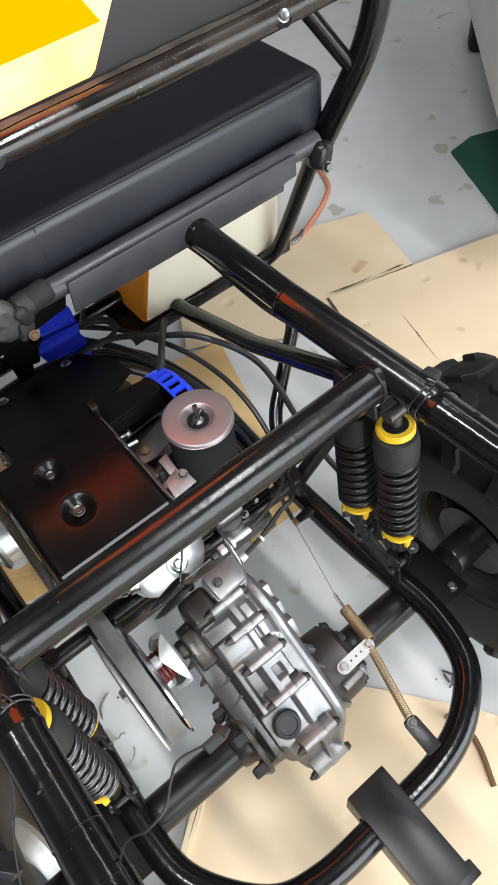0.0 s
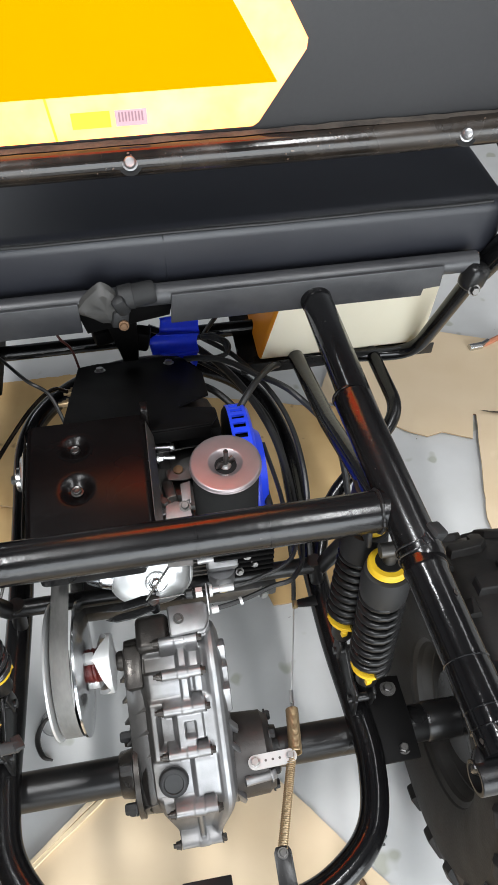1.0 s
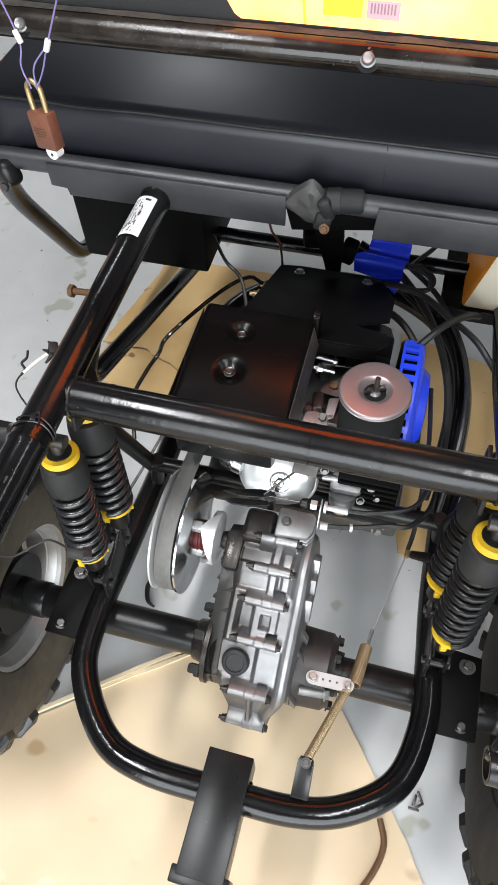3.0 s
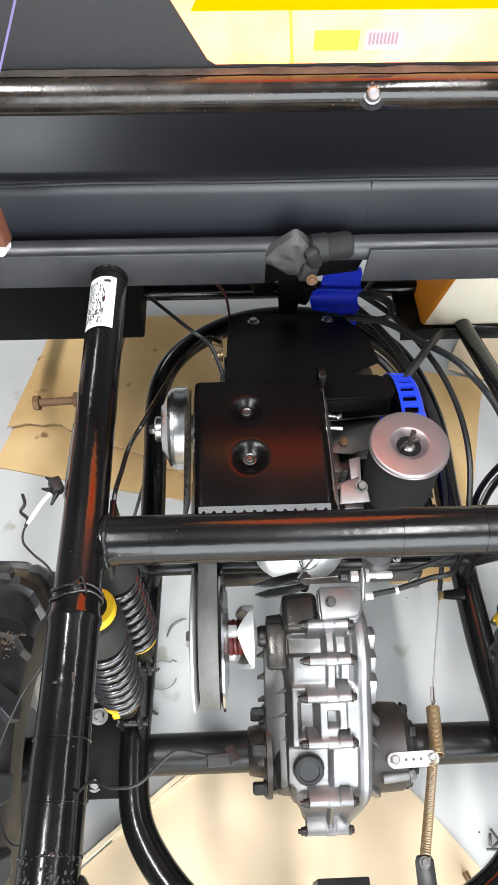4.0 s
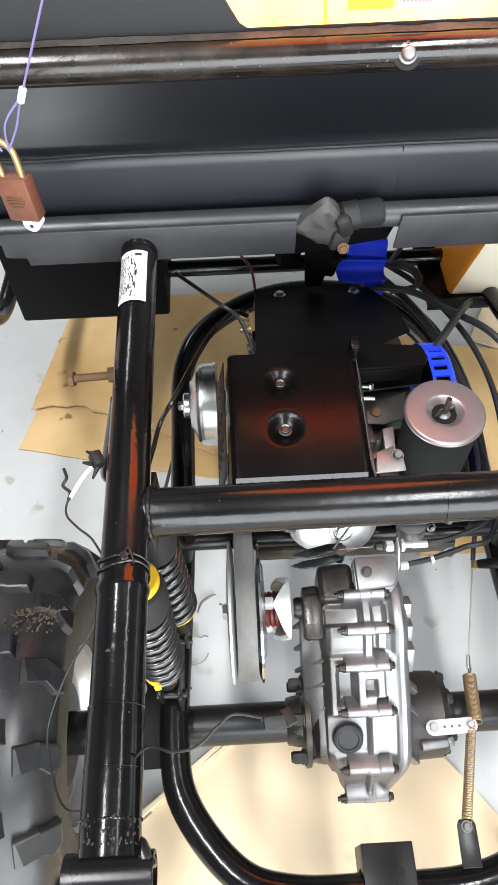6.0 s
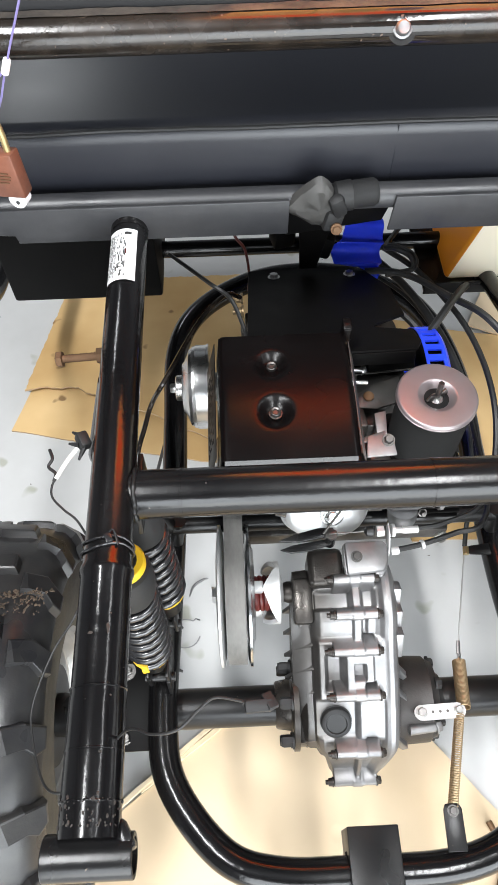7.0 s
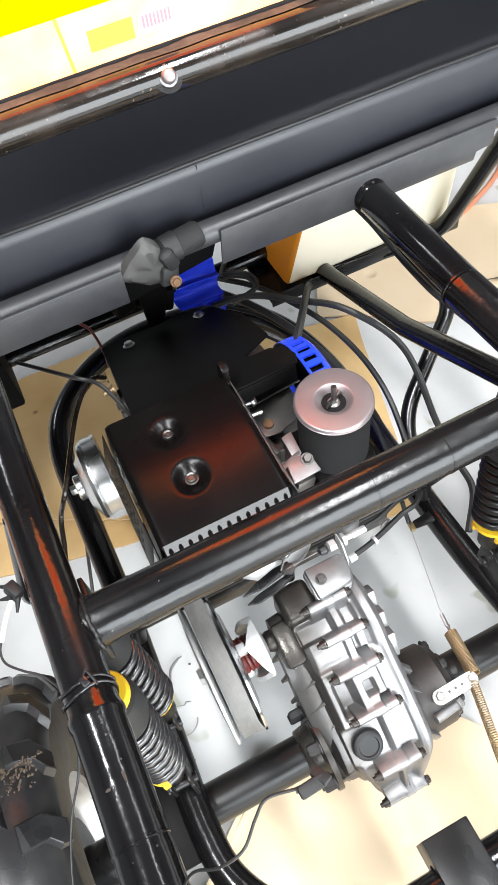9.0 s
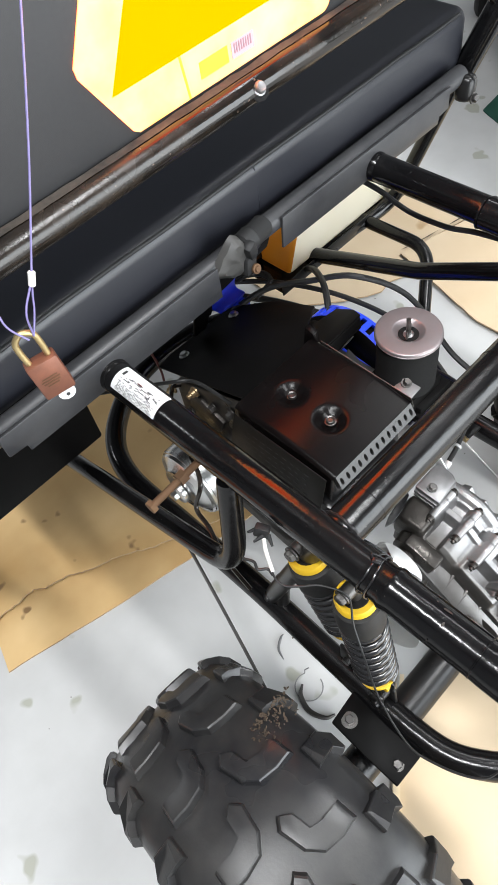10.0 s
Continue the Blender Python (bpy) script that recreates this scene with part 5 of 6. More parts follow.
bolt(bm, c + e * 0.019 + Vector((0.008, 0, 0)), e, 0.0075, 0.006)
part("cover_bolt", bm, STEEL, cover)
bm = B()
lathe(bm, (-0.066, -0.232, 0.448), (-1, 0.28, 0.10), [(0, 0.020), (0.014, 0.021), (0.015, 0.0175), (0.018, 0.0175), (0.019, 0.0205), (0.036, 0.018), (0.037, 0.015), (0.058, 0.013)], 24)
part("exhaust_stub", bm, CHROME, engine, "ringed bright exhaust stub")
# muffler below the heat shield
bm = B()
block(bm, (-0.072, -0.185, 0.565), (0.148, 0.150, 0.105), bev=0.016, seg=3)
block(bm, (-0.086, -0.228, 0.530), (0.140, 0.080, 0.060), bev=0.008)
part("muffler", bm, SATIN, engine, "black muffler box")
# heat shield: dished bolt seats, perforated rear lip, folded sides
bm = B()
nx, ny = 40, 42
x0, x1, y0, y1 = -0.148, 0.004, -0.268, -0.102
grid = []
seats = ((-0.086, -0.211), (-0.087, -0.147))
for j in range(ny + 1):
    row = []
    for i in range(nx + 1):
        x, y = x0 + (x1 - x0) * i / nx, y0 + (y1 - y0) * j / ny
        z = 0.6345 + 0.048 * (y + 0.185) - 0.0060 * ((y + 0.185) / 0.083) ** 2
        for sx, sy in seats:
            r = math.hypot(x - sx, y - sy)
            z -= 0.0075 * max(0.0, min(1.0, (0.021 - r) / 0.012))
        edge = min(x - x0, x1 - x, y - y0 + 0.02, y1 - y + 0.01)
        z -= 0.004 * max(0.0, 1 - edge / 0.006) ** 2
        row.append(bm.verts.new((x, y, z)))
    grid.append(row)
for j in range(ny):
    for i in range(nx):
        bm.faces.new((grid[j][i], grid[j][i + 1], grid[j + 1][i + 1], grid[j + 1][i]))
for col, s in ((0, -1), (nx, 1)):
    low = [bm.verts.new(grid[j][col].co + Vector((s * 0.004, 0, -0.040))) for j in range(ny + 1)]
    for j in range(ny):
        bm.faces.new((grid[j][col], grid[j + 1][col], low[j + 1], low[j]))
low = [bm.verts.new(grid[ny][i].co + Vector((0, 0.010, -0.030))) for i in range(nx + 1)]
for i in range(nx):
    bm.faces.new((grid[ny][i], grid[ny][i + 1], low[i + 1], low[i]))
shield = part("heat_shield", bm, SHIELD, engine, "black enamelled heat shield with two dished bolts")
for sx, sy in seats:
    bm = B()
    lathe(bm, (sx, sy, 0.6262), (0, 0, 1), [(0, 0.0078), (0.0012, 0.0078), (0.0014, 0.0062), (0.0052, 0.0060), (0.0058, 0.0052), (0.0050, 0.0034), (0.0036, 0.0030)], 12)
    part("shield_bolt", bm, GUNMETAL, shield)
bm = B()
# lip with a row of slots
yl, zt, zb = -0.2685, 0.6240, 0.607
n = 13
wide = (x1 - x0 - 0.008) / n
for k in range(n):
    a = x0 + 0.004 + wide * k
    for m in range(8):
        ring = []
        for e in (m, (m + 1) % 8):
            c, s = math.cos(math.pi * e / 4), math.sin(math.pi * e / 4)
            k1 = max(abs(c), abs(s))
            ring.append(((0.5 + 0.5 * c / k1, 0.5 + 0.5 * s / k1), (0.5 + 0.23 * c, 0.54 + 0.28 * s)))
        q = [ring[0][0], ring[1][0], ring[1][1], ring[0][1]]
        bm.faces.new([bm.verts.new((a + u * wide, yl - 0.010 * w, zt - (zt - zb) * w)) for u, w in q])
bmesh.ops.remove_doubles(bm, verts=bm.verts[:], dist=0.00005)
part("slotted_lip", bm, LIP, shield, "glossy lip with a row of oval slots")
# dark strip added so that the slots read as shaded holes
bm = B()
prism(bm, [(x0 + 0.003, yl + 0.002, 0.621), (x1 - 0.003, yl + 0.002, 0.621), (x1 - 0.003, yl - 0.004, 0.604), (x0 + 0.003, yl - 0.004, 0.604)], (0, 0.002, 0))
part("dark_backing", bm, MATTE, shield, "black strip standing in for shade behind the slots")
bm = B()
prism(bm, [(0.0045, -0.266, 0.6265), (0.0045, -0.116, 0.6335), (0.0125, -0.120, 0.604), (0.0125, -0.266, 0.599)], (0.0008, 0, 0.0002))
part("side_lip", bm, ALLOY_DARK, shield, "bright folded edge of the shield")
bm = B()
prism(bm, [(-0.1525, -0.262, 0.622), (-0.1525, -0.105, 0.624), (-0.1640, -0.098, 0.560), (-0.1640, -0.258, 0.556)], (-0.0012, 0, 0), bev=0.0004)
guard = part("side_guard", bm, SIDE_PLATE, shield, "dark sheet guard down the shield's side")
bm = B()
for j in range(5):
    for k in range(9):
        y, z = -0.232 + 0.0125 * k + 0.003 * (j % 2), 0.608 - 0.009 * j
        w = 0.003 + 0.005 * random.random()
        block(bm, (-0.1542 - (0.622 - z) * 0.18, y, z), (0.0006, w, 0.0010), (0, 10, 0))
tagged(part("stamped_mark", bm, SATIN, guard, "rows of small stamped marks"), kind="stuff")
# black bracket plate in front of it
bm = B()
def plate_z(y):
    return 0.497 + (0.126 - y) * 0.455


prism(bm, [(x, y, plate_z(y)) for x, y in ((-0.104, 0.148), (-0.072, 0.156), (0.060, 0.156), (0.076, 0.128), (0.099, 0.070), (0.099, -0.018), (0.052, -0.046), (0.052, -0.053), (0.099, -0.062), (0.103, -0.092), (0.094, -0.112), (0.006, -0.114), (0.002, -0.095), (-0.113, -0.095))], (0, 0.0012, 0.003), bev=0.0008)
prism(bm, [(0.008, -0.115, plate_z(-0.112)), (0.092, -0.113, plate_z(-0.112)), (0.092, -0.115, plate_z(-0.112) - 0.020), (0.008, -0.117, plate_z(-0.112) - 0.020)], (0, 0.0018, 0), bev=0.0005)
bracket = part("bracket_plate", bm, MATTE, engine, "black sheet bracket with two bolts")
for x in (-0.066, 0.048):
    bm = B()
    bolt(bm, (x, 0.123, plate_z(0.123) + 0.0035), (0, 0.42, 1), 0.0068, 0.006)
    part("bracket_bolt", bm, STEEL, bracket)
bm = B()
prism(bm, [(0.000, -0.085, 0.600), (0.000, -0.112, 0.600), (0.000, -0.108, 0.644), (0.000, -0.092, 0.648)], (0.010, 0, 0), bev=0.002)
part("upright_tab", bm, SHIELD, engine)
# air filter
bm = B()
FC = Vector((0.1005, -0.190, 0.0))
lathe(bm, FC + Vector((0, 0, 0.522)), (0, 0, 1), [(0, 0.041), (0.002, 0.0435), (0.0905, 0.0435), (0.0915, 0.042)], 48)
filt = part("air_filter", bm, FOAM, engine, "round black foam air filter")
bm = B()
lathe(bm, FC + Vector((0, 0, 0.612)), (0, 0, 1), [(0, 0.0455), (0.002, 0.0468), (0.0032, 0.0468), (0.0036, 0.0460), (0.0042, 0.0466), (0.0065, 0.0464), (0.0080, 0.0452), (0.0084, 0.0440), (0.0085, 0.0430), (0.0086, 0.0300), (0.0086, 0.0235), (0.0085, 0.0225), (0.0080, 0.0216), (0.0074, 0.0206), (0.0040, 0.0168), (-0.0005, 0.0125), (-0.0010, 0.004)], 64)
part("filter_lid", bm, LID, filt, "shiny tinplate filter lid")
bm = B()
lathe(bm, FC + Vector((0, 0, 0.6095)), (0, 0, 1), [(0, 0.0125), (0.0016, 0.0125), (0.0022, 0.0085), (0.0055, 0.0070), (0.0075, 0.0050)], 20, mi=2)
rod(bm, FC + Vector((0, 0, 0.611)), FC + Vector((0.001, 0.002, 0.640)), 0.0032, seg=12, mi=1)
for s in (-1, 1):
    block(bm, FC + Vector((0.0075 * s, 0.0035 * s, 0.6195)), (0.010, 0.0035, 0.010), (0, -28 * s, 26), 0.0012, mi=1)
part("wing_nut", bm, [BOOT, GUNMETAL, STEEL], filt, "wing nut on a threaded stud")
bm = B()
block(bm, (0.10, -0.185, 0.505), (0.085, 0.085, 0.034), bev=0.008)
block(bm, (0.115, -0.215, 0.455), (0.075, 0.045, 0.095), bev=0.006)
base = part("filter_base", bm, MATTE, engine, "ribbed black plastic intake body")
for k in range(6):
    bm = B()
    block(bm, (0.115, -0.225, 0.425 + 0.013 * k), (0.085, 0.050, 0.0045), (0, 0, 0), 0.001)
    part("cooling_rib", bm, MATTE, base)
# carburettor, links and small hardware
bm = B()
block(bm, (0.085, -0.236, 0.455), (0.046, 0.030, 0.034), (20, 0, 0), 0.007)
lathe(bm, (0.082, -0.246, 0.446), (0, -0.3, -1), [(0, 0.019), (0.004, 0.020), (0.016, 0.019), (0.03, 0.015)], 22)
rod(bm, (0.050, -0.240, 0.468), (0.118, -0.236, 0.468), 0.0055, seg=12)
carb = part("carburettor", bm, ALLOY, engine, "cast grey carburettor")
bm = B()
lathe(bm, (0.082, -0.250, 0.418), (0, -0.2, -1), [(0, 0.015), (0.006, 0.016), (0.010, 0.010)], 18)
part("float_bowl", bm, BRASS, carb)
bm = B()
bolt(bm, (0.140, -0.262, 0.390), (0.3, -1, 0.2), 0.007, 0.008)
part("bowl_bolt", bm, STEEL, engine)
for x, y, z in ((0.052, -0.240, 0.485), (0.108, -0.250, 0.440), (0.130, -0.246, 0.450), (0.120, -0.244, 0.470)):
    bm = B()
    bolt(bm, (x, y, z), (0.2, -1, 0.7), 0.0045, 0.006)
    part("fastener", bm, GUNMETAL, engine)
bm = B()
rod(bm, (0.008, -0.098, 0.556), (0.034, -0.098, 0.552), 0.0034, seg=12)
bolt(bm, (0.034, -0.098, 0.552), (1, 0, 0), 0.005, 0.005)
part("governor_bolt", bm, STEEL, engine)
bm = B()
rod(bm, (0.008, -0.118, 0.556), (0.038, -0.118, 0.552), 0.0030, seg=12)
bolt(bm, (0.014, -0.118, 0.555), (1, 0, 0), 0.0055, 0.008)
part("governor_bolt", bm, STEEL, engine)
bm = B()
prism(bm, [(0.022, -0.128, 0.536), (0.046, -0.112, 0.534), (0.086, -0.094, 0.530), (0.076, -0.136, 0.528), (0.050, -0.146, 0.532), (0.024, -0.146, 0.536)], (0, 0, 0.0025), bev=0.0007)
arm = part("governor_arm", bm, GUNMETAL, engine, "dark sheet governor arm")
bm = B()
lathe(bm, (0.040, -0.130, 0.537), (0, 0, 1), [(0, 0.007), (0.003, 0.007), (0.004, 0.004)], 14)
part("arm_rivet", bm, RUST, arm)
bm = B()
rod(bm, (0.016, -0.100, 0.545), (0.108, -0.086, 0.535), 0.0014, seg=6)
part("governor_link", bm, GUNMETAL, engine)
for x, y, z, sx, sy, sz, t in ((0.024, -0.165, 0.520, 0.016, 0.030, 0.05, 10), (0.034, -0.150, 0.495, 0.030, 0.02, 0.05, -15), (0.022, -0.085, 0.52, 0.018, 0.022, 0.05, 0)):
    bm = B()
    block(bm, (x, y, z), (sx, sy, sz), (0, 0, t), 0.004)
    part("intake_stay", bm, GUNMETAL, engine)
bm = B()
block(bm, (0.036, -0.222, 0.535), (0.030, 0.026, 0.03), (0, 15, 10), 0.006)
bolt(bm, (0.040, -0.214, 0.552), (0, -0.3, 1), 0.006, 0.006)
part("spring_bracket", bm, GUNMETAL, engine)
bm = B()
prism(bm, [(0.015, -0.252, 0.590), (0.050, -0.250, 0.590), (0.048, -0.226, 0.592), (0.030, -0.222, 0.592), (0.019, -0.226, 0.592)], (0, 0, 0.003), bev=0.001)
lift = part("lift_bracket", bm, ALLOY, engine, "bright lifting bracket beside the shield")
bm = B()
bolt(bm, (0.042, -0.232, 0.595), (0, -0.3, 1), 0.0055, 0.007)
part("bracket_bolt", bm, GUNMETAL, lift)
bm = B()
prism(bm, [(0.010, -0.262, 0.500), (0.044, -0.262, 0.496), (0.046, -0.205, 0.512), (0.030, -0.178, 0.520), (0.010, -0.186, 0.518)], (0, 0, 0.002), bev=0.0006)
part("intake_flange", bm, ALLOY_DARK, engine, "dull intake flange plate")
bm = B()
prism(bm, [(0.008, -0.212, 0.548), (0.050, -0.200, 0.552), (0.050, -0.193, 0.552), (0.008, -0.204, 0.548)], (0, 0, 0.003), bev=0.0008)
prism(bm, [(0.040, -0.201, 0.550), (0.052, -0.198, 0.552), (0.054, -0.166, 0.556), (0.040, -0.168, 0.554)], (0, 0, 0.002), bev=0.0006)
part("choke_clamp", bm, ALLOY, engine, "dull folded clamp strap")
bm = B()
bolt(bm, (0.016, -0.192, 0.548), (0, -0.1, 1), 0.0065, 0.010)
part("clamp_bolt", bm, GUNMETAL, engine)
# blue starter housing with vent slots
bm = B()
yc, zc, rr = -0.062, 0.425, 0.108
xs0, xs1 = 0.126, 0.154
n = 44
for k in range(n):
    a0, a1 = math.pi * (k / n) * 1.25 - 0.4, math.pi * ((k + 1) / n) * 1.25 - 0.4
    gap = k % 2 == 1 and 6 < k < 38
    for u0, u1, keep in ((0.0, 0.16, True), (0.16, 0.84, not gap), (0.84, 1.0, True)):
        if keep:
            q = [(xs0 + (xs1 - xs0) * u, a) for u, a in ((u0, a0), (u1, a0), (u1, a1), (u0, a1))]
            lo = [bm.verts.new((x, yc + math.cos(a) * (rr - 0.004), zc + math.sin(a) * (rr - 0.004))) for x, a in q]
            hi = [bm.verts.new((x, yc + math.cos(a) * rr, zc + math.sin(a) * rr)) for x, a in q]
            bm.faces.new(hi)
            for i in range(4):
                bm.faces.new((lo[i], lo[(i + 1) % 4], hi[(i + 1) % 4], hi[i]))
lathe(bm, (xs1 - 0.001, yc, zc), (1, 0, 0), [(0, rr), (0.006, rr - 0.006), (0.010, 0.07), (0.022, 0.06), (0.026, 0.02)], 44)
part("starter_housing", bm, BLUE, engine, "blue slotted recoil starter housing")
bm = B()
lathe(bm, (0.127, yc, zc), (1, 0, 0), [(0, rr - 0.012), (0.030, rr - 0.012)], 40)
# the housing's left face is black, its shade put into the colour
lathe(bm, (xs0, yc, zc), (-1, 0, 0), [(0, rr - 0.001), (0.004, rr - 0.006), (0.006, 0.06)], 44)
part("fan_drum", bm, MATTE, engine)
bm = B()
block(bm, (0.078, -0.120, 0.462), (0.070, 0.180, 0.05), (6, 6, 0), 0.008)
part("blower_cover", bm, BLUE, engine, "glossy blue blower cover")
# dark block added to hide the cardboard seen through the plate's notch
bm = B()
block(bm, (0.078, -0.040, 0.520), (0.065, 0.080, 0.030), (-24, 0, 0), 0.006)
part("inner_shroud", bm, MATTE, engine, "black filler block below the bracket plate")
# corrugated blue plastic flap: left and right ends of a few rows, then rounded folds between them
FLAP = [((0.041, 0.180, 0.552), (0.106, 0.206, 0.534)), ((0.041, 0.163, 0.538), (0.110, 0.184, 0.513)), ((0.022, 0.149, 0.537), (0.104, 0.174, 0.510)),
        ((0.022, 0.128, 0.519), (0.102, 0.154, 0.494)), ((0.064, 0.139, 0.502), (0.101, 0.149, 0.489)), ((0.090, 0.134, 0.482), (0.096, 0.132, 0.479))]
bm = B()
rows = []
for j in range(41):
    q = j / 40 * (len(FLAP) - 1)
    k = min(int(q), len(FLAP) - 2)
    a, b = (Vector(FLAP[k][i]).lerp(Vector(FLAP[k + 1][i]), q - k) for i in (0, 1))
    lift = 0.0055 * math.sin(q * 4.4 + 0.6)
    rows.append([bm.verts.new(a.lerp(b, i / 10) + Vector((0.25, -0.62, 0.74)) * (lift + 0.002 * math.sin(i * 0.5))) for i in range(11)])
for a, b in zip(rows, rows[1:]):
    for i in range(10):
        bm.faces.new((a[i], a[i + 1], b[i + 1], b[i]))
bmesh.ops.solidify(bm, geom=bm.faces[:], thickness=0.002)
part("blue_flap", bm, BLUE, engine, "folded blue plastic flap", 50)
# fan-shaped black lever behind the gearbox
for z, outline in ((0.448, ((-0.084, -0.290), (-0.060, -0.280), (-0.032, -0.272), (-0.012, -0.271), (-0.014, -0.282), (-0.034, -0.286), (-0.058, -0.291))),
                   (0.441, ((-0.082, -0.299), (-0.066, -0.293), (-0.040, -0.288), (-0.012, -0.282), (-0.016, -0.291), (-0.044, -0.300), (-0.068, -0.303)))):
    bm = B()
    prism(bm, [(x, y, z - 0.10 * (x + 0.016)) for x, y in outline], (0.0, 0.0008, 0.0020), bev=0.0006)
    part("shift_lever", bm, SATIN, gearbox, "thin black feather-shaped lever")
bm = B()
rod(bm, (-0.016, -0.281, 0.425), (-0.016, -0.281, 0.452), 0.007, seg=16)
sweep(bm, [(-0.026, -0.280, 0.453), (-0.010, -0.262, 0.458), (0.010, -0.240, 0.466)], 0.0017, 8, mi=1)
sweep(bm, [(-0.018, -0.281, 0.454), (0.030, -0.279, 0.453)], 0.0008, 6, mi=1)
lathe(bm, (-0.016, -0.281, 0.450), (0, 0, 1), [(0, 0.0085), (0.003, 0.0085), (0.0035, 0.005)], 6, mi=1)
part("lever_pivot", bm, [SATIN, GUNMETAL], gearbox)


# ---- cables ----
def cable(name, pts, r, mat, label, n=8, category="cable", ends=()):
    bm = B()
    sweep(bm, smooth_path(pts, n), r, 8)
    for p, q, er in ends:
        rod(bm, p, q, er, seg=12, mi=1)
    ob = part(name, bm, [mat, STEEL])
    return tagged(ob, label, category)


bm = B()
lathe(bm, (0.026, -0.279, 0.452), (1, 0, 0), [(0, 0.002), (0.003, 0.0065), (0.011, 0.0075), (0.013, 0.005)], 14)
lathe(bm, (0.042, -0.279, 0.452), (1, 0, 0), [(0, 0.0075), (0.009, 0.0075)], 6, mi=1)
lathe(bm, (0.061, -0.279, 0.452), (1, 0, 0), [(0, 0.0085), (0.004, 0.0085), (0.0045, 0.004), (0.014, 0.004), (0.0145, 0.0050), (0.034, 0.0048)], 16, mi=1)
sweep(bm, smooth_path([(0.09, -0.278, 0.452), (0.133, -0.270, 0.450), (0.187, -0.241, 0.448), (0.205, -0.15, 0.43), (0.21, 0.02, 0.40), (0.16, 0.14, 0.42), (0.06, 0.2, 0.46)], 8), 0.0034, 8)
tagged(part("shift_cable", bm, [CABLE, ZINC]), "thin black shift cable with bright threaded end", "cable")
bm = B()
lathe(bm, (0.0605, -0.299, 0.432), (1, 0.1, 0), [(0, 0.0055), (0.010, 0.0055), (0.0105, 0.0035)], 14, mi=1)
lathe(bm, (0.101, -0.291, 0.430), (1, 0.2, 0), [(0, 0.0062), (0.004, 0.0062)], 12, mi=1)
sweep(bm, smooth_path([(0.07, -0.297, 0.432), (0.103, -0.290, 0.430), (0.150, -0.276, 0.430), (0.188, -0.262, 0.428), (0.215, -0.18, 0.40), (0.215, 0.06, 0.39), (0.14, 0.18, 0.42)], 8), 0.0038, 8)
tagged(part("shift_cable", bm, [CABLE, ZINC]), "thin black shift cable with bright threaded end", "cable")
cable("fuel_hose", [(0.112, -0.075, 0.470), (0.124, -0.045, 0.486), (0.138, -0.014, 0.500), (0.176, 0.032, 0.520), (0.212, 0.085, 0.500), (0.238, 0.130, 0.462), (0.248, 0.165, 0.430)], 0.0058, CABLE, "black rubber fuel hose to the tank", category="hose")
cable("wiring_loom", [(0.02, 0.22, 0.50), (0.09, 0.20, 0.47), (0.16, 0.13, 0.44), (0.205, 0.02, 0.42), (0.215, -0.10, 0.41), (0.20, -0.2, 0.40)], 0.0065, CABLE, "bundle of black wiring beside the engine")
cable("wiring_loom", [(0.10, 0.19, 0.50), (0.17, 0.14, 0.475), (0.225, 0.03, 0.46), (0.235, -0.10, 0.45), (0.222, -0.22, 0.38)], 0.0045, CABLE, "bundle of black wiring beside the engine")
cable("wiring_loom", [(0.06, 0.14, 0.49), (0.105, 0.129, 0.50), (0.145, 0.114, 0.50), (0.188, 0.076, 0.50), (0.242, 0.022, 0.50), (0.30, -0.05, 0.45), (0.31, -0.14, 0.36), (0.306, -0.207, 0.340), (0.301, -0.252, 0.330), (0.262, -0.300, 0.315)], 0.0052, CABLE, "black cable looping past the stay")
cable("wiring_loom", [(0.150, 0.250, 0.50), (0.143, 0.225, 0.505), (0.113, 0.183, 0.500), (0.124, 0.172, 0.505), (0.145, 0.162, 0.500), (0.150, 0.145, 0.500), (0.144, 0.130, 0.500), (0.105, 0.126, 0.495)], 0.0042, CABLE, "short black lead behind the blue flap")
cable("wiring_loom", [(0.156, 0.255, 0.50), (0.147, 0.228, 0.508), (0.117, 0.186, 0.503), (0.128, 0.175, 0.508), (0.150, 0.164, 0.503), (0.155, 0.145, 0.503), (0.148, 0.128, 0.503)], 0.0028, CABLE, "short black lead behind the blue flap")
cable("wiring_loom", [(0.02, 0.10, 0.47), (0.07, 0.10, 0.475), (0.115, 0.07, 0.48), (0.150, 0.02, 0.47), (0.165, -0.05, 0.45), (0.175, -0.15, 0.42)], 0.0060, CABLE, "bundle of black wiring beside the engine")
cable("brake_cable", [(-0.22, 0.14, 0.54), (-0.16, 0.02, 0.60), (-0.13, 0.0, 0.585), (-0.11, -0.04, 0.55)], 0.0028, CABLE, "thin black lead to the engine")
cable("lead_wire", [(-0.140, 0.19, 0.59), (-0.123, 0.155, 0.558), (-0.108, 0.154, 0.530), (-0.102, 0.150, 0.480), (-0.104, 0.148, 0.45)], 0.0022, RED, "thin dark red wire by the seat rail")
cable("lead_wire", [(-0.118, 0.075, 0.512), (-0.139, 0.064, 0.530), (-0.175, 0.017, 0.532), (-0.222, -0.088, 0.535), (-0.245, -0.093, 0.490), (-0.254, -0.128, 0.485), (-0.266, -0.166, 0.460), (-0.262, -0.20, 0.40)], 0.0034, DUSTY, "brown sheathed cable running from the bracket past the frame loop")
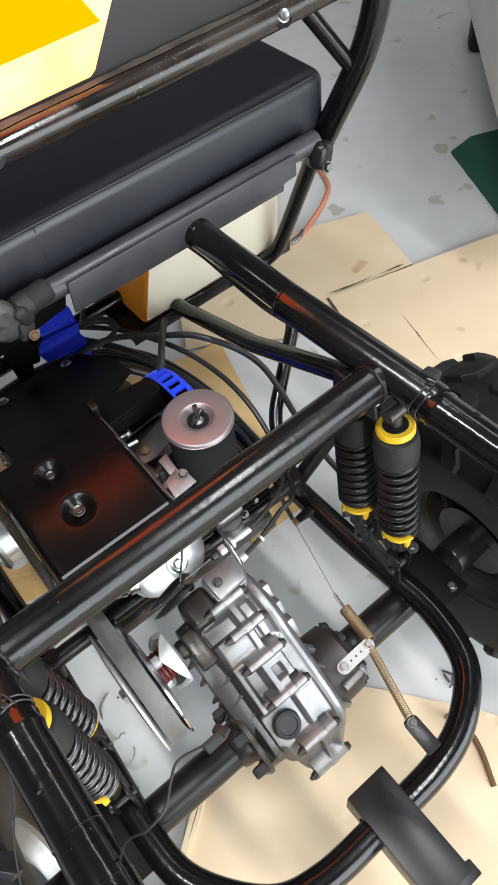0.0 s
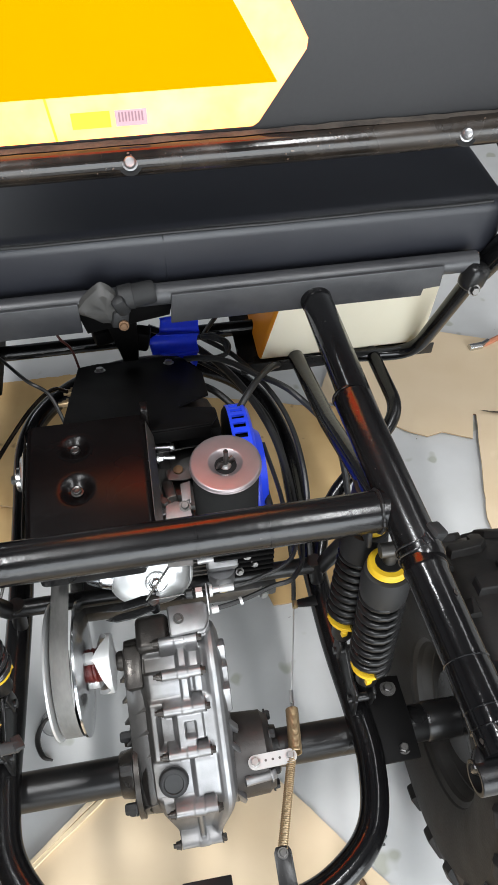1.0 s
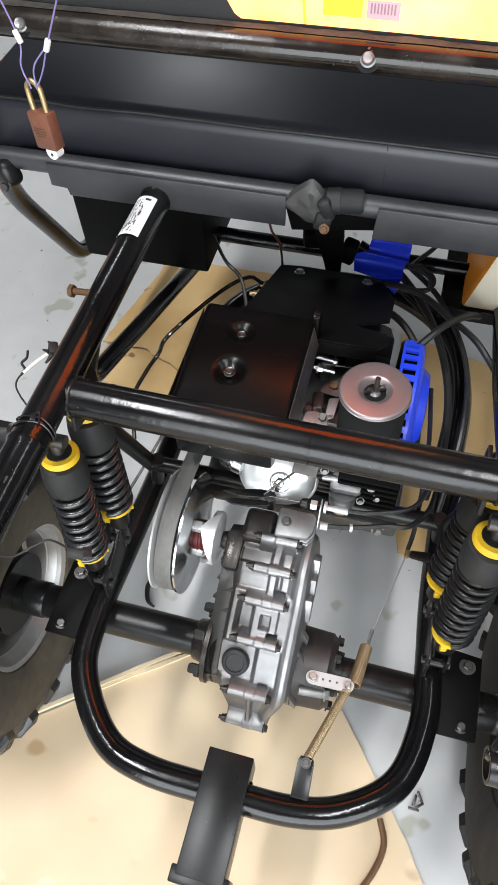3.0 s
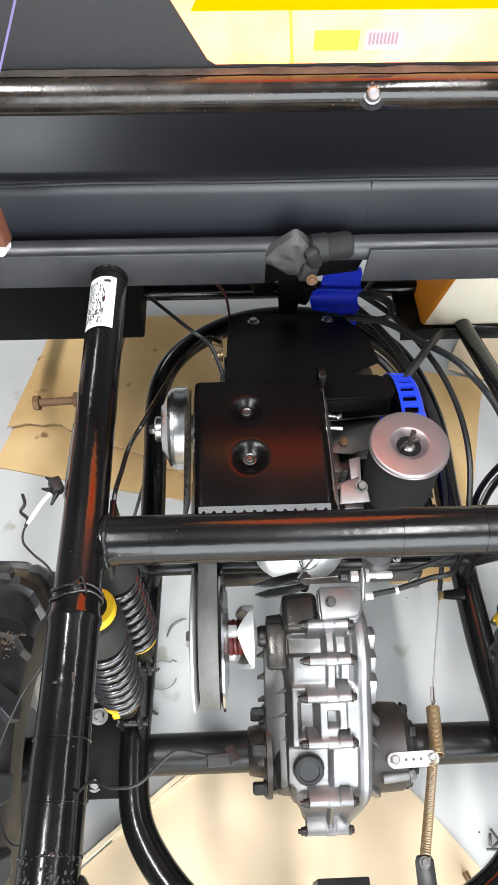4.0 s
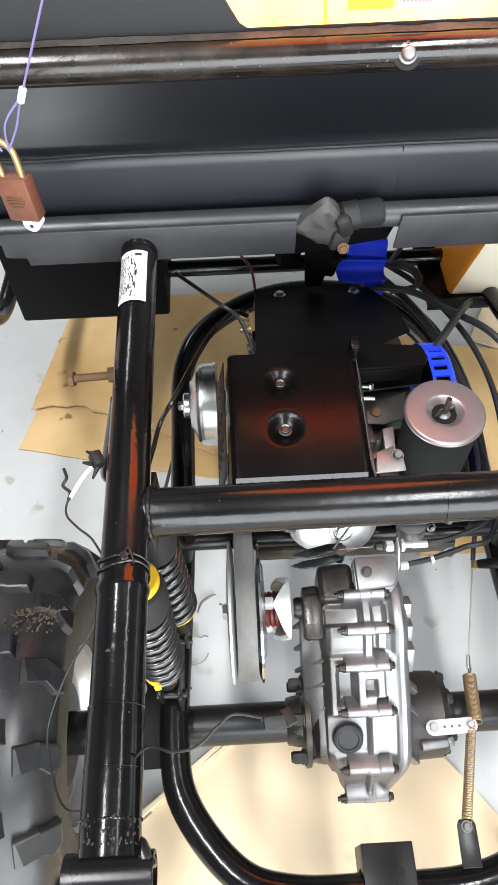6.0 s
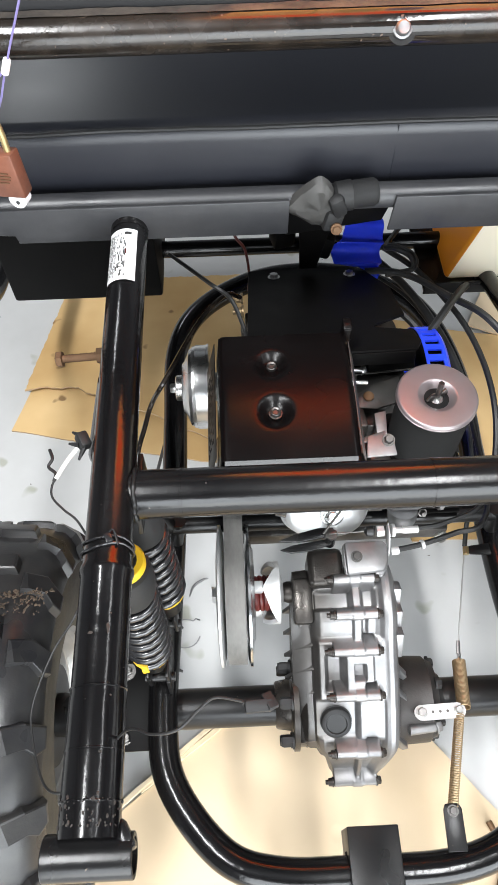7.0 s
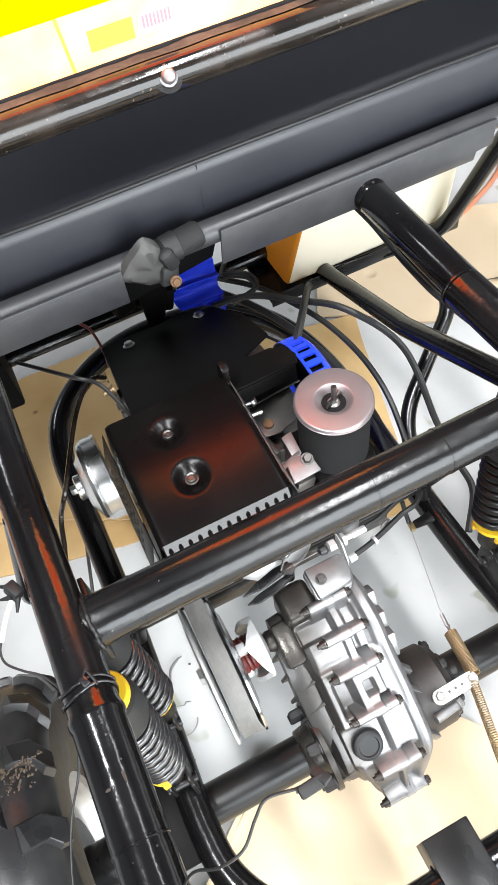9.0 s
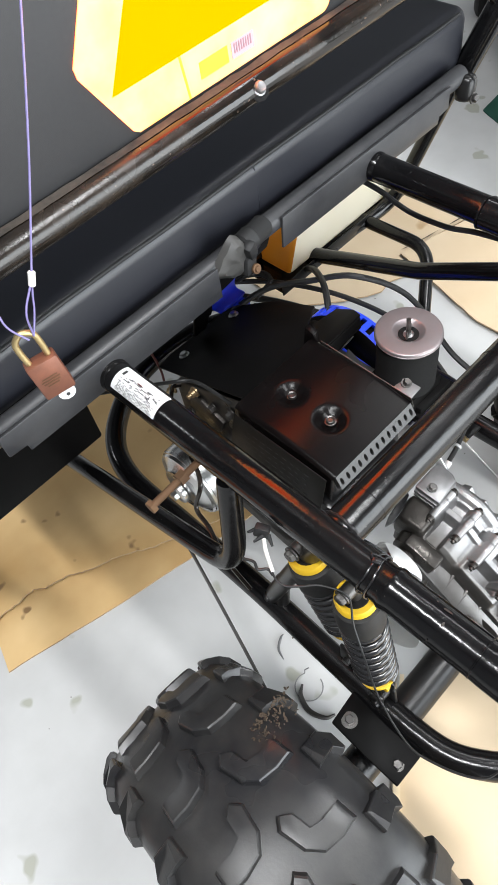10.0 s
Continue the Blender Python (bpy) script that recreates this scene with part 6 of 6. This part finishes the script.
cable("light_lead", [(-0.298, -0.318, 0.699), (-0.304, -0.330, 0.698), (-0.303, -0.342, 0.696), (-0.292, -0.354, 0.694), (-0.278, -0.366, 0.690), (-0.266, -0.39, 0.68), (-0.276, -0.405, 0.65), (-0.289, -0.430, 0.625), (-0.309, -0.465, 0.62), (-0.323, -0.509, 0.615), (-0.320, -0.537, 0.615), (-0.308, -0.569, 0.62), (-0.294, -0.583, 0.63), (-0.268, -0.585, 0.668), (-0.246, -0.574, 0.696), (-0.218, -0.556, 0.733), (-0.197, -0.562, 0.748), (-0.178, -0.561, 0.756), (-0.163, -0.549, 0.760), (-0.151, -0.542, 0.762), (-0.130, -0.546, 0.763)], 0.0011, CABLE, "thin black lamp lead hanging along the rail")
cable("light_lead", [(-0.310, -0.292, 0.700), (-0.306, -0.303, 0.701), (-0.309, -0.311, 0.700), (-0.302, -0.318, 0.699), (-0.303, -0.326, 0.698)], 0.0016, CABLE, "frayed black wire end beside the rail")
cable("light_lead", [(-0.282, -0.294, 0.704), (-0.291, -0.306, 0.702), (-0.301, -0.324, 0.699)], 0.0021, WHITE, "short white spliced wire on the rail")
bm = B()
block(bm, (-0.277, -0.287, 0.706), (0.011, 0.016, 0.012), (10, 20, 30), 0.002)
for k, (a, b) in enumerate((((-0.280, -0.292, 0.706), (-0.291, -0.288, 0.703)), ((-0.279, -0.283, 0.708), (-0.288, -0.277, 0.706)), ((-0.276, -0.294, 0.704), (-0.281, -0.305, 0.700)))):
    rod(bm, a, b, 0.0030, 0.0012, seg=8)
tagged(part("wire_plug", bm, BOOT), "torn black plastic wire plug hanging by the rail", "plug")
bm = B()
block(bm, (-0.121, -0.549, 0.763), (0.020, 0.009, 0.006), (8, 5, 4), 0.002)
block(bm, (-0.113, -0.546, 0.763), (0.008, 0.013, 0.004), (-14, 16, 24), 0.0012)
rod(bm, (-0.132, -0.5465, 0.763), (-0.126, -0.5475, 0.763), 0.0020, 0.0026, seg=8)
tagged(part("lead_plug", bm, BOOT), "black taped plug on the end of the lamp lead", "plug")
cable("rail_lead", [(0.246, 0.008, 0.690), (0.256, -0.02, 0.676), (0.268, -0.063, 0.652), (0.264, -0.13, 0.658), (0.256, -0.183, 0.678), (0.262, -0.25, 0.684), (0.272, -0.33, 0.690)], 0.0040, CABLE, "black lead tied below the rail")

cable("lead_wire", [(0.292, -0.56, 0.68), (0.300, -0.570, 0.660), (0.307, -0.579, 0.645), (0.315, -0.583, 0.630), (0.325, -0.586, 0.610), (0.345, -0.606, 0.560), (0.355, -0.616, 0.490)], 0.0022, WIRE_PINK, "thin pinkish-red wire hanging from the rail end")

cable("brake_rod", [(-0.236, 0.03, 0.300), (-0.262, -0.06, 0.27), (-0.295, -0.17, 0.23), (-0.345, -0.33, 0.18), (-0.362, -0.385, 0.165)], 0.0028, GUNMETAL, "thin grey steel rod running down beside the wheel", category="rod")

cable("throttle_cable", [(0.193, -0.250, 0.321), (0.197, -0.225, 0.335), (0.195, -0.20, 0.39), (0.19, -0.14, 0.45), (0.18, -0.04, 0.46)], 0.0035, CABLE, "black sheathed cable rising from the cable stop")

# rusty bolt through the left rail
bm = B()
rod(bm, (-0.322, -0.150, 0.662), (-0.250, -0.151, 0.668), 0.0046, seg=14)
lathe(bm, (-0.327, -0.150, 0.6616), (1, 0, 0.08), [(0, 0.0078), (0.001, 0.0090), (0.007, 0.0090)], 6)
lathe(bm, (-0.281, -0.150, 0.6654), (1, 0, 0.08), [(0, 0.0092), (0.011, 0.0092)], 6)
sweep(bm, [(-0.316 + 0.0006 * k, -0.150 + math.cos(k * 1.2) * 0.0047, 0.6625 + 0.00005 * k + math.sin(k * 1.2) * 0.0047) for k in range(56)], 0.0005, 4)
part("cross_bolt", bm, RUST, buggy, "rusty hexagon bolt in the rail")

for z, y in ((0.479, 0.104), (0.520, 0.040)):
    bm = B()
    lathe(bm, (-0.114, y, z), (-1, 0, 0), [(0, 0.009), (0.003, 0.009), (0.0035, 0.0065), (0.010, 0.0062), (0.0102, 0.004), (0.016, 0.004)], 12)
    part("bracket_nut", bm, SPRING, engine, "yellow passivated nut")

# tape-wrapped latch on the seat rail
latch = thing("tape_wrapped_latch", (-0.02, 0.0, 0.72), "latch wrapped in grey tape on the seat rail", "latch")
bm = B()
POUCH = [(-0.064, 0.734), (-0.056, 0.752), (-0.030, 0.776), (-0.016, 0.768), (-0.006, 0.748), (0.004, 0.730), (0.000, 0.712), (-0.016, 0.704), (-0.040, 0.716)]
hub = sum((Vector(p) for p in POUCH), Vector((0, 0))) / len(POUCH)
rim = smooth_path([(x, 0, z) for x, z in POUCH], 4, True)
layers = []
for k, depth in ((0.80, 0.000), (1.0, -0.006), (0.93, -0.013), (0.70, -0.0175), (0.40, -0.019), (0.12, -0.019)):
    ring = []
    for q in rim:
        x, z = hub.x + (q.x - hub.x) * k, hub.y + (q.z - hub.y) * k
        fold = 1 - 2.4 * abs(noise.noise(Vector((x * 44 + z * 26, z * 34, 2.0))))
        ring.append(bm.verts.new((x, 0.006 + depth - 0.0035 * fold * (k < 0.96) + (0.754 - z) * 0.10, z + 0.0015 * noise.noise(Vector((x * 120, z * 120, 5))))))
    layers.append(ring)
for a, b in zip(layers, layers[1:]):
    for i in range(len(rim)):
        bm.faces.new((a[i], a[(i + 1) % len(rim)], b[(i + 1) % len(rim)], b[i]))
bm.faces.new(layers[0][::-1])
bm.faces.new(layers[-1])
part("tape_wrap", bm, TAPE, latch, "crumpled grey tape", 32)
bm = B()
lathe(bm, (-0.010, 0.000, 0.746), (1, 0.1, 0.05), [(0, 0.013), (0.003, 0.0165), (0.020, 0.017), (0.022, 0.0155), (0.046, 0.0155), (0.050, 0.013)], 24)
block(bm, (-0.010, -0.008, 0.722), (0.022, 0.016, 0.026), (0, 12, 10), 0.004)
block(bm, (-0.006, -0.012, 0.744), (0.018, 0.016, 0.030), (10, -20, 10), 0.006)
part("latch_body", bm, BOOT, latch)
bm = B()
lathe(bm, (-0.006, -0.017, 0.716), (0, -1, 0.35), [(0, 0.0068), (0.004, 0.0068), (0.0045, 0.005), (0.007, 0.004)], 14)
part("latch_bolt", bm, RUST, latch, "rusty latch bolt")
bm = B()
prism(bm, [(-0.044, 0.050, 0.690), (0.010, 0.050, 0.690), (0.006, 0.100, 0.600), (0.000, 0.140, 0.500), (-0.026, 0.140, 0.500), (-0.034, 0.100, 0.600)], (0, 0.006, 0.003), bev=0.002)
link = part("latch_link", bm, MATTE, latch, "black bracket below the latch")
# black plate added to hide the bright floor seen behind the latch
bm = B()
prism(bm, [(-0.068, 0.016, 0.722), (0.062, 0.016, 0.722), (0.056, 0.024, 0.690), (-0.060, 0.028, 0.668)], (0, 0.003, 0), bev=0.001)
part("backing_plate", bm, MATTE, latch, "black filler plate behind the latch")
# the box is widened to keep the gap above the flap dark
bm = B()
block(bm, (-0.012, 0.205, 0.606), (0.118, 0.024, 0.085), (12, 0, 2), 0.006)
block(bm, (-0.052, 0.160, 0.552), (0.034, 0.030, 0.034), (10, 0, 16), 0.006)
block(bm, (0.010, 0.150, 0.540), (0.026, 0.026, 0.040), (0, 12, -8), 0.006)
part("catch_box", bm, MATTE, link, "black catch box behind the bracket")
# ---- padlock on two looped wires ----
lock = thing("padlock", (-0.33, -0.078, 0.81), "worn copper-brown padlock with gold shackle on looped wires", "padlock")
LK = pose(-0.334, -0.082, 0.855, -4, -6, -16)
bm = B()
block(bm, (0, 0, 0), (0.032, 0.0165, 0.044), bev=0.0022)
for k, w in enumerate((0.016, 0.020, 0.017, 0.012)):
    block(bm, (-0.001, -0.0089, 0.004 - 0.0032 * k), (w, 0.0003, 0.0011), mi=1)
bm.transform(LK)
part("lock_body", bm, [LOCK, RUST], lock, "worn copper-brown body with a stamped mark")
bm = B()
sweep(bm, smooth_path([(-0.0100, 0, 0.020), (-0.0105, 0, 0.040), (-0.0085, 0, 0.050), (0.0, 0, 0.0555), (0.0085, 0, 0.050), (0.0105, 0, 0.040), (0.0100, 0, 0.020)], 6), 0.0032, 12)
bm.transform(LK)
part("shackle", bm, BRASS, lock, "dull gold shackle")
bm = B()
lathe(bm, (0.004, -0.006, -0.0255), (0, 1, 0), [(0, 0.0088), (0.012, 0.0088)], 20)
rod(bm, (0.004, -0.0068, -0.028), (0.004, -0.0059, -0.028), 0.002, seg=8, mi=1)
bm.transform(LK)
part("key_plug", bm, [LABEL, INK], lock, "pale round key plug")
bm = B()
sweep(bm, smooth_path([(-0.330, -0.083, 0.905), (-0.318, -0.080, 0.925), (-0.306, -0.077, 0.952), (-0.26, -0.070, 1.045), (-0.21, -0.058, 1.15), (-0.17, -0.05, 1.24)], 6), 0.0010, 6)
sweep(bm, smooth_path([(-0.336, -0.084, 0.905), (-0.346, -0.076, 0.925), (-0.347, -0.064, 0.951), (-0.375, -0.05, 1.02), (-0.41, -0.035, 1.10)], 6), 0.0010, 6)
sweep(bm, smooth_path([(-0.330, -0.083, 0.905), (-0.326, -0.082, 0.93), (-0.306, -0.077, 0.952)], 6), 0.0010, 6)
part("wire_loop", bm, WIRE, lock, "violet coated wire")
for p, d in (((-0.306, -0.077, 0.952), (0.45, 0.06, 1)), ((-0.347, -0.064, 0.951), (-0.4, 0.15, 1))):
    bm = B()
    p, d = Vector(p), Vector(d).normalized()
    rod(bm, p - d * 0.007, p + d * 0.007, 0.0034, seg=10, bev=0.001)
    part("crimp", bm, WHITE, lock, "white crimp sleeve")

# ---- things on the floor ----
cable("air_hose", [(0.90, 0.555, 0.014), (0.95, 0.575, 0.012), (1.06, 0.63, 0.008), (1.13, 0.69, 0.008), (1.165, 0.81, 0.008), (1.12, 0.91, 0.008), (1.02, 0.97, 0.008), (0.8, 1.0, 0.008)], 0.0075, HOSE, "coiled orange-brown air hose on the floor", category="hose",
      ends=(((0.90, 0.555, 0.014), (0.865, 0.552, 0.014), 0.010), ((0.925, 0.568, 0.014), (0.90, 0.555, 0.014), 0.008)))
cable("drain_hose", [(0.24, -0.585, 0.010), (0.252, -0.62, 0.010), (0.243, -0.66, 0.010), (0.216, -0.712, 0.010)], 0.005, RUST, "short brown rubber hose on the cardboard", category="hose")
sheet("floor_mat", [(1.50, 0.535), (1.35, 0.20), (1.9, 0.0), (2.2, 0.3), (1.60, 0.545)], 0.0005, "dark green floor mat", 0.006, (MAT, MAT), seed=9)["category"] = "mat"
bpy.data.objects["floor_mat"]["group"] = "mats on the floor"
bm = B()
sweep(bm, smooth_path([(-0.245, -0.250, 0.004), (-0.262, -0.262, 0.004), (-0.272, -0.290, 0.004), (-0.262, -0.320, 0.004), (-0.245, -0.330, 0.004)], 6), [0.002 + 0.003 * math.sin(math.pi * k / 24) for k in range(25)], 8)
tagged(part("metal_clip", bm, GUNMETAL), "curved dark metal clip on the floor", "clip")
bm = B()
arc = [(-0.240 + 0.026 * math.cos(a), -0.262 + 0.026 * math.sin(a), 0.0035) for a in [radians(60 + 11 * k) for k in range(27)]]
sweep(bm, arc, 0.0011, 6)
sweep(bm, [arc[0], (-0.222, -0.236, 0.006), (-0.215, -0.240, 0.010)], 0.0011, 6)
tagged(part("ring_clip", bm, ALLOY), "thin open wire ring clip on the floor", "clip")
bm = B()
sweep(bm, smooth_path([(-0.234, -0.192, 0.003), (-0.226, -0.172, 0.003), (-0.208, -0.160, 0.003), (-0.198, -0.158, 0.003)], 6), [0.0010 + 0.0016 * math.sin(math.pi * k / 18) for k in range(19)], 8)
tagged(part("metal_sliver", bm, ALLOY), "thin curved grey metal sliver on the floor", "sliver")
bm = B()
for k in range(4):
    block(bm, (0.292 + 0.008 * (k % 2), -0.556 + 0.007 * k, 0.004), (0.018, 0.004, 0.004), (0, 0, 40 * k), 0.001)
tagged(part("wire_clip", bm, GUNMETAL), "small bent metal clip on the floor", "clip")
bm = B()
block(bm, (-1.617, 0.938, 0.02), (0.80, 0.95, 0.04), (0, 0, 10), 0.004)
board = tagged(part("printed_box", bm, ORANGE_PRINT), "flat orange printed box with green print", "box")
for pts in ([(-1.42, 0.80), (-1.36, 0.84), (-1.30, 0.82), (-1.27, 0.77), (-1.31, 0.73), (-1.37, 0.72)], [(-1.60, 1.22), (-1.55, 1.28), (-1.50, 1.26), (-1.46, 1.18)], [(-1.62, 0.80), (-1.56, 0.86), (-1.52, 0.80)]):
    bm = B()
    path = smooth_path([(x, y, 0.0405) for x, y in pts], 5)
    left = [p + (Vector((0, 0, 1)).cross((path[min(i + 1, len(path) - 1)] - path[max(i - 1, 0)]).normalized())) * 0.017 for i, p in enumerate(path)]
    right = [p * 2 - q for p, q in zip(path, left)]
    a, b = [bm.verts.new(p) for p in left], [bm.verts.new(p) for p in right]
    for i in range(len(path) - 1):
        bm.faces.new((a[i], a[i + 1], b[i + 1], b[i]))
    part("print_stroke", bm, GREEN_PRINT, board)
# plain blocks stand in for a vehicle, placed to fit the camera's view
cover_thing = thing("covered_machine", (1.80, 0.22, 0.0), "plain blocks standing in for a grey-white vehicle with black wheel", "machine")
bm = B()
block(bm, (1.745, 0.226, 0.68), (0.72, 1.10, 0.76), (0, 0, -42), 0.025, seg=4)
part("cover", bm, COVER, cover_thing)
bm = B()
block(bm, (2.03, 0.89, 0.30), (0.07, 0.07, 0.60), (0, 0, -45), 0.02)
block(bm, (1.80, 0.20, 0.15), (0.40, 0.70, 0.30), (0, 0, -45), 0.02)
part("black_post", bm, BOOT, cover_thing)

# slit and worn edges of the big sheet
bm = B()
for path, w in (([(0.886, 0.150), (0.876, 0.110), (0.866, 0.075), (0.852, 0.030), (0.838, -0.022)], 0.0022), ([(0.806, 0.332), (0.835, 0.322), (0.880, 0.309), (0.930, 0.298)], 0.0040), ([(0.950, 0.292), (1.000, 0.281), (1.026, 0.274)], 0.0030)):
    line = smooth_path([(x, y, 0.0146) for x, y in path], 8)
    a, b = [], []
    for i, p in enumerate(line):
        wide = w * (0.35 + 0.9 * abs(noise.noise(p * 45))) * math.sin(math.pi * (i + 0.6) / (len(line) + 0.2))
        side = Vector((0, 0, 1)).cross((line[min(i + 1, len(line) - 1)] - line[max(i - 1, 0)]).normalized())
        a.append(bm.verts.new(p + side * wide))
        b.append(bm.verts.new(p - side * wide))
    for i in range(len(line) - 1):
        bm.faces.new((a[i], a[i + 1], b[i + 1], b[i]))
big = [o for o in bpy.data.objects if o.get("label") == "large brown cardboard sheet with a dark slit"][0]
part("slit", bm, MUD, big, "dark slit and scuffed edge")

# specks and slivers of dirt on the floor
bm = B()
for k in range(150):
    x, y = -1.0 + 2.2 * random.random(), -0.9 + 1.7 * random.random()
    r = 0.001 + 0.0035 * random.random() ** 3
    block(bm, (x, y, 0.0006 + r * 0.3), (r * (1 + 4 * random.random() ** 4), r, r * 0.6), (0, 0, 360 * random.random()))
tagged(part("floor_dirt", bm, MUD), "dark specks and slivers of dirt on the floor", "dirt", kind="stuff")
